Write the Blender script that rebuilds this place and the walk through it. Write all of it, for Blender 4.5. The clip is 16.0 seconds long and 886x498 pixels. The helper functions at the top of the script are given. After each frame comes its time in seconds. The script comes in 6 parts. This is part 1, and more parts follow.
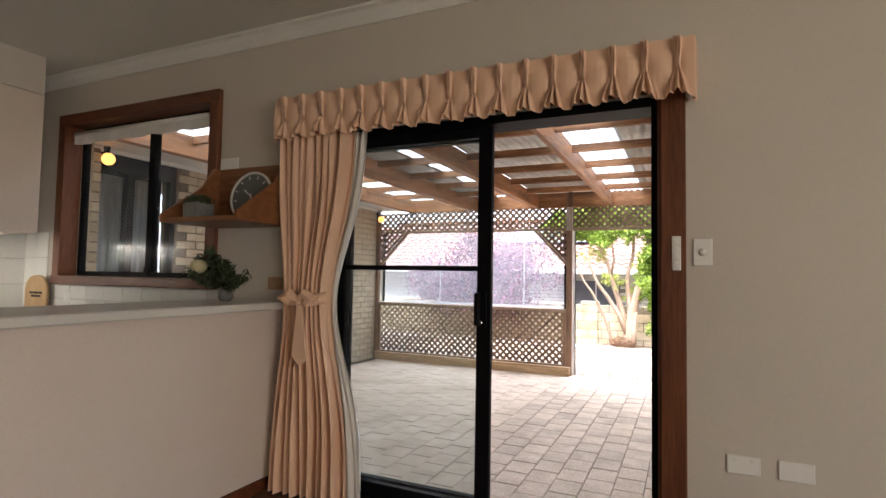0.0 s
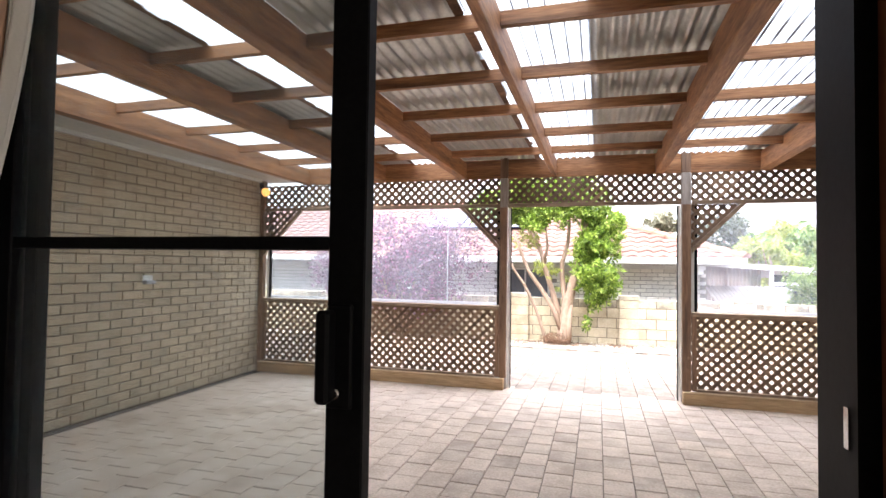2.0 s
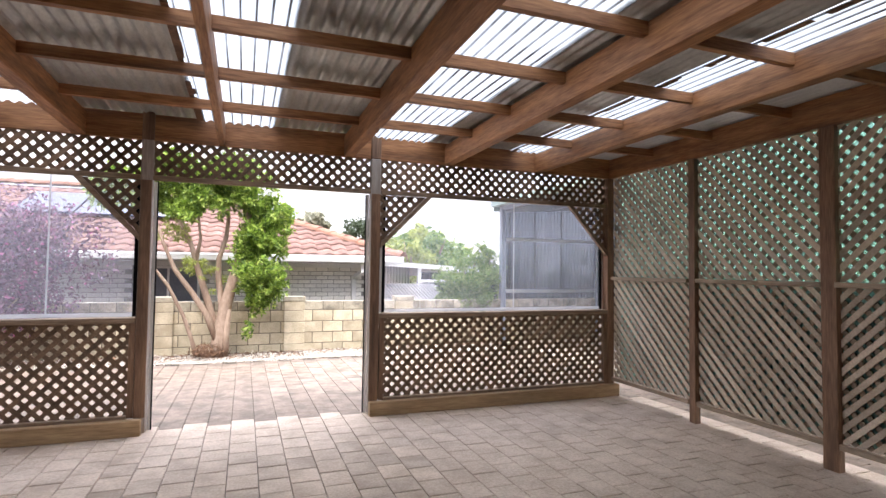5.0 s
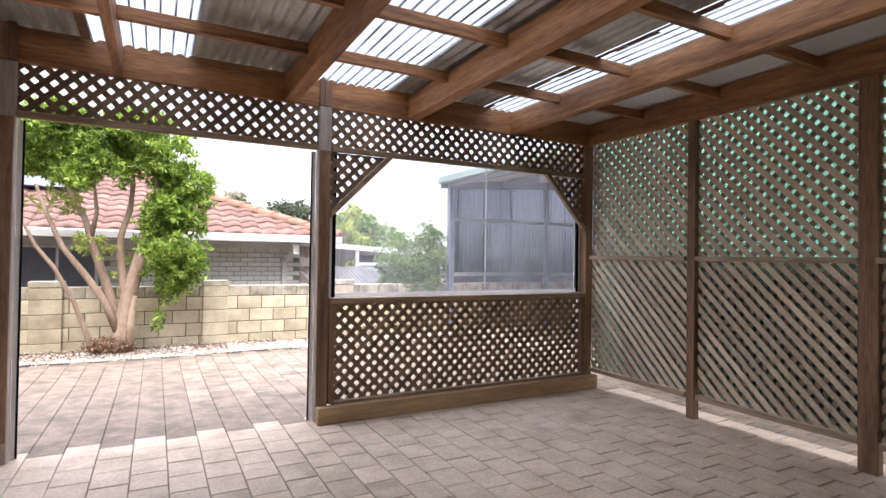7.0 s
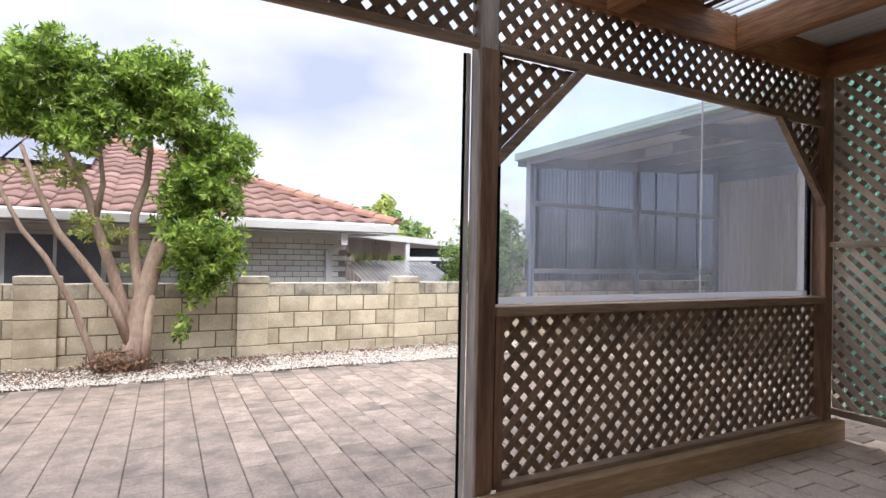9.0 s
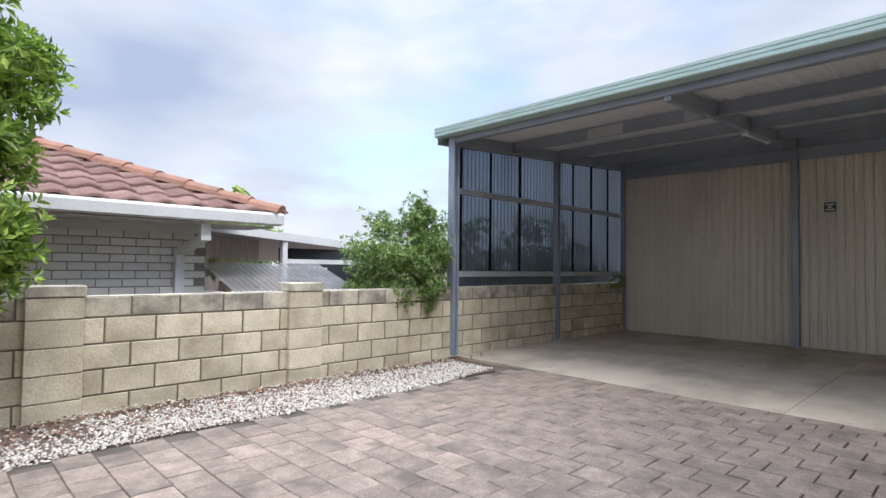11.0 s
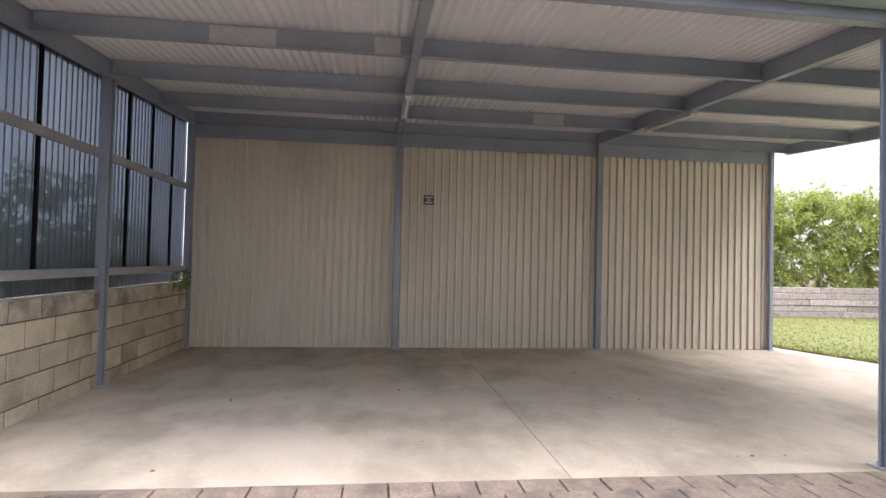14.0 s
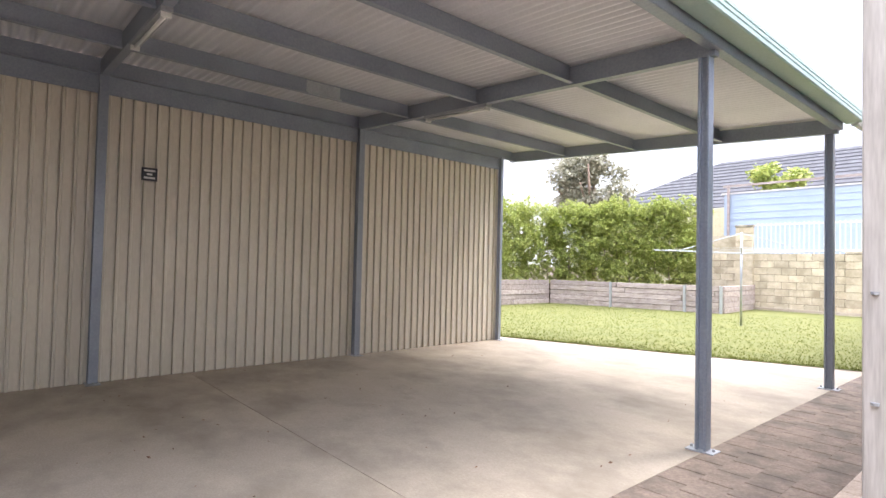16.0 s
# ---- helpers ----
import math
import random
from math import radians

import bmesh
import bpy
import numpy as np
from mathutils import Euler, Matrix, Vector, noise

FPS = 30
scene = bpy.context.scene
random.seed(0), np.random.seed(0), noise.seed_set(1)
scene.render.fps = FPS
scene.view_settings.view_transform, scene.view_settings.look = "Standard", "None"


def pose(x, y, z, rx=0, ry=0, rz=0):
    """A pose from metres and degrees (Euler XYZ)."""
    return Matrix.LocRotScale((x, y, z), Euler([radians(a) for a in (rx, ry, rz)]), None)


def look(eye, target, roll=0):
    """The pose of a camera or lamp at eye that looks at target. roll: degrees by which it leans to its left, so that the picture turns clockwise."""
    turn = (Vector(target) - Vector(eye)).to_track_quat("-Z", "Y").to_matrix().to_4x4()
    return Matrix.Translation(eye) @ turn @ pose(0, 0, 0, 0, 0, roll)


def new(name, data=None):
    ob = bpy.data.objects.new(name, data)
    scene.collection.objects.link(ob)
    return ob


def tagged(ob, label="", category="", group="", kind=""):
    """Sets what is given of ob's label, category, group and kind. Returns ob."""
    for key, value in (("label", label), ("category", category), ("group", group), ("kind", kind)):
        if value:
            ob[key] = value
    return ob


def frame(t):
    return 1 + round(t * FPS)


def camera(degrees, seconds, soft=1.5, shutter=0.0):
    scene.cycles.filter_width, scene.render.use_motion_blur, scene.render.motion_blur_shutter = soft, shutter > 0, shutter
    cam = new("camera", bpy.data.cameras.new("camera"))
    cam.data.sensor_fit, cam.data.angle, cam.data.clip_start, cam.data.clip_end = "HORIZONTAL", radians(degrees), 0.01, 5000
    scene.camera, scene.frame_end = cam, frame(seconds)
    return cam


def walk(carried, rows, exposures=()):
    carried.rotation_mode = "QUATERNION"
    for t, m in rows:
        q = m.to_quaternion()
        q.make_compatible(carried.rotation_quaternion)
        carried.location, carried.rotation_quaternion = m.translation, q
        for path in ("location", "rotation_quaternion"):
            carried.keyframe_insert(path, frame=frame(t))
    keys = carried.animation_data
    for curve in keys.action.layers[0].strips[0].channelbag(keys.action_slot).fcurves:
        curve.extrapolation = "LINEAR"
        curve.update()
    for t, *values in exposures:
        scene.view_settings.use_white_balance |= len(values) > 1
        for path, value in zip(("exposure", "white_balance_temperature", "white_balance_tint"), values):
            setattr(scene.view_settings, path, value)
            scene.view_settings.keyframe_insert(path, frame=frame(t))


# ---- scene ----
cam = camera(79.3, 16.0)
PATH = [
    (0, (0.101, 0.002, 1.399), (-0.728, 1.819, 1.498), 1.0),
    (0.5, (-0.071, 0.407, 1.405), (-0.801, 2.267, 1.491), 1.1),
    (1, (-0.202, 0.823, 1.385), (-0.822, 2.722, 1.463), 0.9),
    (1.5, (-0.290, 1.287, 1.399), (-0.876, 3.198, 1.467), 0.7),
    (2, (-0.392, 1.669, 1.398), (-0.950, 3.589, 1.460), 0.8),
    (2.5, (-0.441, 2.010, 1.374), (-0.923, 3.951, 1.434), 0.8),
    (3, (-0.491, 2.324, 1.372), (-0.866, 4.288, 1.433), 0.8),
    (3.5, (-0.587, 2.508, 1.388), (-0.714, 4.503, 1.447), 0.8),
    (4, (-0.609, 2.644, 1.386), (-0.456, 4.637, 1.452), 0.7),
    (4.5, (-0.646, 2.732, 1.361), (-0.187, 4.677, 1.438), 0.7),
    (5, (-0.664, 2.784, 1.361), (0.031, 4.658, 1.44), 0.7),
    (5.2, (-0.662, 2.785, 1.364), (0.096, 4.634, 1.442), 0.7),
    (7.5, (-0.631, 4.199, 1.256), (0.317, 5.96, 1.281), 0.9),
    (8, (-0.762, 4.699, 1.252), (0.143, 6.483, 1.274), 1.2),
    (10.5, (-0.646, 7.327, 1.023), (0.486, 8.974, 1.091), 0.5),
    (11, (-0.511, 7.785, 1.041), (0.882, 9.219, 1.108), 0.7),
    (11.5, (-0.3, 8.274, 1.098), (1.29, 9.486, 1.15), 0.9),
    (12, (-0.067, 8.72, 1.11), (1.694, 9.666, 1.162), 1.0),
    (12.5, (0.266, 9.126, 1.107), (2.154, 9.785, 1.156), 1.1),
    (13, (0.639, 9.49, 1.111), (2.605, 9.85, 1.157), 1.1),
    (13.5, (1.015, 9.772, 1.127), (3.014, 9.819, 1.172), 1.2),
    (14, (1.393, 10.011, 1.12), (3.378, 9.777, 1.167), 1.4),
    (14.5, (1.746, 10.207, 1.123), (3.677, 9.689, 1.172), 1.4),
    (15, (2.08, 10.352, 1.106), (3.914, 9.557, 1.158), 1.4),
    (15.5, (2.401, 10.501, 1.127), (4.095, 9.44, 1.18), 1.3),
    (16, (2.713, 10.591, 1.133), (4.229, 9.287, 1.188), 1.3),
]
EXPOSURES = [(0, 3.15, 6700, 13), (1, 3.05, 6650, 13), (2, 2.8, 6600, 13), (2.5, 2.6, 6500, 13), (3.5, 2.25, 6500, 13), (5, 2.0, 6550, 14), (8, 1.75, 6550, 14), (10.5, 0.95, 6000, 10), (11, 1.0, 6000, 10), (12, 0.95, 5950, 12), (13, 1.15, 6150, 14), (14, 1.85, 6400, 16), (15, 2.15, 6450, 16), (16, 2.05, 6450, 16)]
walk(cam, [(t, look(eye, target, roll)) for t, eye, target, roll in PATH], EXPOSURES)

# ---- light ----
world = bpy.data.worlds.new("sky")
scene.world = world
world.use_nodes = True
wn, wl = world.node_tree.nodes, world.node_tree.links
wn.clear()
SUN_EL, SUN_ROT = radians(52), radians(200)
CLOUD_LOW, CLOUD_HIGH = 0.50, 3.6
sky = wn.new("ShaderNodeTexSky")
sky.sky_type, sky.sun_disc = "NISHITA", False
sky.sun_elevation, sky.sun_rotation = SUN_EL, SUN_ROT
sky_bg = wn.new("ShaderNodeBackground")
sky_bg.inputs["Strength"].default_value = 0.15
wl.new(sky.outputs[0], sky_bg.inputs["Color"])
cloud_bg = wn.new("ShaderNodeBackground")
cloud_bg.inputs["Strength"].default_value = 1.0
wcoord = wn.new("ShaderNodeTexCoord")
wmap = wn.new("ShaderNodeMapping")
wmap.inputs["Scale"].default_value = (1.0, 1.0, 3.2)
wl.new(wcoord.outputs["Generated"], wmap.inputs["Vector"])
cn = wn.new("ShaderNodeTexNoise")
cn.inputs["Scale"].default_value, cn.inputs["Detail"].default_value, cn.inputs["Roughness"].default_value = 2.3, 7.0, 0.5
wl.new(wmap.outputs[0], cn.inputs["Vector"])
cover = wn.new("ShaderNodeValToRGB")
cover.color_ramp.elements[0].position, cover.color_ramp.elements[0].color = 0.30, (0.45, 0.45, 0.45, 1)
cover.color_ramp.elements[1].position, cover.color_ramp.elements[1].color = 0.50, (1, 1, 1, 1)
wl.new(cn.outputs["Fac"], cover.inputs["Fac"])
cn2 = wn.new("ShaderNodeTexNoise")
cn2.inputs["Scale"].default_value, cn2.inputs["Detail"].default_value = 1.7, 4.0
wmap2 = wn.new("ShaderNodeMapping")
wmap2.inputs["Location"].default_value, wmap2.inputs["Scale"].default_value = (3.1, 1.7, 0.4), (1, 1, 2.4)
wl.new(wcoord.outputs["Generated"], wmap2.inputs["Vector"])
wl.new(wmap2.outputs[0], cn2.inputs["Vector"])
shade = wn.new("ShaderNodeValToRGB")
shade.color_ramp.elements[0].position, shade.color_ramp.elements[0].color = 0.36, (0.52, 0.58, 0.74, 1)
shade.color_ramp.elements[1].position, shade.color_ramp.elements[1].color = 0.66, (1.0, 1.0, 1.0, 1)
wl.new(cn2.outputs["Fac"], shade.inputs["Fac"])
wl.new(shade.outputs[0], cloud_bg.inputs["Color"])
# an overcast sky is about three times as bright overhead as at the horizon
wsep = wn.new("ShaderNodeSeparateXYZ")
wl.new(wcoord.outputs["Generated"], wsep.inputs[0])
wup = wn.new("ShaderNodeMapRange")
wup.inputs["From Min"].default_value, wup.inputs["From Max"].default_value = 0.46, 1.0
wup.inputs["To Min"].default_value, wup.inputs["To Max"].default_value = CLOUD_LOW, CLOUD_HIGH
wl.new(wsep.outputs["Z"], wup.inputs["Value"])
wl.new(wup.outputs[0], cloud_bg.inputs["Strength"])
wmix = wn.new("ShaderNodeMixShader")
wl.new(cover.outputs[0], wmix.inputs[0])
wl.new(sky_bg.outputs[0], wmix.inputs[1])
wl.new(cloud_bg.outputs[0], wmix.inputs[2])
wout = wn.new("ShaderNodeOutputWorld")
wl.new(wmix.outputs[0], wout.inputs["Surface"])

sun = bpy.data.lights.new("sun", "SUN")
sun.energy, sun.angle, sun.color = 0.75, radians(20), (1.0, 0.95, 0.87)
sun_ob = new("sun", sun)
sun_ob.matrix_world = look((0, 0, 20), (0 - 20 * math.sin(SUN_ROT) / math.tan(SUN_EL), 0 - 20 * math.cos(SUN_ROT) / math.tan(SUN_EL), 0))


# ---- materials ----
def nodes_of(name):
    m = bpy.data.materials.new(name)
    m.use_nodes = True
    nt = m.node_tree
    return m, nt.nodes, nt.links, nt.nodes["Principled BSDF"]


def mat(name, c1, c2, rough=0.6, metal=0.0, scale=3.0, fine=60.0, bump=0.15, stretch=(1, 1, 1), vary=0.0, dirt=None, dirt_at=0.6, island=False, spec=0.5):
    """Two colours mixed by coarse and fine noise, stains of a third, relief, and a shade of its own for each piece."""
    m, n, l, p = nodes_of(name)
    co = n.new("ShaderNodeTexCoord")
    info = n.new("ShaderNodeObjectInfo")
    off = n.new("ShaderNodeVectorMath")
    off.operation = "MULTIPLY_ADD"
    off.inputs[1].default_value = (1, 1, 1)
    ran = n.new("ShaderNodeMath")
    ran.operation = "MULTIPLY"
    ran.inputs[1].default_value = 37.0
    l.new(info.outputs["Random"], ran.inputs[0])
    l.new(co.outputs["Object"], off.inputs[0])
    l.new(ran.outputs[0], off.inputs[2])
    mp = n.new("ShaderNodeMapping")
    mp.inputs["Scale"].default_value = stretch
    l.new(off.outputs[0], mp.inputs["Vector"])
    a = n.new("ShaderNodeTexNoise")
    a.inputs["Scale"].default_value, a.inputs["Detail"].default_value = scale, 5
    b = n.new("ShaderNodeTexNoise")
    b.inputs["Scale"].default_value, b.inputs["Detail"].default_value = fine, 4
    l.new(mp.outputs[0], a.inputs["Vector"])
    l.new(mp.outputs[0], b.inputs["Vector"])
    s = n.new("ShaderNodeMath")
    s.operation = "MULTIPLY_ADD"
    s.inputs[1].default_value = 0.5
    l.new(b.outputs["Fac"], s.inputs[0])
    h = n.new("ShaderNodeMath")
    h.operation = "MULTIPLY"
    h.inputs[1].default_value = 0.5
    l.new(a.outputs["Fac"], h.inputs[0])
    l.new(h.outputs[0], s.inputs[2])
    r = n.new("ShaderNodeValToRGB")
    r.color_ramp.elements[0].position, r.color_ramp.elements[0].color = 0.36, (*c1, 1)
    r.color_ramp.elements[1].position, r.color_ramp.elements[1].color = 0.64, (*c2, 1)
    l.new(s.outputs[0], r.inputs["Fac"])
    colour = r.outputs[0]
    if dirt:
        d = n.new("ShaderNodeTexNoise")
        d.inputs["Scale"].default_value, d.inputs["Detail"].default_value, d.inputs["Roughness"].default_value = scale * 0.45, 6, 0.65
        l.new(mp.outputs[0], d.inputs["Vector"])
        dr = n.new("ShaderNodeValToRGB")
        dr.color_ramp.elements[0].position, dr.color_ramp.elements[0].color = dirt_at - 0.12, (0, 0, 0, 1)
        dr.color_ramp.elements[1].position, dr.color_ramp.elements[1].color = dirt_at + 0.1, (0.85, 0.85, 0.85, 1)
        l.new(d.outputs["Fac"], dr.inputs["Fac"])
        mx = n.new("ShaderNodeMix")
        mx.data_type = "RGBA"
        mx.inputs["B"].default_value = (*dirt, 1)
        l.new(dr.outputs[0], mx.inputs["Factor"])
        l.new(colour, mx.inputs["A"])
        colour = mx.outputs["Result"]
    if vary:
        hs = n.new("ShaderNodeHueSaturation")
        vr = n.new("ShaderNodeMapRange")
        vr.inputs["To Min"].default_value, vr.inputs["To Max"].default_value = 1 - vary, 1 + vary
        if island:
            geo = n.new("ShaderNodeNewGeometry")
            l.new(geo.outputs["Random Per Island"], vr.inputs["Value"])
        else:
            l.new(info.outputs["Random"], vr.inputs["Value"])
        l.new(vr.outputs[0], hs.inputs["Value"])
        l.new(colour, hs.inputs["Color"])
        colour = hs.outputs[0]
    l.new(colour, p.inputs["Base Color"])
    p.inputs["Roughness"].default_value, p.inputs["Metallic"].default_value = rough, metal
    p.inputs["Specular IOR Level"].default_value = spec
    if bump:
        bp = n.new("ShaderNodeBump")
        bp.inputs["Strength"].default_value, bp.inputs["Distance"].default_value = bump, 0.01
        l.new(s.outputs[0], bp.inputs["Height"])
        l.new(bp.outputs[0], p.inputs["Normal"])
    return m


def leaf_mat(name, c1, c2, c3=None, gloss=0.45):
    m, n, l, p = nodes_of(name)
    geo = n.new("ShaderNodeNewGeometry")
    r = n.new("ShaderNodeValToRGB")
    r.color_ramp.elements[0].color, r.color_ramp.elements[1].color = (*c1, 1), (*c2, 1)
    if c3:
        e = r.color_ramp.elements.new(0.8)
        e.color = (*c2, 1)
        r.color_ramp.elements[-1].color = (*c3, 1)
    l.new(geo.outputs["Random Per Island"], r.inputs["Fac"])
    l.new(r.outputs[0], p.inputs["Base Color"])
    p.inputs["Roughness"].default_value, p.inputs["Specular IOR Level"].default_value = 0.40, gloss
    tr = n.new("ShaderNodeBsdfTranslucent")
    l.new(r.outputs[0], tr.inputs["Color"])
    mx = n.new("ShaderNodeMixShader")
    mx.inputs[0].default_value = 0.40
    l.new(p.outputs[0], mx.inputs[1])
    l.new(tr.outputs[0], mx.inputs[2])
    l.new(mx.outputs[0], n["Material Output"].inputs["Surface"])
    return m


def sheet_mat(name, clear, tint, haze_colour, clear_share, gloss=0.06, streak=0.0, through_share=1.0, trough_lines=0.0):
    """A thin translucent sheet: part of the light goes straight through, part is scattered."""
    m, n, l, p = nodes_of(name)
    n.remove(p)
    t = n.new("ShaderNodeBsdfTransparent")
    t.inputs["Color"].default_value = (*tint, 1)
    d = n.new("ShaderNodeBsdfTranslucent")
    d.inputs["Color"].default_value = (*haze_colour, 1)
    df = n.new("ShaderNodeBsdfDiffuse")
    df.inputs["Color"].default_value = (*haze_colour, 1)
    md = n.new("ShaderNodeMixShader")
    md.inputs[0].default_value = 1 - through_share
    l.new(d.outputs[0], md.inputs[1])
    l.new(df.outputs[0], md.inputs[2])
    mx = n.new("ShaderNodeMixShader")
    mx.inputs[0].default_value = 1 - clear_share
    if streak:
        co = n.new("ShaderNodeTexCoord")
        mp = n.new("ShaderNodeMapping")
        mp.inputs["Scale"].default_value = (2.0, 2.0, 0.5)
        no = n.new("ShaderNodeTexNoise")
        no.inputs["Scale"].default_value, no.inputs["Detail"].default_value = 1.6, 5
        mr = n.new("ShaderNodeMapRange")
        mr.inputs["From Min"].default_value, mr.inputs["From Max"].default_value = 0.3, 0.7
        mr.inputs["To Min"].default_value, mr.inputs["To Max"].default_value = 1 - clear_share - streak, 1 - clear_share + streak
        l.new(co.outputs["Object"], mp.inputs["Vector"])
        l.new(mp.outputs[0], no.inputs["Vector"])
        l.new(no.outputs["Fac"], mr.inputs["Value"])
        l.new(mr.outputs[0], mx.inputs[0])
    l.new(t.outputs[0], mx.inputs[1])
    l.new(md.outputs[0], mx.inputs[2])
    if trough_lines:
        # thin dark lines that run down the troughs of the sheet, broken up by noise: lodged dirt, with corrugation
        # shading painted in
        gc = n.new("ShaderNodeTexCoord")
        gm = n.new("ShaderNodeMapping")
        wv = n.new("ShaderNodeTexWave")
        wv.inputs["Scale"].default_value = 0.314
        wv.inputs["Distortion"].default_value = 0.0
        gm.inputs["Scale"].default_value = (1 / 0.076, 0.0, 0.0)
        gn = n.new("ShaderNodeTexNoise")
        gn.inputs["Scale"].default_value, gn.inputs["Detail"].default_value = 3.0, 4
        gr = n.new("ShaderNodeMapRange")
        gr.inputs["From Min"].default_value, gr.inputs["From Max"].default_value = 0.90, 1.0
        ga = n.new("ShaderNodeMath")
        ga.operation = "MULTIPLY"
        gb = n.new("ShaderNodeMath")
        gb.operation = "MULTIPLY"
        gb.inputs[1].default_value = trough_lines * 1.8
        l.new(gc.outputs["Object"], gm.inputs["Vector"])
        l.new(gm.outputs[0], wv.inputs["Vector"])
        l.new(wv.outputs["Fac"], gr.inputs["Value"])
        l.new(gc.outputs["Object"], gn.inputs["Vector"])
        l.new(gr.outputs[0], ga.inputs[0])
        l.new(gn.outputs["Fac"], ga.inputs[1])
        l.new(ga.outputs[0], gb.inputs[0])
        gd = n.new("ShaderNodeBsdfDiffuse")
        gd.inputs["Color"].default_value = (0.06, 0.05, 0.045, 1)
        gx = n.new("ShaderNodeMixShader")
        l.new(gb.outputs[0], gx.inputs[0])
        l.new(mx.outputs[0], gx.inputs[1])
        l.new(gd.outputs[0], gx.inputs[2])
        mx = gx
    g = n.new("ShaderNodeBsdfGlossy")
    g.inputs["Roughness"].default_value = 0.12
    lw = n.new("ShaderNodeLayerWeight")
    lw.inputs["Blend"].default_value = 0.12
    fr = n.new("ShaderNodeMath")
    fr.operation = "MULTIPLY"
    fr.inputs[1].default_value = gloss * 4
    l.new(lw.outputs["Facing"], fr.inputs[0])
    m2 = n.new("ShaderNodeMixShader")
    l.new(fr.outputs[0], m2.inputs[0])
    l.new(mx.outputs[0], m2.inputs[1])
    l.new(g.outputs[0], m2.inputs[2])
    l.new(m2.outputs[0], n["Material Output"].inputs["Surface"])
    return m


def glow_mat(name, colour, strength):
    m, n, l, p = nodes_of(name)
    p.inputs["Base Color"].default_value = (*colour, 1)
    p.inputs["Emission Color"].default_value, p.inputs["Emission Strength"].default_value = (*colour, 1), strength
    return m


def wood(name, c1, c2, axis, rough=0.6, vary=0.12, dirt=None, bump=0.25):
    st = [9.0, 9.0, 9.0]
    st["xyz".index(axis)] = 0.8
    return mat(name, c1, c2, rough, 0, 2.2, 11.0, bump, tuple(st), vary, dirt, 0.62)


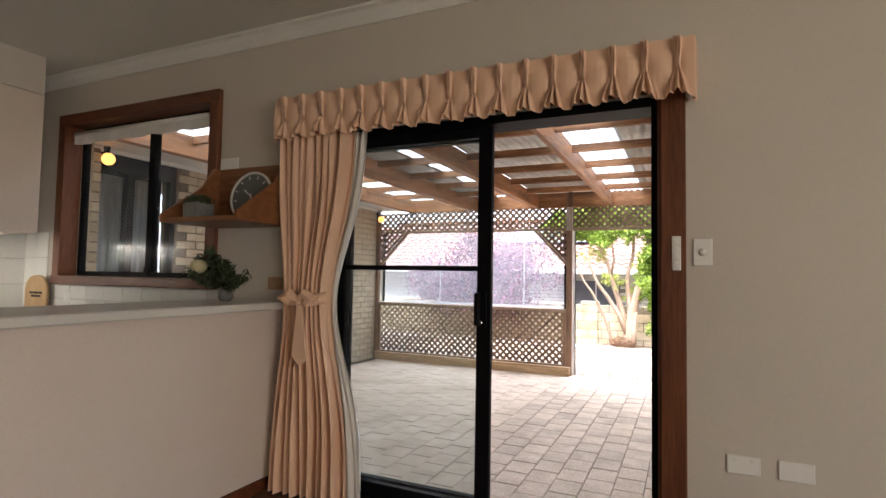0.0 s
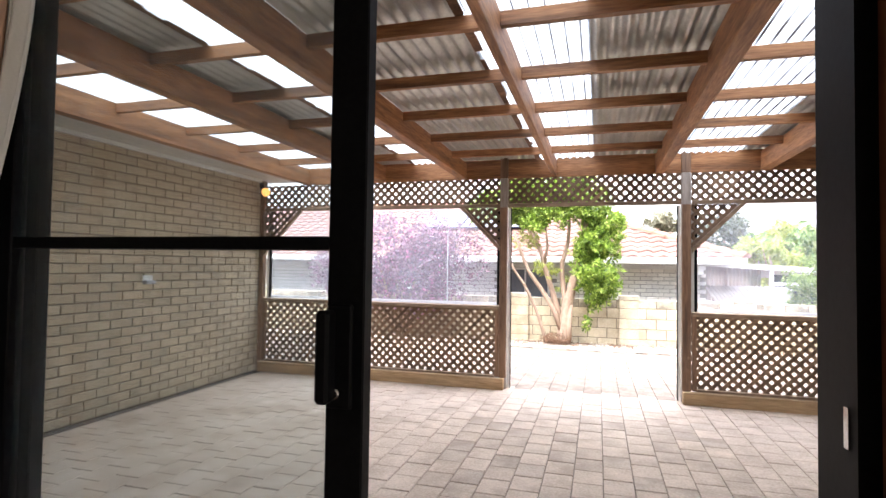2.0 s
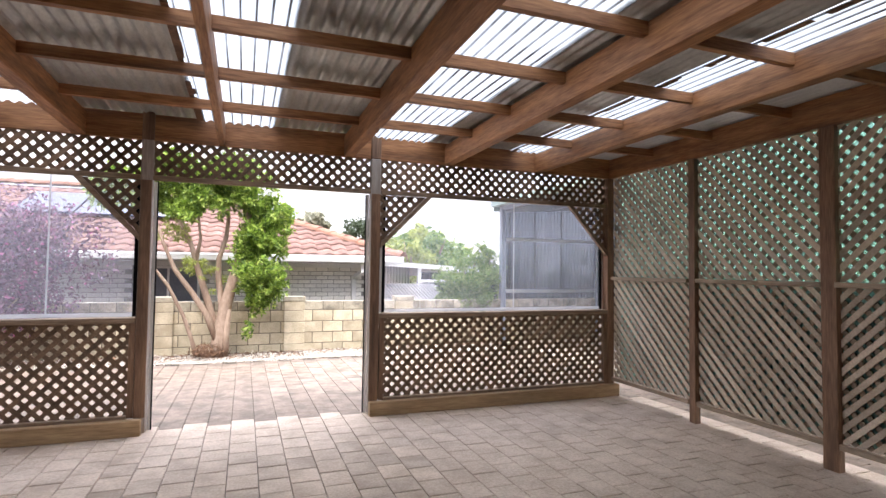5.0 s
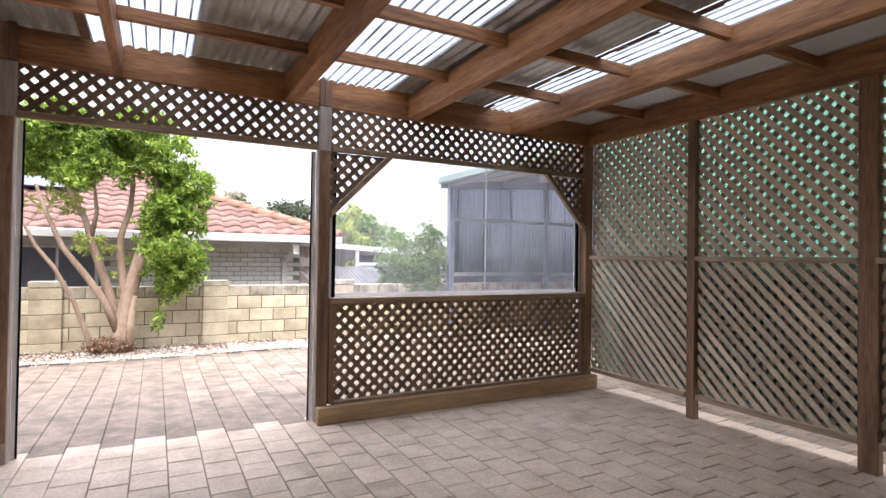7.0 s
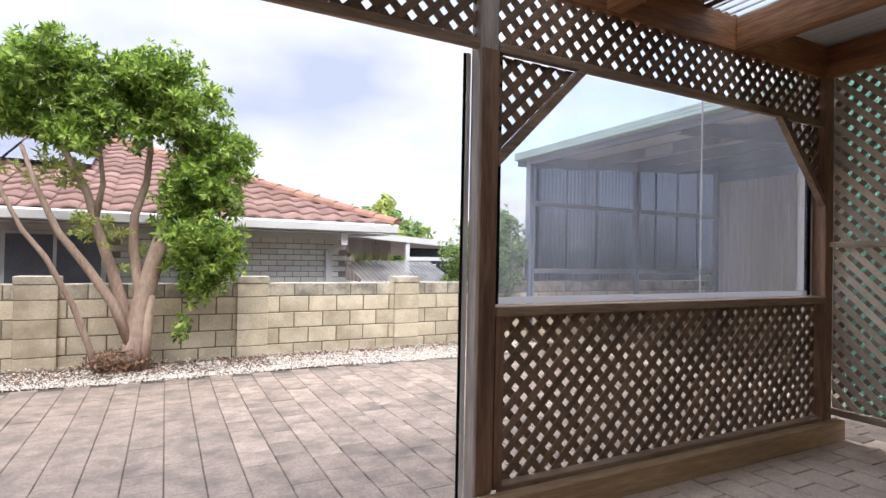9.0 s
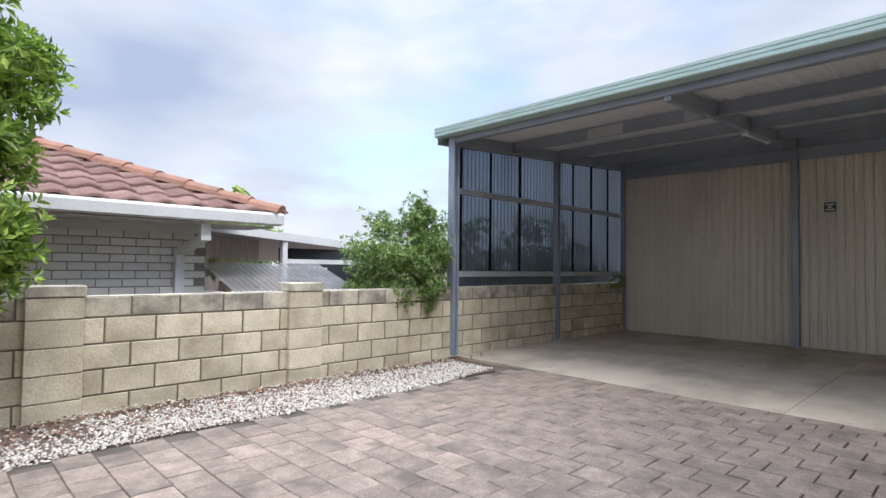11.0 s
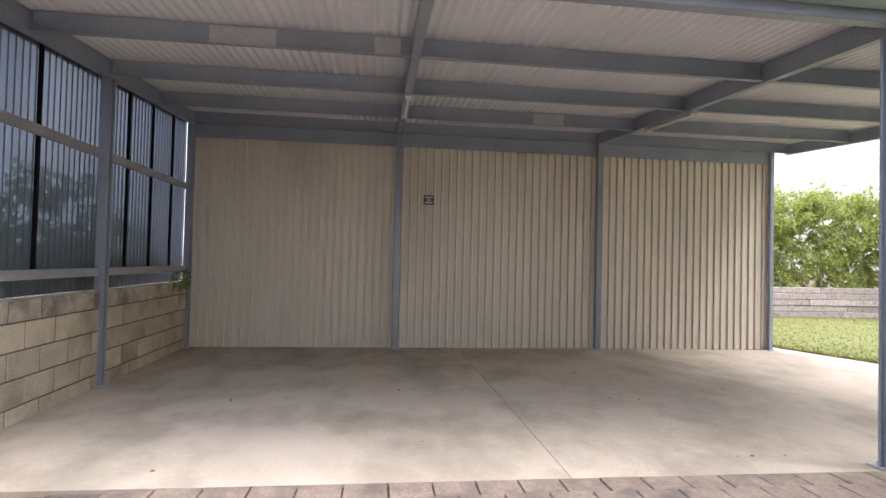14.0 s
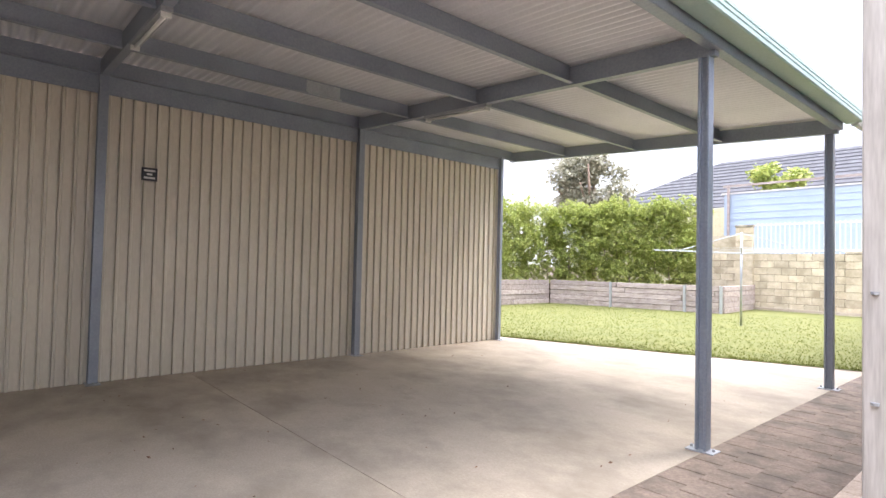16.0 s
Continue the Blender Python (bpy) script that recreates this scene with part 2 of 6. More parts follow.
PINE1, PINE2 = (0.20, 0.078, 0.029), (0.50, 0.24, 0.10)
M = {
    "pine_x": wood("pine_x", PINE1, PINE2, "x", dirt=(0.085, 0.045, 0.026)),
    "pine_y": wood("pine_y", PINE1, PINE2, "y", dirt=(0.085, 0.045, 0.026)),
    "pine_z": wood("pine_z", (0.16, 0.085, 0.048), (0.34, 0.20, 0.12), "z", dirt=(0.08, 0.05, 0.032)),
    "base_x": wood("base_x", (0.33, 0.205, 0.10), (0.56, 0.385, 0.215), "x", dirt=(0.25, 0.16, 0.085)),
    "lath": mat("lath", (0.13, 0.08, 0.05), (0.29, 0.19, 0.12), 0.75, 0, 5, 70, 0.2, (1, 1, 1), 0.28),
    # pale copy of the lath for the layer that catches the light
    "lath_lit": mat("lath_lit", (0.52, 0.43, 0.32), (0.72, 0.62, 0.485), 0.8, 0, 5, 70, 0.2, (1, 1, 1), 0.22),
    # darker copy for the layer behind, its shade painted in
    "lath_shaded": mat("lath_shaded", (0.20, 0.15, 0.10), (0.34, 0.27, 0.195), 0.8, 0, 5, 70, 0.2, (1, 1, 1), 0.22),
    "rail_x": wood("rail_x", (0.18, 0.115, 0.072), (0.38, 0.27, 0.18), "x", 0.7),
    "rail_y": wood("rail_y", (0.30, 0.22, 0.15), (0.50, 0.39, 0.28), "y", 0.7),
    "grey_post": wood("grey_post", (0.42, 0.38, 0.33), (0.60, 0.56, 0.50), "z", 0.75, dirt=(0.26, 0.22, 0.18)),
    "gate_grey": wood("gate_grey", (0.33, 0.28, 0.245), (0.56, 0.50, 0.45), "z", 0.75, dirt=(0.17, 0.13, 0.105)),
    "jarrah_x": wood("jarrah_x", (0.085, 0.024, 0.010), (0.18, 0.062, 0.027), "x", 0.4, 0.05, None, 0.05),
    "jarrah_z": wood("jarrah_z", (0.095, 0.027, 0.011), (0.20, 0.07, 0.03), "z", 0.4, 0.05, None, 0.05),
    "shelf_wood": wood("shelf_wood", (0.17, 0.066, 0.026), (0.30, 0.13, 0.055), "x", 0.4, 0.05, None, 0.05),
    "sleeper": wood("sleeper", (0.30, 0.24, 0.215), (0.52, 0.445, 0.40), "x", 0.85, 0.18, (0.20, 0.15, 0.13), 0.5),
    "wall_paint": mat("wall_paint", (0.57, 0.525, 0.47), (0.61, 0.56, 0.505), 0.6, 0, 1.2, 90, 0.03),
    "ceiling_paint": mat("ceiling_paint", (0.66, 0.64, 0.58), (0.70, 0.68, 0.62), 0.7, 0, 1.2, 90, 0.03),
    "white_paint": mat("white_paint", (0.72, 0.71, 0.68), (0.80, 0.79, 0.77), 0.45, 0, 2, 60, 0.03),
    "fascia_white": mat("fascia_white", (0.68, 0.67, 0.64), (0.80, 0.79, 0.77), 0.5, 0, 2, 40, 0.05, dirt=(0.55, 0.53, 0.48), dirt_at=0.68),
    "soffit": mat("soffit", (0.60, 0.58, 0.54), (0.68, 0.66, 0.62), 0.6, 0, 1.5, 50, 0.03),
    "cupboard": mat("cupboard", (0.62, 0.53, 0.45), (0.67, 0.58, 0.50), 0.45, 0, 1.5, 80, 0.02),
    "bar_panel": mat("bar_panel", (0.70, 0.615, 0.565), (0.75, 0.665, 0.615), 0.5, 0, 1.0, 90, 0.02),
    "laminate": mat("laminate", (0.64, 0.63, 0.61), (0.70, 0.69, 0.67), 0.3, 0, 3, 120, 0.01),
    "floor_dark": mat("floor_dark", (0.09, 0.05, 0.03), (0.15, 0.085, 0.05), 0.4, 0, 2, 40, 0.05),
    "tile_white": mat("tile_white", (0.76, 0.76, 0.74), (0.80, 0.80, 0.78), 0.12, 0, 2, 60, 0.01, vary=0.03),
    "grout": mat("grout", (0.55, 0.54, 0.52), (0.6, 0.59, 0.57), 0.9, 0, 5, 90, 0.05),
    "black_alu": mat("black_alu", (0.004, 0.004, 0.005), (0.008, 0.008, 0.009), 0.5, 0.0, 3, 80, 0.02, spec=0.06),
    "white_plastic": mat("white_plastic", (0.78, 0.78, 0.76), (0.82, 0.82, 0.80), 0.3, 0, 3, 80, 0.0),
    "beige_plastic": mat("beige_plastic", (0.36, 0.22, 0.12), (0.42, 0.27, 0.15), 0.4, 0, 3, 80, 0.0),
    "curtain": mat("curtain", (0.80, 0.52, 0.365), (0.87, 0.60, 0.44), 0.8, 0, 4, 220, 0.12),
    "lining": mat("lining", (0.70, 0.68, 0.66), (0.76, 0.74, 0.72), 0.85, 0, 4, 220, 0.08),
    "brick": mat("brick", (0.40, 0.315, 0.21), (0.55, 0.45, 0.315), 0.85, 0, 9, 70, 0.35, vary=0.13, dirt=(0.27, 0.215, 0.15), dirt_at=0.64),
    "mortar": mat("mortar", (0.135, 0.10, 0.07), (0.20, 0.155, 0.115), 0.95, 0, 6, 90, 0.3),
    "brick_white": mat("brick_white", (0.74, 0.71, 0.65), (0.85, 0.82, 0.76), 0.85, 0, 9, 70, 0.25, vary=0.10),
    "mortar_grey": mat("mortar_grey", (0.23, 0.21, 0.185), (0.31, 0.29, 0.26), 0.95, 0, 6, 90, 0.2),
    "block": mat("block", (0.46, 0.395, 0.27), (0.70, 0.615, 0.455), 0.9, 0, 4, 70, 0.5, vary=0.12, dirt=(0.34, 0.275, 0.185), dirt_at=0.585),
    "block_top": mat("block_top", (0.42, 0.37, 0.275), (0.62, 0.555, 0.425), 0.9, 0, 7, 55, 0.35, vary=0.10, dirt=(0.15, 0.135, 0.11), dirt_at=0.53),
    "block_joint": mat("block_joint", (0.115, 0.095, 0.07), (0.18, 0.15, 0.11), 0.95, 0, 6, 80, 0.2),
    "paver": mat("paver", (0.40, 0.31, 0.235), (0.60, 0.485, 0.385), 0.8, 0, 5, 60, 0.25, vary=0.13, dirt=(0.31, 0.235, 0.17), dirt_at=0.62),
    "paver_old": mat("paver_old", (0.20, 0.150, 0.112), (0.345, 0.265, 0.203), 0.85, 0, 9, 60, 0.35, vary=0.18, dirt=(0.13, 0.102, 0.080), dirt_at=0.57),
    "sand": mat("sand", (0.065, 0.052, 0.040), (0.12, 0.098, 0.078), 0.95, 0, 6, 120, 0.3),
    "concrete": mat("concrete", (0.39, 0.325, 0.245), (0.50, 0.425, 0.33), 0.8, 0, 2.2, 75, 0.25, (1.0, 1.3, 1.0), dirt=(0.265, 0.22, 0.165), dirt_at=0.57),
    "steel_blue": mat("steel_blue", (0.25, 0.28, 0.335), (0.33, 0.365, 0.42), 0.42, 0.25, 2.5, 60, 0.03, (1, 1, 1), 0.04),
    "galv": mat("galv", (0.40, 0.42, 0.44), (0.55, 0.57, 0.59), 0.42, 0.5, 6, 60, 0.05),
    "gutter_green": mat("gutter_green", (0.36, 0.47, 0.42), (0.43, 0.54, 0.49), 0.4, 0.0, 2, 60, 0.02),
    "roof_under": mat("roof_under", (0.72, 0.72, 0.745), (0.80, 0.80, 0.825), 0.45, 0.2, 2, 50, 0.03),
    "clad_beige": mat("clad_beige", (0.66, 0.60, 0.495), (0.75, 0.69, 0.58), 0.5, 0.0, 1.2, 50, 0.03, (1, 1, 0.3), dirt=(0.43, 0.395, 0.335), dirt_at=0.66),
    "iron_old": mat("iron_old", (0.40, 0.40, 0.375), (0.58, 0.58, 0.545), 0.38, 0.4, 3, 60, 0.08, (1, 0.35, 1), dirt=(0.13, 0.125, 0.115), dirt_at=0.64),
    "white_sheet": mat("white_sheet", (0.58, 0.58, 0.58), (0.66, 0.66, 0.66), 0.5, 0, 2, 50, 0.04),
    "tile_red": mat("tile_red", (0.165, 0.098, 0.083), (0.285, 0.18, 0.15), 0.9, 0, 5, 50, 0.2, vary=0.16, dirt=(0.20, 0.105, 0.085), dirt_at=0.64, spec=0.1),
    "ridge_red": mat("ridge_red", (0.25, 0.125, 0.088), (0.37, 0.20, 0.138), 0.85, 0, 5, 50, 0.2, vary=0.12, dirt=(0.22, 0.14, 0.10), dirt_at=0.6, spec=0.15),
    "bark": mat("bark", (0.24, 0.165, 0.115), (0.42, 0.31, 0.235), 0.9, 0, 6, 40, 0.6, (1, 1, 0.35), dirt=(0.16, 0.11, 0.08), dirt_at=0.62),
    "grass_ground": mat("grass_ground", (0.10, 0.11, 0.022), (0.15, 0.152, 0.036), 0.9, 0, 2.5, 90, 0.5),
    "soil": mat("soil", (0.075, 0.05, 0.035), (0.14, 0.095, 0.068), 0.95, 0, 6, 70, 0.5),
    "stone_white": mat("stone_white", (0.48, 0.43, 0.36), (0.72, 0.67, 0.585), 0.8, 0, 20, 90, 0.1, vary=0.30, island=True),
    "litter": mat("litter", (0.13, 0.070, 0.042), (0.28, 0.16, 0.095), 0.85, 0, 10, 70, 0.1, vary=0.4, island=True),
    "solar": mat("solar", (0.015, 0.025, 0.06), (0.03, 0.045, 0.10), 0.12, 0, 3, 50, 0.0),
    # base colour lifted to stand in for sky reflected in the panes
    "sky_toned_glass": mat("sky_toned_glass", (0.13, 0.14, 0.165), (0.20, 0.21, 0.235), 0.08, 0, 3, 50, 0.0),
    "roof_grey": mat("roof_grey", (0.10, 0.10, 0.105), (0.17, 0.17, 0.175), 0.9, 0, 3, 40, 0.2, spec=0.08),
    "shed_blue": mat("shed_blue", (0.40, 0.50, 0.62), (0.48, 0.57, 0.68), 0.45, 0.1, 2, 40, 0.03),
    "cloth_and_unlit_room": mat("cloth_and_unlit_room", (0.02, 0.022, 0.028), (0.035, 0.038, 0.045), 0.8, 0, 3, 40, 0.1),
    "olive_light_stop": mat("olive_light_stop", (0.055, 0.055, 0.038), (0.10, 0.10, 0.065), 0.9, 0, 4, 60, 0.1),
    "chrome": mat("chrome", (0.6, 0.6, 0.6), (0.7, 0.7, 0.7), 0.2, 1.0, 3, 40, 0.0),
    "clock_face": mat("clock_face", (0.10, 0.115, 0.11), (0.13, 0.145, 0.14), 0.4, 0, 3, 40, 0.0),
    "stone_pot": mat("stone_pot", (0.15, 0.15, 0.15), (0.22, 0.22, 0.22), 0.8, 0, 8, 60, 0.2),
    "cork_board": wood("cork_board", (0.34, 0.21, 0.10), (0.50, 0.34, 0.18), "z", 0.5, 0.03, None, 0.05),
    "ink": mat("ink", (0.03, 0.02, 0.015), (0.05, 0.035, 0.025), 0.8, 0, 8, 60, 0.0),
    "sign_dark": mat("sign_dark", (0.03, 0.035, 0.045), (0.05, 0.055, 0.065), 0.4, 0, 8, 60, 0.0),
    "flower_cream": mat("flower_cream", (0.55, 0.50, 0.30), (0.66, 0.60, 0.40), 0.7, 0, 12, 60, 0.2),
    "leaf_tree": leaf_mat("leaf_tree", (0.075, 0.14, 0.025), (0.32, 0.46, 0.07), (0.66, 0.76, 0.21)),
    "leaf_hedge": leaf_mat("leaf_hedge", (0.22, 0.275, 0.07), (0.47, 0.52, 0.15), (0.66, 0.66, 0.25), gloss=0.25),
    "leaf_bush": leaf_mat("leaf_bush", (0.09, 0.165, 0.045), (0.28, 0.39, 0.11), (0.55, 0.60, 0.27)),
    "leaf_dark": leaf_mat("leaf_dark", (0.05, 0.07, 0.035), (0.10, 0.13, 0.07)),
    "leaf_purple": leaf_mat("leaf_purple", (0.09, 0.06, 0.08), (0.22, 0.125, 0.175), (0.36, 0.19, 0.27)),
    "leaf_pink": leaf_mat("leaf_pink", (0.42, 0.09, 0.22), (0.60, 0.22, 0.38)),
    "leaf_far": leaf_mat("leaf_far", (0.26, 0.26, 0.18), (0.44, 0.42, 0.31)),
    "blade": leaf_mat("blade", (0.11, 0.125, 0.024), (0.15, 0.158, 0.036), gloss=0.05),
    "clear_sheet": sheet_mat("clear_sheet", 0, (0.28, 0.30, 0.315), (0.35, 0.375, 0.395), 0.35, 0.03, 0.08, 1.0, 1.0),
    "pvc": sheet_mat("pvc", 0, (0.92, 0.93, 0.96), (0.74, 0.77, 0.88), 0.79, 0.04, 0.07, 0.55),
    # dark lines painted along the troughs stand in for shading of the waves
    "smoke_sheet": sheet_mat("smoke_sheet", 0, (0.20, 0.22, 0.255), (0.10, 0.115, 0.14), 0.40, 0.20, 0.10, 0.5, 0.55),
    "green_sheet": sheet_mat("green_sheet", 0, (0.38, 0.74, 0.62), (0.36, 0.70, 0.58), 0.35, 0.02, 0.05, 1.0),
    "awning_sheet": sheet_mat("awning_sheet", 0, (0.74, 0.74, 0.74), (0.50, 0.49, 0.48), 0.58, 0.03, 0.10, 0.5),
    "sheer": sheet_mat("sheer", 0, (0.9, 0.9, 0.9), (0.80, 0.80, 0.80), 0.45, 0.0, 0.0, 0.6),
    "glass": sheet_mat("glass", 0, (0.93, 0.95, 0.95), (0.6, 0.65, 0.68), 0.975, 0.075, 0.0, 0.5),
    "bulb": glow_mat("bulb", (1.0, 0.42, 0.11), 0.34),
    "tube_glow": glow_mat("tube_glow", (1.0, 0.97, 0.88), 6.0),
}


# ---- building tools ----
def where(ob):
    at = Vector((0, 0, 0))
    while ob:
        at += ob.location
        ob = ob.parent
    return at


def thing(name, at, label, category, group="", kind=""):
    ob = new(name)
    ob.location = at
    return tagged(ob, label, category, group, kind)


def finish(bm, name, material, smooth=False):
    me = bpy.data.meshes.new(name)
    bm.normal_update()
    bm.to_mesh(me)
    bm.free()
    me.materials.append(material)
    if smooth:
        me.polygons.foreach_set("use_smooth", [True] * len(me.polygons))
    return me


def part(name, bm, material, parent=None, label="", smooth=False):
    """Links a bmesh, given in world places, as one mesh object under a thing or a part."""
    if parent:
        bmesh.ops.translate(bm, verts=bm.verts, vec=-where(parent))
    ob = new(name, finish(bm, name, material, smooth))
    ob.parent = parent
    if label:
        ob["label"] = label
    return ob


def box(bm, x0, x1, y0, y1, z0, z1, bevel=0.0, m=None):
    vs = [bm.verts.new((x, y, z)) for x in (x0, x1) for y in (y0, y1) for z in (z0, z1)]
    for q in ((0, 1, 3, 2), (4, 6, 7, 5), (0, 4, 5, 1), (2, 3, 7, 6), (0, 2, 6, 4), (1, 5, 7, 3)):
        bm.faces.new([vs[i] for i in q])
    if m is not None:
        bmesh.ops.transform(bm, matrix=m, verts=vs)
    if bevel:
        es = {e for v in vs for e in v.link_edges}
        bmesh.ops.bevel(bm, geom=list(es), offset=bevel, segments=1, affect="EDGES")
    return bm


def boxed(*a, bevel=0.0, m=None):
    return box(bmesh.new(), *a, bevel=bevel, m=m)


def tube(bm, points, radii, sides=8, cap=True):
    """A tapered tube along points."""
    pts = [Vector(p) for p in points]
    rings = []
    ref = Vector((0.31, 0.83, 0.47))
    for i, p in enumerate(pts):
        d = (pts[min(i + 1, len(pts) - 1)] - pts[max(i - 1, 0)]).normalized()
        u = d.cross(ref).normalized()
        w = d.cross(u)
        rings.append([bm.verts.new(p + radii[i] * (u * math.cos(2 * math.pi * k / sides) + w * math.sin(2 * math.pi * k / sides))) for k in range(sides)])
    for a, b in zip(rings, rings[1:]):
        for k in range(sides):
            bm.faces.new((a[k], a[(k + 1) % sides], b[(k + 1) % sides], b[k]))
    if cap:
        bm.faces.new(rings[0][::-1])
        bm.faces.new(rings[-1])
    return bm


def lathe(bm, at, profile, sides=20):
    """A turned shape round the upright axis: profile of (radius, height)."""
    rings = [[bm.verts.new((at[0] + r * math.cos(2 * math.pi * k / sides), at[1] + r * math.sin(2 * math.pi * k / sides), at[2] + z)) for k in range(sides)] for r, z in profile]
    for a, b in zip(rings, rings[1:]):
        for k in range(sides):
            bm.faces.new((a[k], a[(k + 1) % sides], b[(k + 1) % sides], b[k]))
    bm.faces.new(rings[0][::-1])
    bm.faces.new(rings[-1])
    return bm


def prism(bm, pts, vec):
    """A flat polygon pulled along vec."""
    v = Vector(vec)
    a = [bm.verts.new(p) for p in pts]
    b = [bm.verts.new(Vector(p) + v) for p in pts]
    bm.faces.new(a)
    bm.faces.new(b[::-1])
    for i in range(len(pts)):
        j = (i + 1) % len(pts)
        bm.faces.new((a[j], a[i], b[i], b[j]))
    bmesh.ops.recalc_face_normals(bm, faces=bm.faces)
    return bm


def from_np(name, verts, faces, material, parent=None, smooth=False, label=""):
    v = np.asarray(verts, float)
    if parent:
        v = v - np.array(where(parent))
    me = bpy.data.meshes.new(name)
    me.from_pydata(v.tolist(), [], faces if isinstance(faces, list) else faces.tolist())
    me.materials.append(material)
    if smooth:
        me.polygons.foreach_set("use_smooth", [True] * len(me.polygons))
    ob = new(name, me)
    ob.parent = parent
    if label:
        ob["label"] = label
    return ob


CUBE_F = [(0, 1, 3, 2), (4, 6, 7, 5), (0, 4, 5, 1), (2, 3, 7, 6), (0, 2, 6, 4), (1, 5, 7, 3)]


def pillow_mesh(name, sx, sy, sz, material, chamfer=0.008, up="z"):
    """A block with a chamfer round its seen face, centred in the two seen axes, its face towards +z or -y."""
    hx, hy = sx / 2, sy / 2
    c = chamfer
    ring = lambda x, y, z: [(-x, -y, z), (x, -y, z), (x, y, z), (-x, y, z)]  # noqa: E731
    pts = ring(hx, hy, -sz) + ring(hx, hy, -c) + ring(hx - c, hy - c, 0)
    faces = [(8, 9, 10, 11)]
    for b in (0, 4):
        faces += [(b + k, b + (k + 1) % 4, b + 4 + (k + 1) % 4, b + 4 + k) for k in range(4)]
    if up == "y":
        pts = [(x, -z, y) for x, y, z in pts]
    elif up == "x":
        pts = [(z, x, y) for x, y, z in pts]
    me = bpy.data.meshes.new(name)
    me.from_pydata(pts, [], faces)
    me.materials.append(material)
    return me


def piece(name, me, at, parent, rz=0.0, ry=0.0, rx=0.0):
    ob = new(name, me)
    ob.parent = parent
    ob.location = Vector(at) - where(parent)
    ob.rotation_euler = (rx, ry, rz)
    return ob


def joined(name, me, places, parent, label=""):
    """One mesh out of a piece repeated at places (x, y, z): for what is past counting."""
    base = np.array([v.co for v in me.vertices])
    fs = [tuple(p.vertices) for p in me.polygons]
    verts, faces = [], []
    for i, at in enumerate(places):
        verts.append(base + np.array(at))
        faces += [tuple(k + i * len(base) for k in q) for q in fs]
    ob = from_np(name, np.concatenate(verts), faces, me.materials[0], parent, label=label)
    return tagged(ob, kind="stuff")


def corrugated(name, x0, x1, y0, y1, z_at, material, parent, pitch=0.076, amp=0.011, seg=8, label="", thick=0.0):
    """A sheet whose waves run along y; z_at(y) gives its height."""
    n = max(2, int((x1 - x0) / pitch * seg))
    xs = np.linspace(x0, x1, n + 1)
    verts = [(x, y, z_at(y) + amp * math.sin(2 * math.pi * x / pitch)) for y in (y0, y1) for x in xs]
    faces = [(i, i + 1, n + 2 + i, n + 1 + i) for i in range(n)]
    return from_np(name, verts, faces, material, parent, smooth=True, label=label)


def leaf_cloud(name, blobs, count, size, material, parent, seed=1, flat=0.35, stretch=2.2, shell=0.55, loose=0.16):
    """Many small folded leaves in and over ellipsoid clumps: blobs of (centre, radii)."""
    rng = np.random.default_rng(seed)
    vol = np.array([r[0] * r[1] * r[2] for _, r in blobs]) ** 0.75
    pick = rng.choice(len(blobs), count, p=vol / vol.sum())
    d = rng.normal(size=(count, 3))
    d /= np.linalg.norm(d, axis=1)[:, None]
    rad = (shell + (1 - shell) * rng.random(count) ** 0.5) * (1 + loose * rng.normal(size=count))
    c = np.array([b[0] for b in blobs])[pick]
    r = np.array([b[1] for b in blobs])[pick]
    at = c + d * r * rad[:, None]
    nrm = d * 0.6 + rng.normal(size=(count, 3)) * 0.6 + np.array([0, 0, flat])
    nrm /= np.linalg.norm(nrm, axis=1)[:, None]
    a = np.cross(nrm, rng.normal(size=(count, 3)))
    a /= np.linalg.norm(a, axis=1)[:, None] + 1e-9
    b = np.cross(nrm, a)
    s = size * (0.6 + 0.8 * rng.random(count))[:, None]
    v = np.stack([at - a * s * 0.5, at + b * s * 0.5 / stretch + nrm * s * 0.10, at + a * s * 0.5, at - b * s * 0.5 / stretch + nrm * s * 0.10], 1).reshape(-1, 3)
    k = np.arange(count)[:, None] * 4
    f = np.concatenate([k + [0, 1, 2], k + [0, 2, 3]])
    return from_np(name, v, f, material, parent)


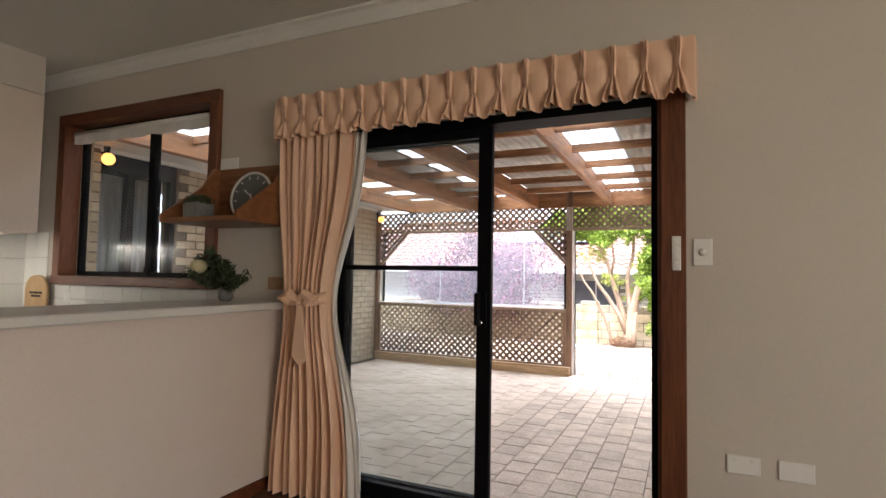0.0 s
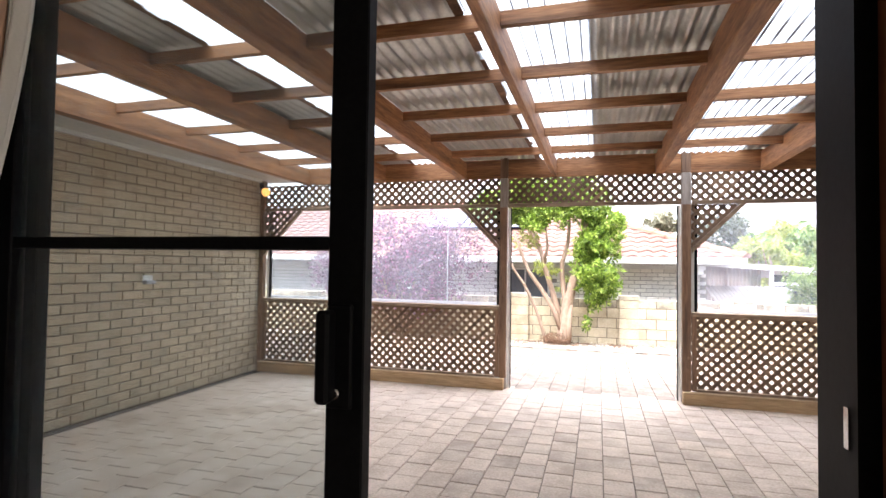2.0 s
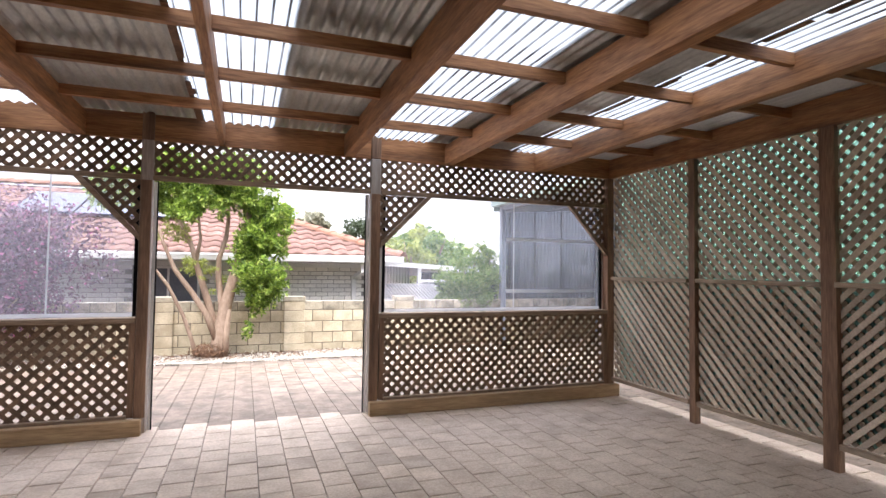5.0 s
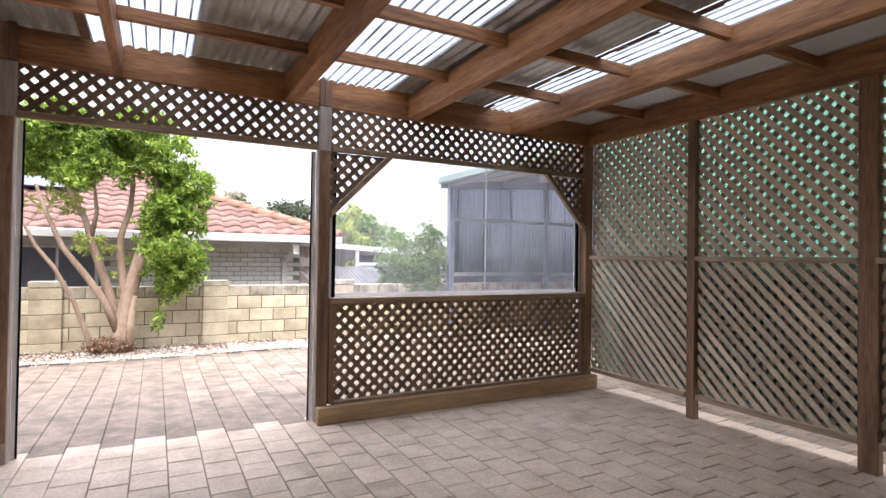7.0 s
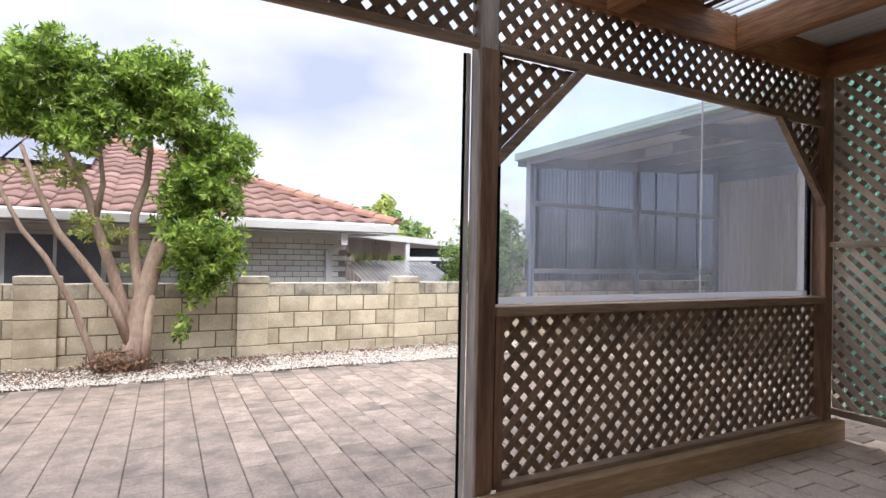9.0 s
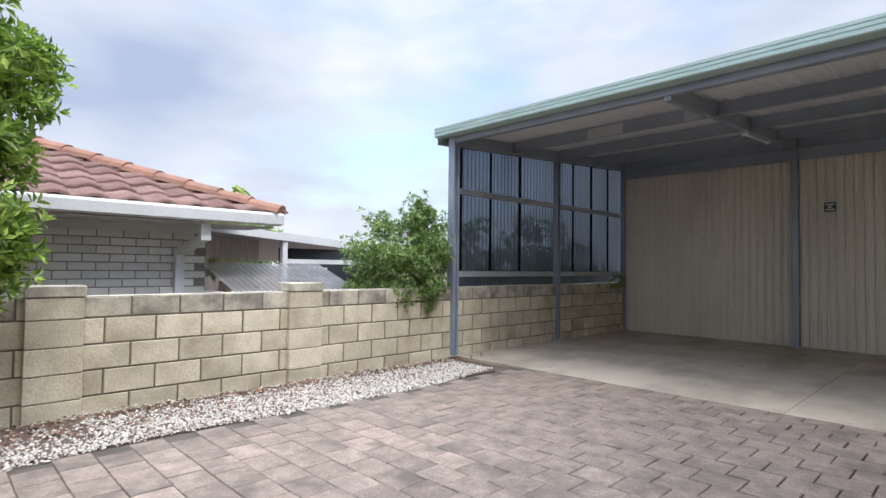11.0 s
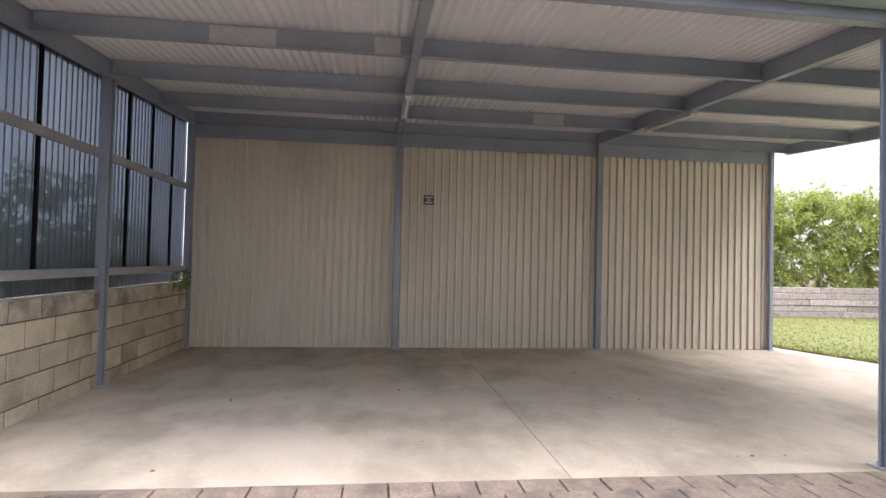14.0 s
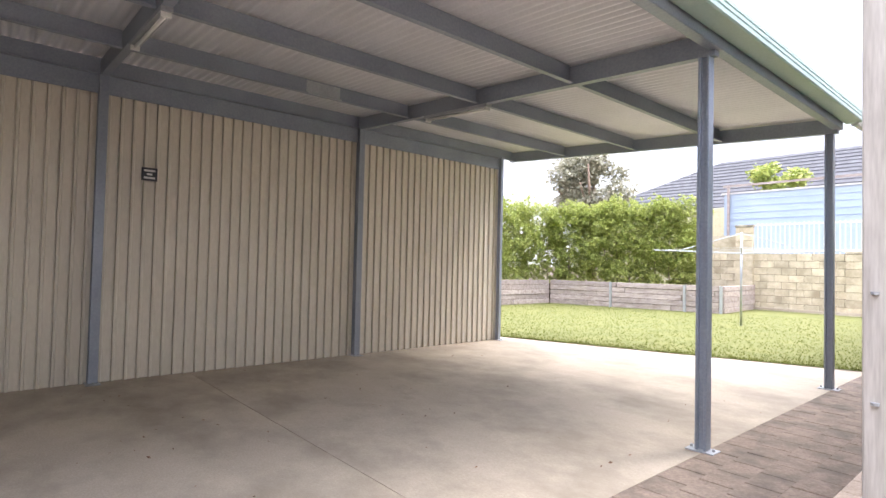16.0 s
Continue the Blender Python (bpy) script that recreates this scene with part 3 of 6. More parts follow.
def sprigs(name, blobs, count, size, material, parent, seed=1, leaves=9, shell=0.62, loose=0.12, rise=0.35, slim=2.6):
    """Rosettes of leaves that spread from shoot tips, set in and over ellipsoid clumps: blobs of (centre, radii)."""
    rng = np.random.default_rng(seed)
    vol = np.array([r[0] * r[1] * r[2] for _, r in blobs]) ** 0.7
    pick = rng.choice(len(blobs), count, p=vol / vol.sum())
    d = rng.normal(size=(count, 3))
    d /= np.linalg.norm(d, axis=1)[:, None]
    rad = (shell + (1 - shell) * rng.random(count) ** 0.5) * (1 + loose * rng.normal(size=count))
    at = np.array([b[0] for b in blobs])[pick] + d * np.array([b[1] for b in blobs])[pick] * rad[:, None]
    up = d * 0.75 + rng.normal(size=(count, 3)) * 0.35 + np.array([0, 0, rise])
    up /= np.linalg.norm(up, axis=1)[:, None]
    e = np.cross(up, rng.normal(size=(count, 3)))
    e /= np.linalg.norm(e, axis=1)[:, None] + 1e-9
    g = np.cross(up, e)
    big = size * (0.7 + 0.6 * rng.random(count))
    out = []
    for k in range(leaves):
        a = 2.4 * k + rng.normal(0, 0.25, count)
        lift = 0.25 + 0.9 * k / leaves + rng.normal(0, 0.18, count)
        side = e * np.cos(a)[:, None] + g * np.sin(a)[:, None]
        run = side * np.cos(lift)[:, None] + up * np.sin(lift)[:, None]
        flat = np.cross(run, up)
        flat /= np.linalg.norm(flat, axis=1)[:, None] + 1e-9
        nrm = np.cross(flat, run)
        ln = (big * (1.0 - 0.35 * k / leaves))[:, None]
        root = at - up * (0.35 * big * (1 - k / leaves))[:, None] + run * ln * 0.08
        mid = root + run * ln * 0.5
        tip = root + run * ln - nrm * ln * 0.14
        out.append(np.stack([root, mid + flat * ln / (2 * slim) + nrm * ln * 0.05, tip, mid - flat * ln / (2 * slim) + nrm * ln * 0.05], 1))
    v = np.concatenate(out).reshape(-1, 3)
    k = np.arange(len(v) // 4)[:, None] * 4
    return from_np(name, v, np.concatenate([k + [0, 1, 2], k + [0, 2, 3]]), material, parent)


def clip(poly, inside):
    out = []
    for i, p in enumerate(poly):
        q = poly[(i + 1) % len(poly)]
        a, b = inside(p), inside(q)
        if a >= 0:
            out.append(p)
        if a * b < 0:
            t = a / (a - b)
            out.append((p[0] + t * (q[0] - p[0]), p[1] + t * (q[1] - p[1])))
    return out


def lattice(parent, region, put, material, period=0.1, width=0.036, depth=0.008, seed=0, other=None):
    """Crossed laths within a convex outline (u, v); put(u, v, w) gives the place, w being the depth."""
    us, vs = [p[0] for p in region], [p[1] for p in region]
    cx, cy = sum(us) / len(us), sum(vs) / len(vs)
    rng = random.Random(seed)
    for layer, sgn in enumerate((1, -1)):
        lo = min(u - sgn * v for u, v in region)
        hi = max(u - sgn * v for u, v in region)
        k = lo + 0.03
        while k < hi:
            w = width * math.sqrt(2) / 2
            ks = k + rng.uniform(-0.004, 0.004)
            v0, v1 = min(vs) - 0.1, max(vs) + 0.1
            poly = [(ks - w + sgn * v0, v0), (ks + w + sgn * v0, v0), (ks + w + sgn * v1, v1), (ks - w + sgn * v1, v1)]
            n = len(region)
            for i in range(n):
                (ax, ay), (bx, by) = region[i], region[(i + 1) % n]
                side = 1 if (bx - ax) * (cy - ay) - (by - ay) * (cx - ax) > 0 else -1
                poly = clip(poly, lambda p: side * ((bx - ax) * (p[1] - ay) - (by - ay) * (p[0] - ax)))
                if len(poly) < 3:
                    break
            if len(poly) >= 3:
                w0 = layer * (depth + 0.001)
                m = len(poly)
                verts = [put(u, v, w0) for u, v in poly] + [put(u, v, w0 + depth) for u, v in poly]
                faces = [tuple(range(m)), tuple(range(2 * m - 1, m - 1, -1))] + [(i, m + i, m + (i + 1) % m, (i + 1) % m) for i in range(m)]
                from_np("lath", verts, faces, other if layer and other else material, parent)
            k += period


def ground_z(x, y):
    """The paving falls a little from the pergola to the boundary wall and to the carport."""
    t = max((y - 7.7) / 2.5, (x - 3.3) / 0.9)
    return -0.055 * min(1.0, max(0.0, t))


# ---- large structure ----
FLOOR_IN, CEIL = 0.17, 2.89
WALL_Y0, WALL_Y1 = 2.50, 2.72
DOOR = (-1.80, 0.0, 2.215)
KWIN = (-4.255, -2.645, 1.315, 2.542)

ground = thing("ground", (0, 0, -0.3), "bare soil ground reaching to the horizon", "ground", kind="structure")
bm = bmesh.new()
R, dip = 900.0, -1.1
for q in ([(-R, -R, -0.085), (R, -R, -0.085), (R, 12.5, -0.085), (-R, 12.5, -0.085)], [(-R, 12.5, -0.085), (R, 12.5, -0.085), (R, 12.9, dip), (-R, 12.9, dip)], [(-R, 12.9, dip), (R, 12.9, dip), (R, R, dip), (-R, R, dip)]):
    bm.faces.new([bm.verts.new(p) for p in q])
part("soil", bm, M["soil"], ground)

room_floor = thing("floor", (-2, 0, 0), "dark brown timber floor indoors", "floor", kind="structure")
part("boards", boxed(-4.7, 4.0, -3.6, WALL_Y0, -0.05, FLOOR_IN), M["floor_dark"], room_floor)
ceiling = new("ceiling", finish(boxed(-4.9, 4.2, -3.8, 2.70, CEIL, CEIL + 0.1), "ceiling", M["ceiling_paint"]))
tagged(ceiling, "plain painted plasterboard ceiling of the living room", "ceiling", kind="structure")

# north wall of the room, with the sliding door and the kitchen window going through it
wall_north = thing("wall_north", (0, WALL_Y0, FLOOR_IN), "beige painted wall round the sliding door and kitchen window", "wall", kind="structure")
bm = bmesh.new()
x0, x1 = -4.9, 4.2
for a, b, c, d in ((x0, KWIN[0], -0.05, CEIL), (KWIN[0], KWIN[1], -0.05, KWIN[2]), (KWIN[0], KWIN[1], KWIN[3], CEIL), (KWIN[1], DOOR[0], -0.05, CEIL), (DOOR[0], DOOR[1], DOOR[2], CEIL), (DOOR[0], DOOR[1], -0.05, FLOOR_IN), (DOOR[1], x1, -0.05, CEIL)):
    box(bm, a, b, WALL_Y0, WALL_Y0 + 0.11, c, d)
part("plaster", bm, M["wall_paint"], wall_north)
bm = bmesh.new()
for a, b, c, d in ((x0, KWIN[0], -0.05, CEIL), (KWIN[0], KWIN[1], -0.05, KWIN[2]), (KWIN[0], KWIN[1], KWIN[3], CEIL), (KWIN[1], DOOR[0], -0.05, CEIL), (DOOR[0], DOOR[1], DOOR[2], CEIL), (DOOR[0], DOOR[1], -0.05, FLOOR_IN - 0.01), (DOOR[1], x1, -0.05, CEIL)):
    box(bm, a, b, WALL_Y0 + 0.112, WALL_Y1, c, d)
part("outer_leaf", bm, M["brick"], wall_north, "cream brick outer face")

for nm, a, lab in (("wall_west", (-4.9, -4.7, -3.6, WALL_Y0, -0.05, CEIL), "painted kitchen side wall"), ("wall_south", (-4.9, 4.2, -3.8, -3.6, -0.05, CEIL), "beige painted back wall of the room")):
    tagged(new(nm, finish(boxed(*a), nm, M["wall_paint"])), lab, "wall", kind="structure")
# east wall, unseen, with an assumed wide opening; an added area lamp in it lights the room
wall_east = new("wall_east")
tagged(wall_east, "beige painted side wall with an assumed wide opening", "wall", kind="structure")
bm = bmesh.new()
for a, b, c, d in ((-3.6, -3.2, -0.05, CEIL), (-3.2, 0.4, -0.05, 0.75), (-3.2, 0.4, 2.2, CEIL), (0.4, WALL_Y0, -0.05, CEIL)):
    box(bm, 4.0, 4.2, a, b, c, d)
part("plaster", bm, M["wall_paint"], wall_east)
# added fill lamp set in the assumed opening
east_fill = bpy.data.lights.new("window_daylight", "AREA")
east_fill.shape, east_fill.size, east_fill.size_y, east_fill.energy, east_fill.color = "RECTANGLE", 3.5, 1.4, 10.5, (1.0, 0.92, 0.82)
new("window_daylight", east_fill).matrix_world = look((4.1, -1.4, 1.47), (0, -1.4, 1.47))

cornice = thing("cornice", (-2, 2.45, 2.8), "white coved plaster cornice under the ceiling", "cornice", kind="structure")
bm = bmesh.new()
prof = [(0, 0), (0, -0.085), (0.012, -0.085), (0.03, -0.045), (0.05, -0.022), (0.075, -0.012), (0.075, 0)]
prism(bm, [(-4.7, WALL_Y0 - a, CEIL + b) for a, b in prof], (8.7, 0, 0))
part("cornice_north", bm, M["white_paint"], cornice)
bm = bmesh.new()
prism(bm, [(-4.7 + a, -3.6, CEIL + b) for a, b in prof], (0, 6.0, 0))
part("cornice_west", bm, M["white_paint"], cornice)
tagged(new("baseboard", finish(boxed(0.11, 4.0, WALL_Y0 - 0.015, WALL_Y0, FLOOR_IN, FLOOR_IN + 0.07), "baseboard", M["jarrah_x"])), "dark timber skirting board along the wall", "baseboard", kind="structure")

# ---- sliding door ----
door = thing("door_1", (-0.9, 2.56, FLOOR_IN), "black aluminium sliding glass door standing half open", "sliding door", kind="structure")
bm = bmesh.new()
box(bm, 0.0, 0.10, 2.472, 2.498, FLOOR_IN, DOOR[2] + 0.09, 0.004)
part("architrave", bm, M["jarrah_z"], door, "dark red timber architrave")
part("architrave", boxed(-1.90, DOOR[0], 2.472, 2.498, FLOOR_IN, DOOR[2] + 0.09, bevel=0.004), M["jarrah_z"], door)
part("architrave", boxed(DOOR[0], 0.0, 2.472, 2.498, DOOR[2], DOOR[2] + 0.09, bevel=0.004), M["jarrah_x"], door)
part("reveal", boxed(-0.014, 0.0, 2.50, 2.555, FLOOR_IN + 0.03, DOOR[2]), M["jarrah_z"], door)
part("outer_frame", boxed(-0.042, -0.001, 2.557, 2.70, FLOOR_IN + 0.03, DOOR[2]), M["black_alu"], door)
part("outer_frame", boxed(DOOR[0] + 0.001, DOOR[0] + 0.05, 2.53, 2.70, FLOOR_IN + 0.03, DOOR[2]), M["black_alu"], door)
part("head_track", boxed(DOOR[0] + 0.05, -0.042, 2.53, 2.70, DOOR[2] - 0.045, DOOR[2] - 0.001), M["black_alu"], door)
part("sill_track", boxed(DOOR[0], -0.001, 2.53, 2.70, FLOOR_IN, FLOOR_IN + 0.028), M["black_alu"], door)


def sash(name, xa, xb, ya, yb, wl, wr, label):
    s = part(name, boxed(xa, xa + wl, ya, yb, FLOOR_IN + 0.03, DOOR[2] - 0.05, bevel=0.003), M["black_alu"], door, label)
    part("stile", boxed(xb - wr, xb, ya, yb, FLOOR_IN + 0.03, DOOR[2] - 0.05, bevel=0.003), M["black_alu"], s)
    part("top_rail", boxed(xa + wl, xb - wr, ya, yb, DOOR[2] - 0.10, DOOR[2] - 0.05), M["black_alu"], s)
    part("bottom_rail", boxed(xa + wl, xb - wr, ya, yb, FLOOR_IN + 0.03, FLOOR_IN + 0.09), M["black_alu"], s)
    part("mid_rail", boxed(xa + wl, xb - wr, ya + 0.005, yb - 0.005, 1.425, 1.45), M["black_alu"], s)
    g = part("pane", boxed(xa + wl, xb - wr, (ya + yb) / 2 - 0.002, (ya + yb) / 2 + 0.002, FLOOR_IN + 0.09, DOOR[2] - 0.10), M["glass"], s, "clear glass pane")
    g.visible_shadow = False
    return s


sash("fixed_sash", -1.75, -0.83, 2.635, 2.67, 0.055, 0.05, "fixed glazed sash")
moving = sash("sliding_sash", -1.73, -0.80, 2.565, 2.60, 0.05, 0.075, "slid-back glazed sash")
bm = boxed(-0.868, -0.818, 2.552, 2.5645, 1.135, 1.325, bevel=0.004)
box(bm, -0.873, -0.846, 2.515, 2.5515, 1.15, 1.315, 0.006)
part("handle", bm, M["black_alu"], moving, "black latch handle")
part("lock", tube(bmesh.new(), [(-0.846, 2.552, 1.165), (-0.846, 2.543, 1.165), (-0.846, 2.541, 1.165)], [0.010, 0.010, 0.007], 14), M["chrome"], moving, "small chrome key lock")
part("strike", boxed(-0.045, -0.0425, 2.58, 2.595, 1.14, 1.20), M["chrome"], door, "metal strike plate")


# ---- curtain and pelmet ----
def pleated(xa, xb, y, depth, count, z, shape, seed=0):
    """Rows of a hanging cloth: shape(v) gives its width factor, centre shift and fold depth from top (0) to bottom (1)."""
    rng = random.Random(seed)
    ph = [rng.uniform(-0.5, 0.5) for _ in range(count + 1)]
    rows, n = 36, count * 14
    verts = []
    for r in range(rows + 1):
        v = r / rows
        wf, shift, fold = shape(v)
        mid = (xa + xb) / 2 + shift
        for i in range(n + 1):
            u = i / n
            k = u * count
            q = 2 * math.pi * k + ph[int(min(k, count - 1))] * 0.8 + 0.5 * math.sin(2.2 * v + ph[int(min(k, count - 1))] * 6)
            w = math.sin(q) + 0.38 * math.sin(2.0 * q + 1.1 + 2.5 * v) * fold
            x = mid + (u - 0.5) * (xb - xa) * wf + 0.006 * math.sin(7 * k + 9 * v)
            yy = y - fold * depth * (0.5 + 0.5 * w) - 0.01 * math.sin(3.1 * k + 4 * v) * fold
            verts.append((x, yy, z[1] + (z[0] - z[1]) * v))
    faces = [(r * (n + 1) + i, r * (n + 1) + i + 1, (r + 1) * (n + 1) + i + 1, (r + 1) * (n + 1) + i) for r in range(rows) for i in range(n)]
    return verts, faces


curtain = thing("curtain", (-1.8, 2.42, FLOOR_IN + 0.02), "peach pleated curtain gathered by a tied-back bow", "curtain")


def drape(v):
    tie = math.exp(-((v - 0.48) / 0.25) ** 2)
    return 1 - 0.40 * tie, -0.045 * tie + 0.015 * max(0, v - 0.5), 1 - 0.2 * tie


vs, fs = pleated(-2.03, -1.56, 2.46, 0.10, 9, (FLOOR_IN + 0.02, 2.19), drape, 3)
cl = from_np("drape", vs, fs, M["curtain"], curtain, smooth=True)


def lining_shape(v):
    """The lining peeps out along the free edge of the drape and is caught by the same tie."""
    wf, shift, _ = drape(v)
    tie = math.exp(-((v - 0.48) / 0.25) ** 2)
    edge = -1.795 + shift + 0.235 * wf
    return 1 - 0.6 * tie, edge + 0.012 - 0.012 * tie + 1.545, 1


vs, fs = pleated(-1.60, -1.49, 2.488, 0.02, 3, (FLOOR_IN + 0.02, 2.19), lining_shape, 5)
from_np("lining", vs, fs, M["lining"], curtain, smooth=True, label="white curtain lining")
bm = bmesh.new()
tube(bm, [(-1.93, 2.38, 1.27), (-1.87, 2.335, 1.255), (-1.80, 2.325, 1.25), (-1.73, 2.34, 1.255), (-1.67, 2.385, 1.27)], [0.03, 0.034, 0.03, 0.034, 0.03], 8)
part("tieback", bm, M["curtain"], curtain, smooth=True)
bm = bmesh.new()
for sx in (-1, 1):
    tube(bm, [(-1.80, 2.31, 1.25), (-1.80 + sx * 0.05, 2.295, 1.285), (-1.80 + sx * 0.10, 2.30, 1.265), (-1.80 + sx * 0.05, 2.30, 1.235)], [0.015, 0.032, 0.035, 0.018], 7)
lathe(bm, (-1.80, 2.305, 1.232), [(0.012, 0), (0.022, 0.018), (0.012, 0.036)], 8)
prism(bm, [(-1.815, 2.312, 1.24), (-1.785, 2.312, 1.24), (-1.755, 2.325, 0.93), (-1.80, 2.325, 0.90), (-1.85, 2.325, 0.95)], (0, 0.012, 0))
part("bow", bm, M["curtain"], curtain)

pelmet = thing("pelmet", (-0.95, 2.42, 2.15), "peach pinch-pleated fabric pelmet above the door", "pelmet")
count = 17
xa, xb, n = -2.055, 0.135, 17 * 40
verts = []
rows = [i / 15 for i in range(16)]
rng = random.Random(17)
sway = [rng.uniform(-1, 1) for _ in range(count + 1)]
for v in rows:
    for i in range(n + 1):
        k = min(i / n * count, count - 1e-6)
        c = int(k)
        d = (k % 1) - 0.5
        if v < 0.55:
            # three stitched folds that narrow down to the pinch
            w = 0.125 - 0.055 * (v / 0.55)
            out = (0.040 - 0.016 * v / 0.55) * math.exp(-(d / w) ** 6) * (0.5 + 0.5 * math.cos(2 * math.pi * 1.45 * d / w))
            out -= 0.016 * (v / 0.55) ** 2 * math.exp(-(d / 0.15) ** 2)
        else:
            # below it the cloth springs open in uneven flutes
            f = (v - 0.55) / 0.45
            w = 0.08 + 0.27 * f
            out = (0.024 + 0.030 * f) * math.exp(-(d / w) ** 4) * (0.4 + 0.6 * math.cos(2 * math.pi * (1.3 + 0.2 * sway[c]) * d / w + 0.9 * sway[c])) - 0.016 * (1 - f) * math.exp(-(d / 0.15) ** 2)
        belly = 0.012 * math.sin(math.pi * v) * (1 - math.exp(-(d / 0.3) ** 2))
        hem = 0.013 * math.cos(2 * math.pi * d) + 0.007 * sway[c] * math.sin(4 * math.pi * d + sway[c])
        verts.append((xa + (xb - xa) * i / n + 0.008 * v * sway[c] * math.sin(2 * math.pi * d), 2.372 - out - belly - 0.012 * v, 2.402 - 0.245 * v + hem * max(0.0, v - 0.4) / 0.6))
faces = [(r * (n + 1) + i, r * (n + 1) + i + 1, (r + 1) * (n + 1) + i + 1, (r + 1) * (n + 1) + i) for r in range(len(rows) - 1) for i in range(n)]
from_np("valance", verts, faces, M["curtain"], pelmet, smooth=True)
for x, s in ((xa, "return_left"), (xb, "return_right")):
    vs = [(x + 0.01 * math.sin(9 * j), 2.375 + 0.12 * j / 6 + 0.006 * math.sin(5 * j), 2.40 - 0.235 * v - 0.01 * v * (j % 2)) for v in (0, 0.5, 1) for j in range(7)]
    fs = [(r * 7 + j, r * 7 + j + 1, r * 7 + 8 + j, r * 7 + 7 + j) for r in range(2) for j in range(6)]
    from_np("return", vs, fs, M["curtain"], pelmet, smooth=True)
part("board", boxed(xa, xb, 2.385, 2.495, 2.385, 2.398), M["white_paint"], pelmet)


# ---- kitchen ----
def plate(name, x, y, z, w, h, label, parts, material="white_plastic"):
    t = thing(name, (x, y, z), label, "switch" if "switch" in name else "socket")
    part("plate", boxed(x - w / 2, x + w / 2, y - 0.009, y - 0.001, z - h / 2, z + h / 2, bevel=0.003), M[material], t)
    for dx, dz, ww, hh in parts:
        part("rocker", boxed(x + dx - ww / 2, x + dx + ww / 2, y - 0.013, y - 0.009, z + dz - hh / 2, z + dz + hh / 2, bevel=0.0015), M[material], t)
    return t


plate("light_switch", 0.062, 2.472, 1.51, 0.036, 0.145, "white four-gang switch strip on the timber architrave", [(0, d, 0.016, 0.022) for d in (-0.048, -0.016, 0.016, 0.048)])
dim = plate("light_switch", 0.163, 2.50, 1.515, 0.074, 0.115, "white wall plate with a round dimmer knob", [])
bm = bmesh.new()
tube(bm, [(0.163, 2.4915, 1.515), (0.163, 2.480, 1.515), (0.163, 2.477, 1.515)], [0.014, 0.013, 0.010], 14)
part("knob", bm, M["white_plastic"], dim, smooth=True)
plate("power_socket", 0.305, 2.50, 0.66, 0.12, 0.075, "white double power socket low on the wall", [(-0.03, 0.02, 0.012, 0.014), (0.03, 0.02, 0.012, 0.014)])
plate("power_socket", 0.485, 2.50, 0.66, 0.12, 0.075, "white wall plate low on the wall", [])
plate("power_socket", -2.125, 2.50, 1.335, 0.125, 0.075, "brown plastic socket plate above the bar", [(-0.028, 0, 0.03, 0.03), (0.028, 0, 0.03, 0.03)], "beige_plastic")
plate("light_switch", -2.535, 2.50, 2.075, 0.15, 0.085, "white blank wall plate above the shelf", [])
plate("power_socket", -4.13, 2.50, 1.19, 0.075, 0.075, "white socket on the tiled splashback", [(0, 0, 0.03, 0.03)])

bar = thing("breakfast_bar", (-2.3, 1.0, FLOOR_IN), "cream breakfast bar with a pale laminate top", "counter")
part("panel", boxed(-2.16, -2.085, -1.6, 2.498, FLOOR_IN + 0.07, 1.185), M["bar_panel"], bar)
part("kickboard", boxed(-2.15, -2.078, -1.6, 2.498, FLOOR_IN, FLOOR_IN + 0.068), M["jarrah_x"], bar)
part("top", boxed(-2.52, -2.0, -1.62, 2.498, 1.19, 1.232, bevel=0.006), M["laminate"], bar)
bench = thing("kitchen_bench", (-3.6, 2.2, FLOOR_IN), "white kitchen bench under the window", "bench")
part("body", boxed(-4.69, -2.53, 1.92, 2.495, FLOOR_IN, 1.03), M["cupboard"], bench)
part("worktop", boxed(-4.695, -2.53, 1.88, 2.497, 1.032, 1.07, bevel=0.004), M["laminate"], bench)
cup = thing("wall_cupboard", (-4.4, 1.5, 1.64), "beige overhead kitchen cupboard on the wall", "cupboard")
part("body", boxed(-4.698, -4.03, -0.9, 2.21, 1.64, 2.62), M["cupboard"], cup)
for k in range(4):
    d = part("door", boxed(-4.028, -4.01, -0.9 + k * 0.78 + 0.003, -0.9 + (k + 1) * 0.78 - 0.013, 1.645, 2.615, bevel=0.002), M["cupboard"], cup)
bulkhead = new("bulkhead", finish(boxed(-4.698, -4.02, -0.9, 2.21, 2.622, CEIL - 0.001), "bulkhead", M["wall_paint"]))
tagged(bulkhead, "painted bulkhead above the kitchen cupboard", "wall", kind="structure")
lt = thing("under_cupboard_light", (-4.5, 1.9, 1.63), "slim lit strip lamp under the kitchen cupboard", "lamp")
part("housing", boxed(-4.66, -4.60, 1.35, 2.05, 1.615, 1.638), M["white_plastic"], lt)
part("tube", boxed(-4.655, -4.605, 1.37, 2.03, 1.608, 1.614), M["tube_glow"], lt, "glowing tube")

splash = thing("splashback", (-4.5, 2.49, 1.08), "white glazed kitchen wall tiles", "tiles", kind="structure")
part("bed", boxed(-4.699, -2.54, 2.4955, 2.499, 1.072, 1.285), M["grout"], splash)
tm = pillow_mesh("tile", 0.195, 0.098, 0.004, M["tile_white"], 0.0015, "y")
for i in range(11):
    for j in range(2):
        piece("tile", tm, (-4.6 + 0.2 * i, 2.491, 1.125 + 0.103 * j), splash)
part("bed_side", boxed(-4.699, -4.6955, 1.3, 2.494, 1.072, 1.635), M["grout"], splash)
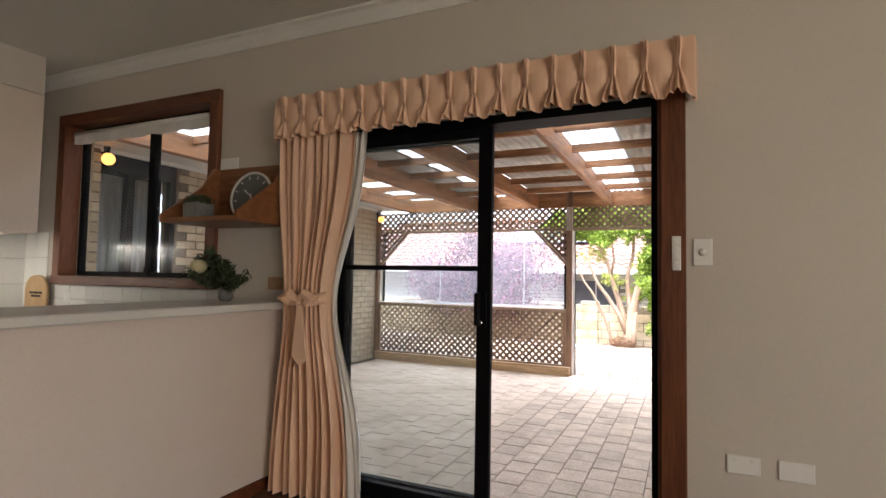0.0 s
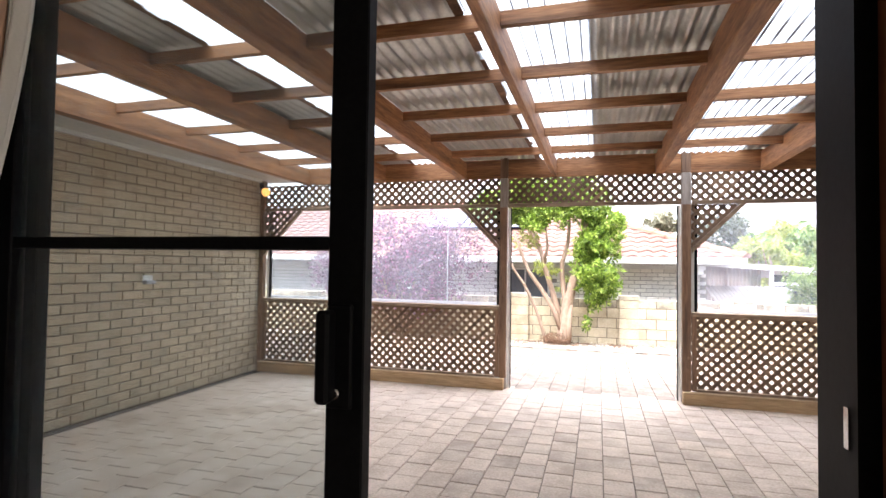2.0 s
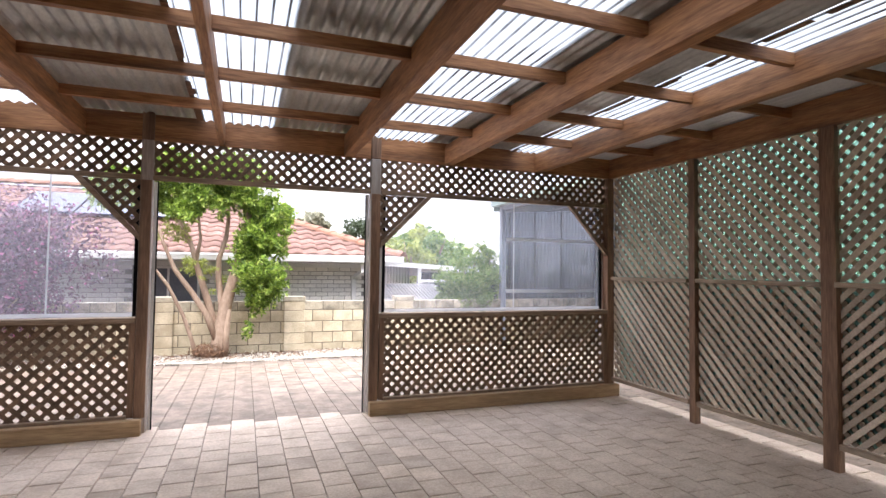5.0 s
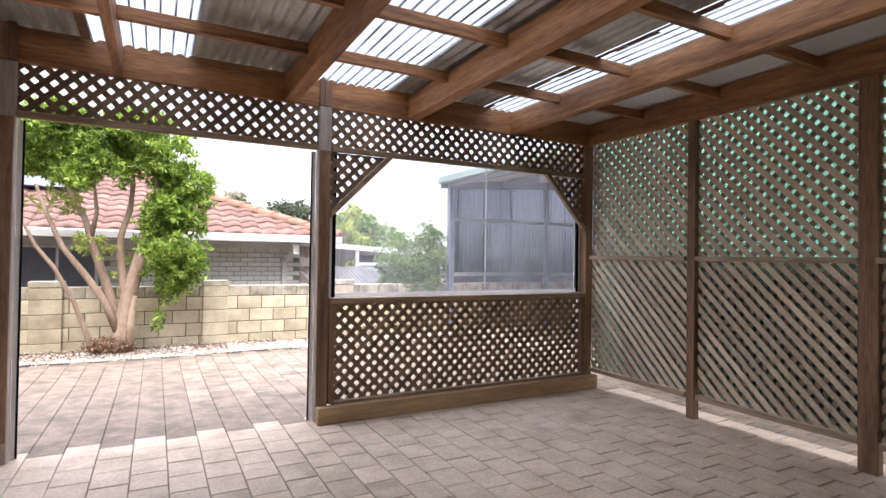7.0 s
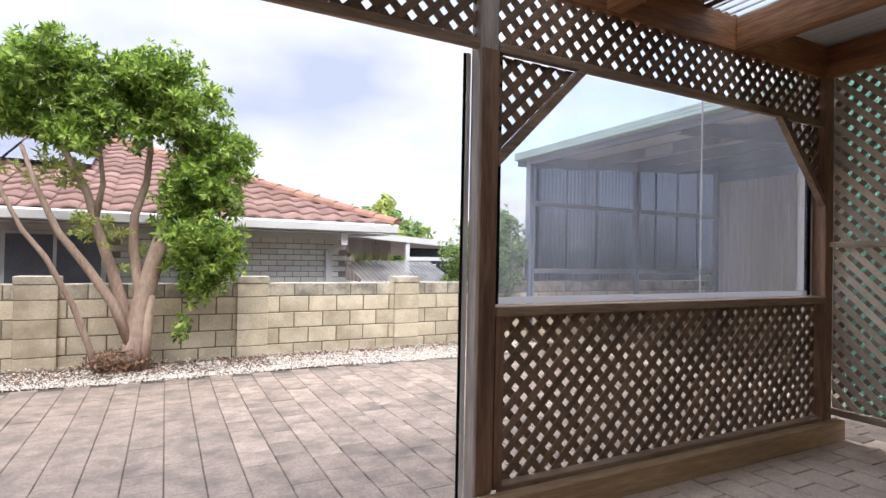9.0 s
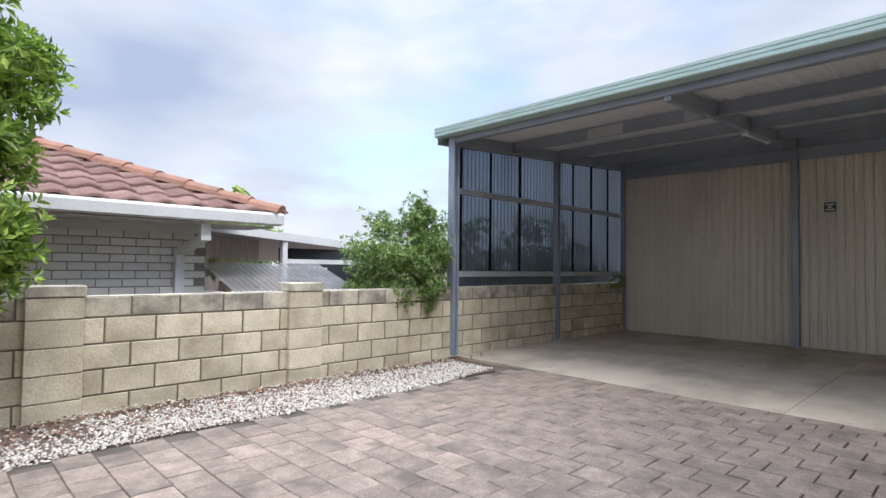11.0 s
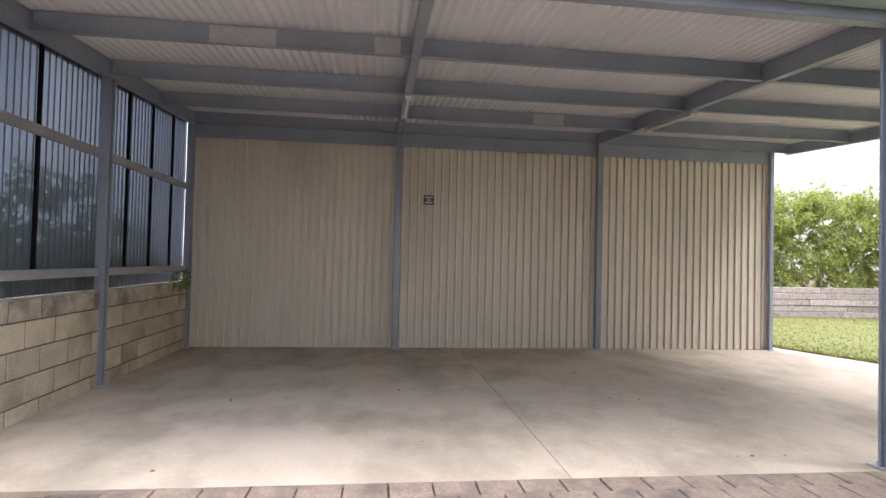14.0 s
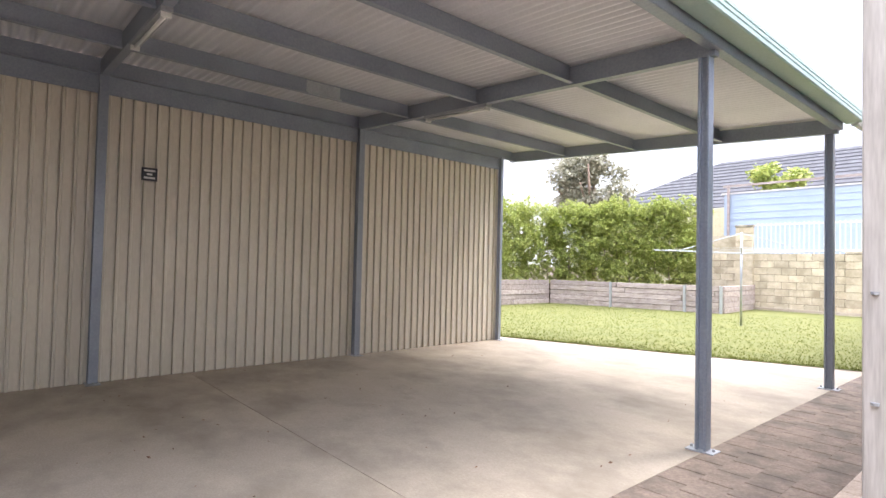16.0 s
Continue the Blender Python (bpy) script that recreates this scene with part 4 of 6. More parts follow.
tmx = pillow_mesh("tile_side", 0.195, 0.195, 0.004, M["tile_white"], 0.0015, "x")
for i in range(6):
    for j in range(3):
        piece("tile", tmx, (-4.691, 1.4 + 0.2 * i, 1.175 + 0.2 * j), splash)
tmb = pillow_mesh("tile_back", 0.16, 0.195, 0.004, M["tile_white"], 0.0015, "y")
part("bed_corner", boxed(-4.699, -4.42, 2.4955, 2.499, 1.2855, 1.64), M["grout"], splash)
for i in range(2):
    for j in range(2):
        piece("tile", tmb, (-4.60 + 0.165 * i * 0.8, 2.491, 1.385 + 0.2 * j), splash)

window = thing("window_1", (-3.5, 2.55, KWIN[2]), "kitchen sliding window in a dark red timber frame", "window", kind="structure")
fx0, fx1, fz0, fz1 = KWIN
for nm, a, mt in (("sill", (fx0 - 0.03, fx1 + 0.03, 2.455, 2.60, fz0 - 0.03, fz0 + 0.035), "jarrah_x"), ("head", (fx0 - 0.03, fx1 + 0.03, 2.465, 2.60, fz1 - 0.05, fz1 + 0.03), "jarrah_x"), ("jamb", (fx0 - 0.03, fx0 + 0.05, 2.465, 2.60, fz0 + 0.035, fz1 - 0.05), "jarrah_z"), ("jamb", (fx1 - 0.05, fx1 + 0.03, 2.465, 2.60, fz0 + 0.035, fz1 - 0.05), "jarrah_z")):
    part("timber_" + nm, boxed(*a, bevel=0.003), M[mt], window)
ax0, ax1, az0, az1 = fx0 + 0.05, fx1 - 0.05, fz0 + 0.035, fz1 - 0.05
for a in ((ax0, ax1, 2.602, 2.65, az0, az0 + 0.035), (ax0, ax1, 2.602, 2.65, az1 - 0.03, az1), (ax0, ax0 + 0.03, 2.602, 2.65, az0 + 0.035, az1 - 0.03), (ax1 - 0.03, ax1, 2.602, 2.65, az0 + 0.035, az1 - 0.03), (-3.43, -3.37, 2.602, 2.65, az0 + 0.035, az1 - 0.03)):
    part("frame", boxed(*a), M["black_alu"], window)
for a, b in ((ax0 + 0.03, -3.43), (-3.37, ax1 - 0.03)):
    g = part("pane", boxed(a, b, 2.624, 2.628, az0 + 0.035, az1 - 0.03), M["glass"], window)
    g.visible_shadow = False
part("latch", boxed(-3.425, -3.375, 2.585, 2.602, 1.36, 1.42, bevel=0.004), M["black_alu"], window)
blind = thing("roller_blind", (-3.5, 2.56, 2.377), "rolled-up white blind at the kitchen window head", "blind")
bm = bmesh.new()
tube(bm, [(ax0 + 0.01, 2.55, 2.432), (ax1 - 0.01, 2.55, 2.432)], [0.027, 0.027], 14)
part("roll", bm, M["white_paint"], blind, smooth=True)
verts, n = [], 60
for j, z in enumerate((2.417, 2.387, 2.357)):
    verts += [(ax0 + 0.02 + (ax1 - ax0 - 0.05) * i / n, 2.524 + 0.004 * math.sin(i), z - (0.012 * abs(math.sin(i * math.pi / 12)) if j == 2 else 0)) for i in range(n + 1)]
from_np("hem", verts, [(j * (n + 1) + i, j * (n + 1) + i + 1, (j + 1) * (n + 1) + i + 1, (j + 1) * (n + 1) + i) for j in range(2) for i in range(n)], M["lining"], blind)

shelf = thing("wall_shelf", (-2.33, 2.4, 1.68), "honey-coloured timber wall shelf with sloping ends", "shelf")
part("back", boxed(-2.60, -2.05, 2.483, 2.498, 1.70, 2.045), M["shelf_wood"], shelf)
part("board", boxed(-2.60, -2.05, 2.085, 2.498, 1.672, 1.698, bevel=0.002), M["shelf_wood"], shelf)
for xx in (-2.616, -2.050):
    bm = bmesh.new()
    prism(bm, [(xx, 2.497, 1.672), (xx, 2.08, 1.672), (xx, 2.08, 1.72), (xx, 2.36, 1.92), (xx, 2.44, 2.045), (xx, 2.497, 2.045)], (0.016, 0, 0))
    part("end", bm, M["shelf_wood"], shelf)
clock = thing("clock", (-2.25, 2.36, 1.70), "round grey clock with a pale rim leaning on the shelf", "clock")
cm = Matrix.Translation((-2.24, 2.40, 1.845)) @ Matrix.Rotation(radians(16), 4, "Y") @ Matrix.Rotation(radians(80), 4, "X")
bm = lathe(bmesh.new(), (0, 0, 0), [(0.142, 0), (0.15, 0.008), (0.15, 0.022), (0.138, 0.026), (0.136, 0.014)], 40)
bm.transform(cm)
part("rim", bm, M["laminate"], clock, smooth=True)
bm = lathe(bmesh.new(), (0, 0, 0), [(0.136, 0.01), (0.136, 0.016)], 40)
bm.transform(cm)
part("face", bm, M["clock_face"], clock)
for k in range(12):
    bm = boxed(-0.003, 0.003, 0.105, 0.125, 0.0165, 0.018)
    bm.transform(cm @ Matrix.Rotation(radians(30 * k), 4, "Z"))
    part("hour_mark", bm, M["white_paint"], clock)
for ang, ln in ((70, 0.07), (200, 0.10)):
    bm = boxed(-0.003, 0.003, -0.015, ln, 0.0185, 0.020)
    bm.transform(cm @ Matrix.Rotation(radians(ang), 4, "Z"))
    part("pointer", bm, M["white_paint"], clock)
pot = thing("planter", (-2.45, 2.20, 1.698), "small square grey planter with a dark succulent", "planter")
part("pot", boxed(-2.51, -2.39, 2.14, 2.26, 1.698, 1.79, bevel=0.006), M["stone_pot"], pot)
leaf_cloud("succulent", [((-2.45, 2.2, 1.80), (0.07, 0.06, 0.03))], 140, 0.05, M["leaf_dark"], pot, 4)
board = thing("cutting_board", (-4.43, 2.43, 1.07), "round-topped wooden cheese board leaning on the tiles", "board")
bm = bmesh.new()
out = [(-4.56, 1.07), (-4.29, 1.07), (-4.285, 1.2)] + [(-4.425 + 0.14 * math.cos(a), 1.235 + 0.115 * math.sin(a)) for a in np.linspace(0.1, math.pi - 0.1, 12)] + [(-4.565, 1.2)]
prism(bm, [(x, 2.44, z) for x, z in out], (0, 0.018, 0))
part("board", bm, M["cork_board"], board)
for zz, ww in ((1.215, 0.16), (1.19, 0.12)):
    part("lettering", boxed(-4.42 - ww / 2, -4.42 + ww / 2, 2.437, 2.4395, zz - 0.008, zz + 0.008), M["ink"], board, "dark burnt lettering bar")
vase = thing("flower_vase", (-2.30, 2.28, 1.232), "dark vase of green foliage with a cream protea", "plant")
part("vase", lathe(bmesh.new(), (-2.30, 2.28, 1.232), [(0.03, 0), (0.042, 0.02), (0.04, 0.05), (0.025, 0.075), (0.03, 0.085)], 16), M["stone_pot"], vase, smooth=True)
rng = random.Random(8)
bm = bmesh.new()
blobs = []
for k in range(13):
    a, ln = rng.uniform(-1.25, 1.25), rng.uniform(0.17, 0.31)
    tip = (-2.30 + ln * math.sin(a), 2.25 - rng.uniform(0, 0.12), 1.30 + ln * math.cos(a) * 0.85)
    tube(bm, [(-2.30, 2.28, 1.30), ((-2.30 * 2 + tip[0]) / 3, 2.27, 1.30 + (tip[2] - 1.30) * 0.45), tip], [0.004, 0.003, 0.002], 5)
    for j in range(7):
        f = 0.3 + 0.1 * j
        blobs.append(((-2.30 + (tip[0] + 2.30) * f, 2.28 + (tip[1] - 2.28) * f, 1.30 + (tip[2] - 1.30) * f), (0.035 - 0.003 * j, 0.03, 0.03)))
part("branchwork", bm, M["leaf_dark"], vase)
leaf_cloud("foliage", blobs, 1500, 0.045, M["leaf_dark"], vase, 9, stretch=4)
bm = lathe(bmesh.new(), (-2.43, 2.2, 1.385), [(0.012, 0), (0.04, 0.02), (0.048, 0.045), (0.038, 0.07), (0.015, 0.08)], 14)
part("flower", bm, M["flower_cream"], vase, "cream protea flower head", smooth=True)


# ---- brick wing of the house, with its glazed side door ----
BW = -4.70
wing = thing("wall_wing", (BW, 6.3, 0), "cream face brick wing wall beside the pergola", "brick wall", kind="structure")
part("mortar_bed", boxed(BW - 0.22, BW - 0.009, 3.86, 7.95, -0.05, 2.499), M["mortar"], wing)
part("end_wall", boxed(-7.6, BW - 0.222, 7.75, 7.95, -0.05, 2.499), M["brick"], wing)
pdoor = thing("door_2", (BW, 3.4, 0.0), "dark framed glazed side door with sheer curtains", "sliding door", kind="structure")
for a in ((2.935, 2.985, 0.0, 2.34), (3.335, 3.405, 0.04, 2.30), (3.80, 3.858, 0.0, 2.34), (2.985, 3.80, 2.30, 2.34), (2.985, 3.80, 0.0, 0.04)):
    part("frame_bar", boxed(BW - 0.09, BW - 0.01, *a, bevel=0.003), M["black_alu"], pdoor)
part("head_panel", boxed(BW - 0.08, BW - 0.02, 2.935, 3.858, 2.342, 2.499), M["black_alu"], pdoor)
for ya, yb in ((2.986, 3.334), (3.406, 3.799)):
    g = part("pane", boxed(BW - 0.052, BW - 0.048, ya, yb, 0.041, 2.299), M["glass"], pdoor, "glass pane")
vs, fs = pleated(0, 0.66, 0, 0.035, 9, (0.05, 2.29), lambda v: (1, 0, 1), 6)
from_np("sheer_curtain", [(BW - 0.13 + y, 2.99 + x, z) for x, y, z in vs], fs, M["sheer"], pdoor, smooth=True, label="white sheer curtain")
# solid near-black block; its colour stands in for the unlit room behind
part("dim_room", boxed(-5.7, BW - 0.222, 2.94, 3.85, 0, 2.34), M["cloth_and_unlit_room"], pdoor)


def bulkhead_lamp(at, d, label):
    """A bayonet lamp: a black holder on a short arm with a glowing bulb that points along d."""
    t = thing("outdoor_lamp", at, label, "lamp")
    p, d = Vector(at), Vector(d).normalized()
    bm = bmesh.new()
    tube(bm, [p, p + Vector((0, 0, -0.05)), p + Vector((0, 0, -0.07)) + d * 0.03, p + Vector((0, 0, -0.085)) + d * 0.075], [0.028, 0.024, 0.028, 0.03], 12)
    part("holder", bm, M["black_alu"], t, smooth=True)
    q = p + Vector((0, 0, -0.085)) + d * 0.077
    bm = bmesh.new()
    tube(bm, [q, q + d * 0.03, q + d * 0.07, q + d * 0.10, q + d * 0.115], [0.026, 0.046, 0.055, 0.04, 0.012], 14)
    part("bulb", bm, M["bulb"], t, "glowing warm bulb", smooth=True)


bulkhead_lamp((-4.60, 7.66, 2.44), (0.8, -0.5, -0.35), "small lit bulb under the eave of the brick wing")
bulkhead_lamp((-4.60, 3.05, 2.495), (0.75, -0.4, -0.3), "small lit bulb above the glazed side door")
pier = thing("brick_pier", (-4.62, 2.84, 0), "cream brick pier beside the kitchen window", "brick pier", kind="structure")
part("core", boxed(-4.69, -4.50, 2.735, 2.93, -0.05, 2.44), M["mortar"], pier)
pmesh = pillow_mesh("brick_small", 0.20, 0.076, 0.012, M["brick"], 0.004, "x")
for k in range(28):
    piece("brick", pmesh, (-4.488, 2.833, 0.04 + 0.086 * k), pier)

eave = thing("eave", (-4.4, 6.2, 2.47), "white lined eave of the brick wing", "eave", kind="structure")
part("lining", boxed(BW - 0.25, -4.075, 2.725, 8.1, 2.50, 2.512), M["soffit"], eave)
part("wing_roof", boxed(-7.6, -4.08, 2.725, 8.15, 2.62, 2.70), M["roof_grey"], eave)
part("quad", boxed(BW + 0.006, BW + 0.03, 2.94, 7.76, 2.462, 2.499), M["white_paint"], eave)
ospot = plate("power_socket", 0, 0, 0, 0.12, 0.08, "white weatherproof outdoor socket on the brick wall", [(-0.03, 0.0, 0.02, 0.03), (0.03, 0.0, 0.02, 0.03)])
ospot.location, ospot.rotation_euler = (BW + 0.004, 5.96, 1.22), (0, 0, radians(90))
part("hood", boxed(BW + 0.005, BW + 0.06, 5.90, 6.02, 1.175, 1.21, bevel=0.006), M["galv"], thing("socket_box", (BW, 5.96, 1.18), "grey outdoor socket housing on the brick wall", "socket"))

# ---- pergola ----
PY, PX = 7.80, 3.245
RB = lambda y: 2.424 + 0.002 * (7.78 - y)  # noqa: E731
pergola = thing("pergola", (-0.6, 5.2, 0), "timber pergola roofed with old iron and clear sheets", "pergola", kind="")
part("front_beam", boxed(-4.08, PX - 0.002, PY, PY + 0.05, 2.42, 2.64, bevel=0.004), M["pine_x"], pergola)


def rafter(xa, xb, drop=0.19):
    bm = bmesh.new()
    prism(bm, [(xa, 2.73, RB(2.73)), (xa, PY - 0.002, RB(PY)), (xa, PY - 0.002, RB(PY) + drop), (xa, 2.73, RB(2.73) + drop)], (xb - xa, 0, 0))
    bmesh.ops.bevel(bm, geom=list(bm.edges), offset=0.004, segments=1, affect="EDGES")
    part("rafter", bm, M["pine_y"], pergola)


XR = [(-4.075, -3.98), (-3.015, -2.92), (-1.985, -1.89), (-0.897, -0.848), (0.188, 0.285), (1.20, 1.297), (2.235, 2.325)]
for a, b in XR:
    rafter(a, b)
bm = bmesh.new()
prism(bm, [(PX - 0.04, 2.73, 2.422), (PX - 0.04, PY - 0.002, 2.422), (PX - 0.04, PY - 0.002, RB(PY) + 0.21), (PX - 0.04, 2.73, RB(2.73) + 0.21)], (0.06, 0, 0))
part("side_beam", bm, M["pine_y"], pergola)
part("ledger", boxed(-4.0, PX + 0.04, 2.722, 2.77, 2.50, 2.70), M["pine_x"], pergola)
for k in range(7):
    y = 7.12 - 0.735 * k
    for (a0, a), (b, b1) in zip(XR, XR[1:] + [(PX - 0.04, PX)]):
        zb = RB(y) + 0.118
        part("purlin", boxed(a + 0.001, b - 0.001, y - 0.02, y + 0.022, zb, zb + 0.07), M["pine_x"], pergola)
RT = lambda y: RB(y) + 0.203  # noqa: E731
strips = [(-4.12, -3.08, 1), (-3.08, -2.55, 0), (-2.55, -1.95, 1), (-1.95, -1.07, 0), (-1.07, -0.44, 1), (-0.44, 0.28, 0), (0.28, 1.03, 1), (1.03, 1.94, 0), (1.94, 2.33, 1), (2.33, 3.27, 0)]
for a, b, c in strips:
    nm = "clear_roof_sheet" if c else "iron_roof_sheet"
    lap = 0.0 if c else 0.012
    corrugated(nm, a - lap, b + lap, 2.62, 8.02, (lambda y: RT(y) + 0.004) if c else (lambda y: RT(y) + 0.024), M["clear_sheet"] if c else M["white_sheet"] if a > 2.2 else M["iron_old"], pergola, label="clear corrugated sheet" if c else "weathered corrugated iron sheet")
bm = bmesh.new()
rng = random.Random(4)
for a, b, c in strips:
    if c:
        for y in np.arange(2.9, 7.7, 0.05):
            if rng.random() < 0.45:
                box(bm, a - 0.005, a + 0.02 + rng.uniform(0, 0.03), y, y + rng.uniform(0.05, 0.3), RT(y) - 0.009, RT(y) - 0.006)
lit = part("lap_dirt", bm, M["litter"], pergola)
tagged(lit, kind="stuff")

# posts
for nm, a, mt in (
    ("gate_post", (-1.486, -1.395, PY - 0.026, PY + 0.057, 0.0, 2.418), "gate_grey"),
    ("gate_post_top", (-1.486, -1.395, PY - 0.026, PY - 0.001, 2.4185, 2.655), "pine_z"),
    ("gate_post_top", (0.450, 0.545, PY - 0.026, PY - 0.001, 2.4185, 2.655), "pine_z"),
    ("gate_post", (0.450, 0.545, PY - 0.026, PY + 0.057, 0.0, 2.418), "gate_grey"),
    ("corner_post", (PX - 0.09, PX - 0.001, PY - 0.035, PY + 0.055, -0.03, 2.418), "pine_z"),
    ("wall_post", (BW + 0.004, BW + 0.07, PY - 0.03, PY + 0.04, 0.0, 2.418), "pine_z"),
):
    part(nm, boxed(*a, bevel=0.006), M[mt], pergola)
part("outer_corner_post", boxed(3.15, 3.237, PY + 0.057, PY + 0.145, -0.05, 2.418, bevel=0.006), M["grey_post"], pergola, "weathered grey outer post")
for xa, xb in ((-1.482, -1.399), (0.454, 0.541)):
    part("face_board", boxed(xa, xb, PY - 0.040, PY - 0.0265, 0.128, 2.079, bevel=0.003), M["pine_z"], pergola, "brown facing board on the gate post")
for zz in (0.62, 1.05):
    part("bolt", lathe(bmesh.new(), (3.195, PY + 0.147, zz), [(0.014, 0), (0.014, 0.012)], 8), M["galv"], pergola)


def screen(name, xa, xb, za, zb, label, seed, rail):
    t = part(name, boxed(xa, xb, *rail, bevel=0.004), M["rail_x"], pergola, label)
    lattice(t, [(xa, za), (xb, za), (xb, zb), (xa, zb)], lambda u, v, w: (u, PY + 0.012 + w, v), M["lath"], seed=seed)
    return t


XL0, XL1, XG0, XG1, XRR = BW + 0.072, -1.487, -1.395, 0.450, PX - 0.091
low_l = screen("lattice_panel", XL0, XL1, 0.13, 0.895, "brown lattice dado beside the brick wall", 1, (PY - 0.045, PY + 0.05, 0.897, 0.942))
low_r = screen("lattice_panel", 0.546, XRR, 0.13, 0.895, "brown lattice dado beside the side screen", 2, (PY - 0.045, PY + 0.05, 0.897, 0.942))
for t, a, b in ((low_l, XL0, XL1), (low_r, 0.553, XRR)):
    part("stile", boxed(a, a + 0.045, PY - 0.03, PY + 0.011, 0.13, 0.896), M["pine_z"], t)
    part("stile", boxed(b - 0.045, b, PY - 0.03, PY + 0.011, 0.13, 0.896), M["pine_z"], t)
part("base_board", boxed(XL0, XL1 + 0.07, PY - 0.115, PY - 0.0465, 0.0, 0.128, bevel=0.005), M["base_x"], low_l, "pale treated timber base board")
part("base_board", boxed(0.452, XRR + 0.1, PY - 0.115, PY - 0.0465, 0.0, 0.128, bevel=0.005), M["base_x"], low_r, "pale treated timber base board")
for t, a, b in ((low_l, XL0, XL1), (low_r, 0.546, XRR)):
    part("bottom_rail", boxed(a + 0.046, b - 0.046, PY - 0.046, PY + 0.011, 0.04, 0.150, bevel=0.003), M["rail_x"], t)
for xa, xb, s, lab in ((XL0, XL1, 3, "brown lattice frieze under the front beam"), (XG0, XG1, 4, "brown lattice frieze above the gate opening"), (0.553, XRR, 5, "brown lattice frieze above the clear blind")):
    t = screen("lattice_frieze", xa, xb, 2.125, 2.419, lab, s, (PY - 0.02, PY + 0.011, 2.08, 2.124))


def brace(xa, xb, zt, zb, seed, label):
    """A triangular corner filled with lattice, edged by a slanting rail: xa at the post, xb along the top."""
    s = 1 if xb > xa else -1
    bm = bmesh.new()
    prism(bm, [(xa, PY + 0.011, zb), (xa, PY + 0.011, zb - 0.055), (xb + s * 0.045, PY + 0.011, zt), (xb - s * 0.01, PY + 0.011, zt)], (0, -0.04, 0))
    t = part("lattice_brace", bm, M["rail_x"], pergola, label)
    lattice(t, [(xa, zb), (xb, zt), (xa, zt)], lambda u, v, w: (u, PY + 0.012 + w, v), M["lath"], seed=seed)


brace(XL1, -1.92, 2.079, 1.63, 6, "triangular lattice corner at the gate post")
brace(0.553, 1.02, 2.079, 1.62, 7, "triangular lattice corner at the gate post")
brace(XL0, -4.12, 2.079, 1.56, 8, "triangular lattice corner at the brick wall")
brace(XRR, 2.70, 2.079, 1.60, 9, "triangular lattice corner at the side screen")


def blind_panel(xa, xb, seams, label):
    t = thing("clear_blind", ((xa + xb) / 2, PY + 0.05, 0.945), label, "blind", "clear blinds")
    n = 24
    vs = [(xa + (xb - xa) * i / n, PY + 0.062 + 0.004 * math.sin(i * 1.7 + j), z) for j, z in enumerate((0.944, 1.2, 1.5, 1.8, 2.10)) for i in range(n + 1)]
    p = from_np("sheet", vs, [(j * (n + 1) + i, j * (n + 1) + i + 1, (j + 1) * (n + 1) + i + 1, (j + 1) * (n + 1) + i) for j in range(4) for i in range(n)], M["pvc"], t, smooth=True)
    for x in seams:
        part("seam", boxed(x - 0.006, x + 0.006, PY + 0.054, PY + 0.058, 0.944, 2.1), M["sheer"], t)
    part("bottom_hem", boxed(xa, xb, PY + 0.054, PY + 0.0695, 0.944, 0.975), M["sheer"], t)
    for x, s in ((xa, 1), (xb, -1)):
        part("track", boxed(min(x, x + s * 0.03), max(x, x + s * 0.03), PY + 0.05, PY + 0.09, 0.944, 2.1), M["white_paint"], t, "white side track")
        part("zip_edge", boxed(min(x + s * 0.031, x + s * 0.06), max(x + s * 0.031, x + s * 0.06), PY + 0.05, PY + 0.075, 0.944, 2.1), M["black_alu"], t, "black zip edge")


blind_panel(XL0 + 0.01, XL1 + 0.02, (-3.52, -2.13), "clear plastic cafe blind pulled down beside the brick wall")
blind_panel(0.555, XRR + 0.01, (2.02,), "clear plastic cafe blind pulled down by the side screen")
for x, s in ((-1.394, 1), (0.449, -1)):
    t = thing("gate_track", (x, PY + 0.04, 0), "white aluminium blind track on the gate post", "track", "gate tracks")
    part("channel", boxed(min(x, x + s * 0.022), max(x, x + s * 0.022), PY + 0.058, PY + 0.076, 0.0, 2.078), M["white_paint"], t)
    part("zip_edge", boxed(min(x + s * 0.023, x + s * 0.034), max(x + s * 0.023, x + s * 0.034), PY + 0.062, PY + 0.069, 0.0, 2.078), M["black_alu"], t, "black zip edge")

# side screen
yposts = [7.806, 6.61, 5.38, 4.15, 2.80]
for i, y in enumerate(yposts[1:]):
    wd = 0.036 if i % 2 == 0 else 0.055
    part("side_post", boxed(PX - 0.045, PX + 0.02, y - wd, y + wd, -0.03, 2.42, bevel=0.004), M["pine_z"], pergola)
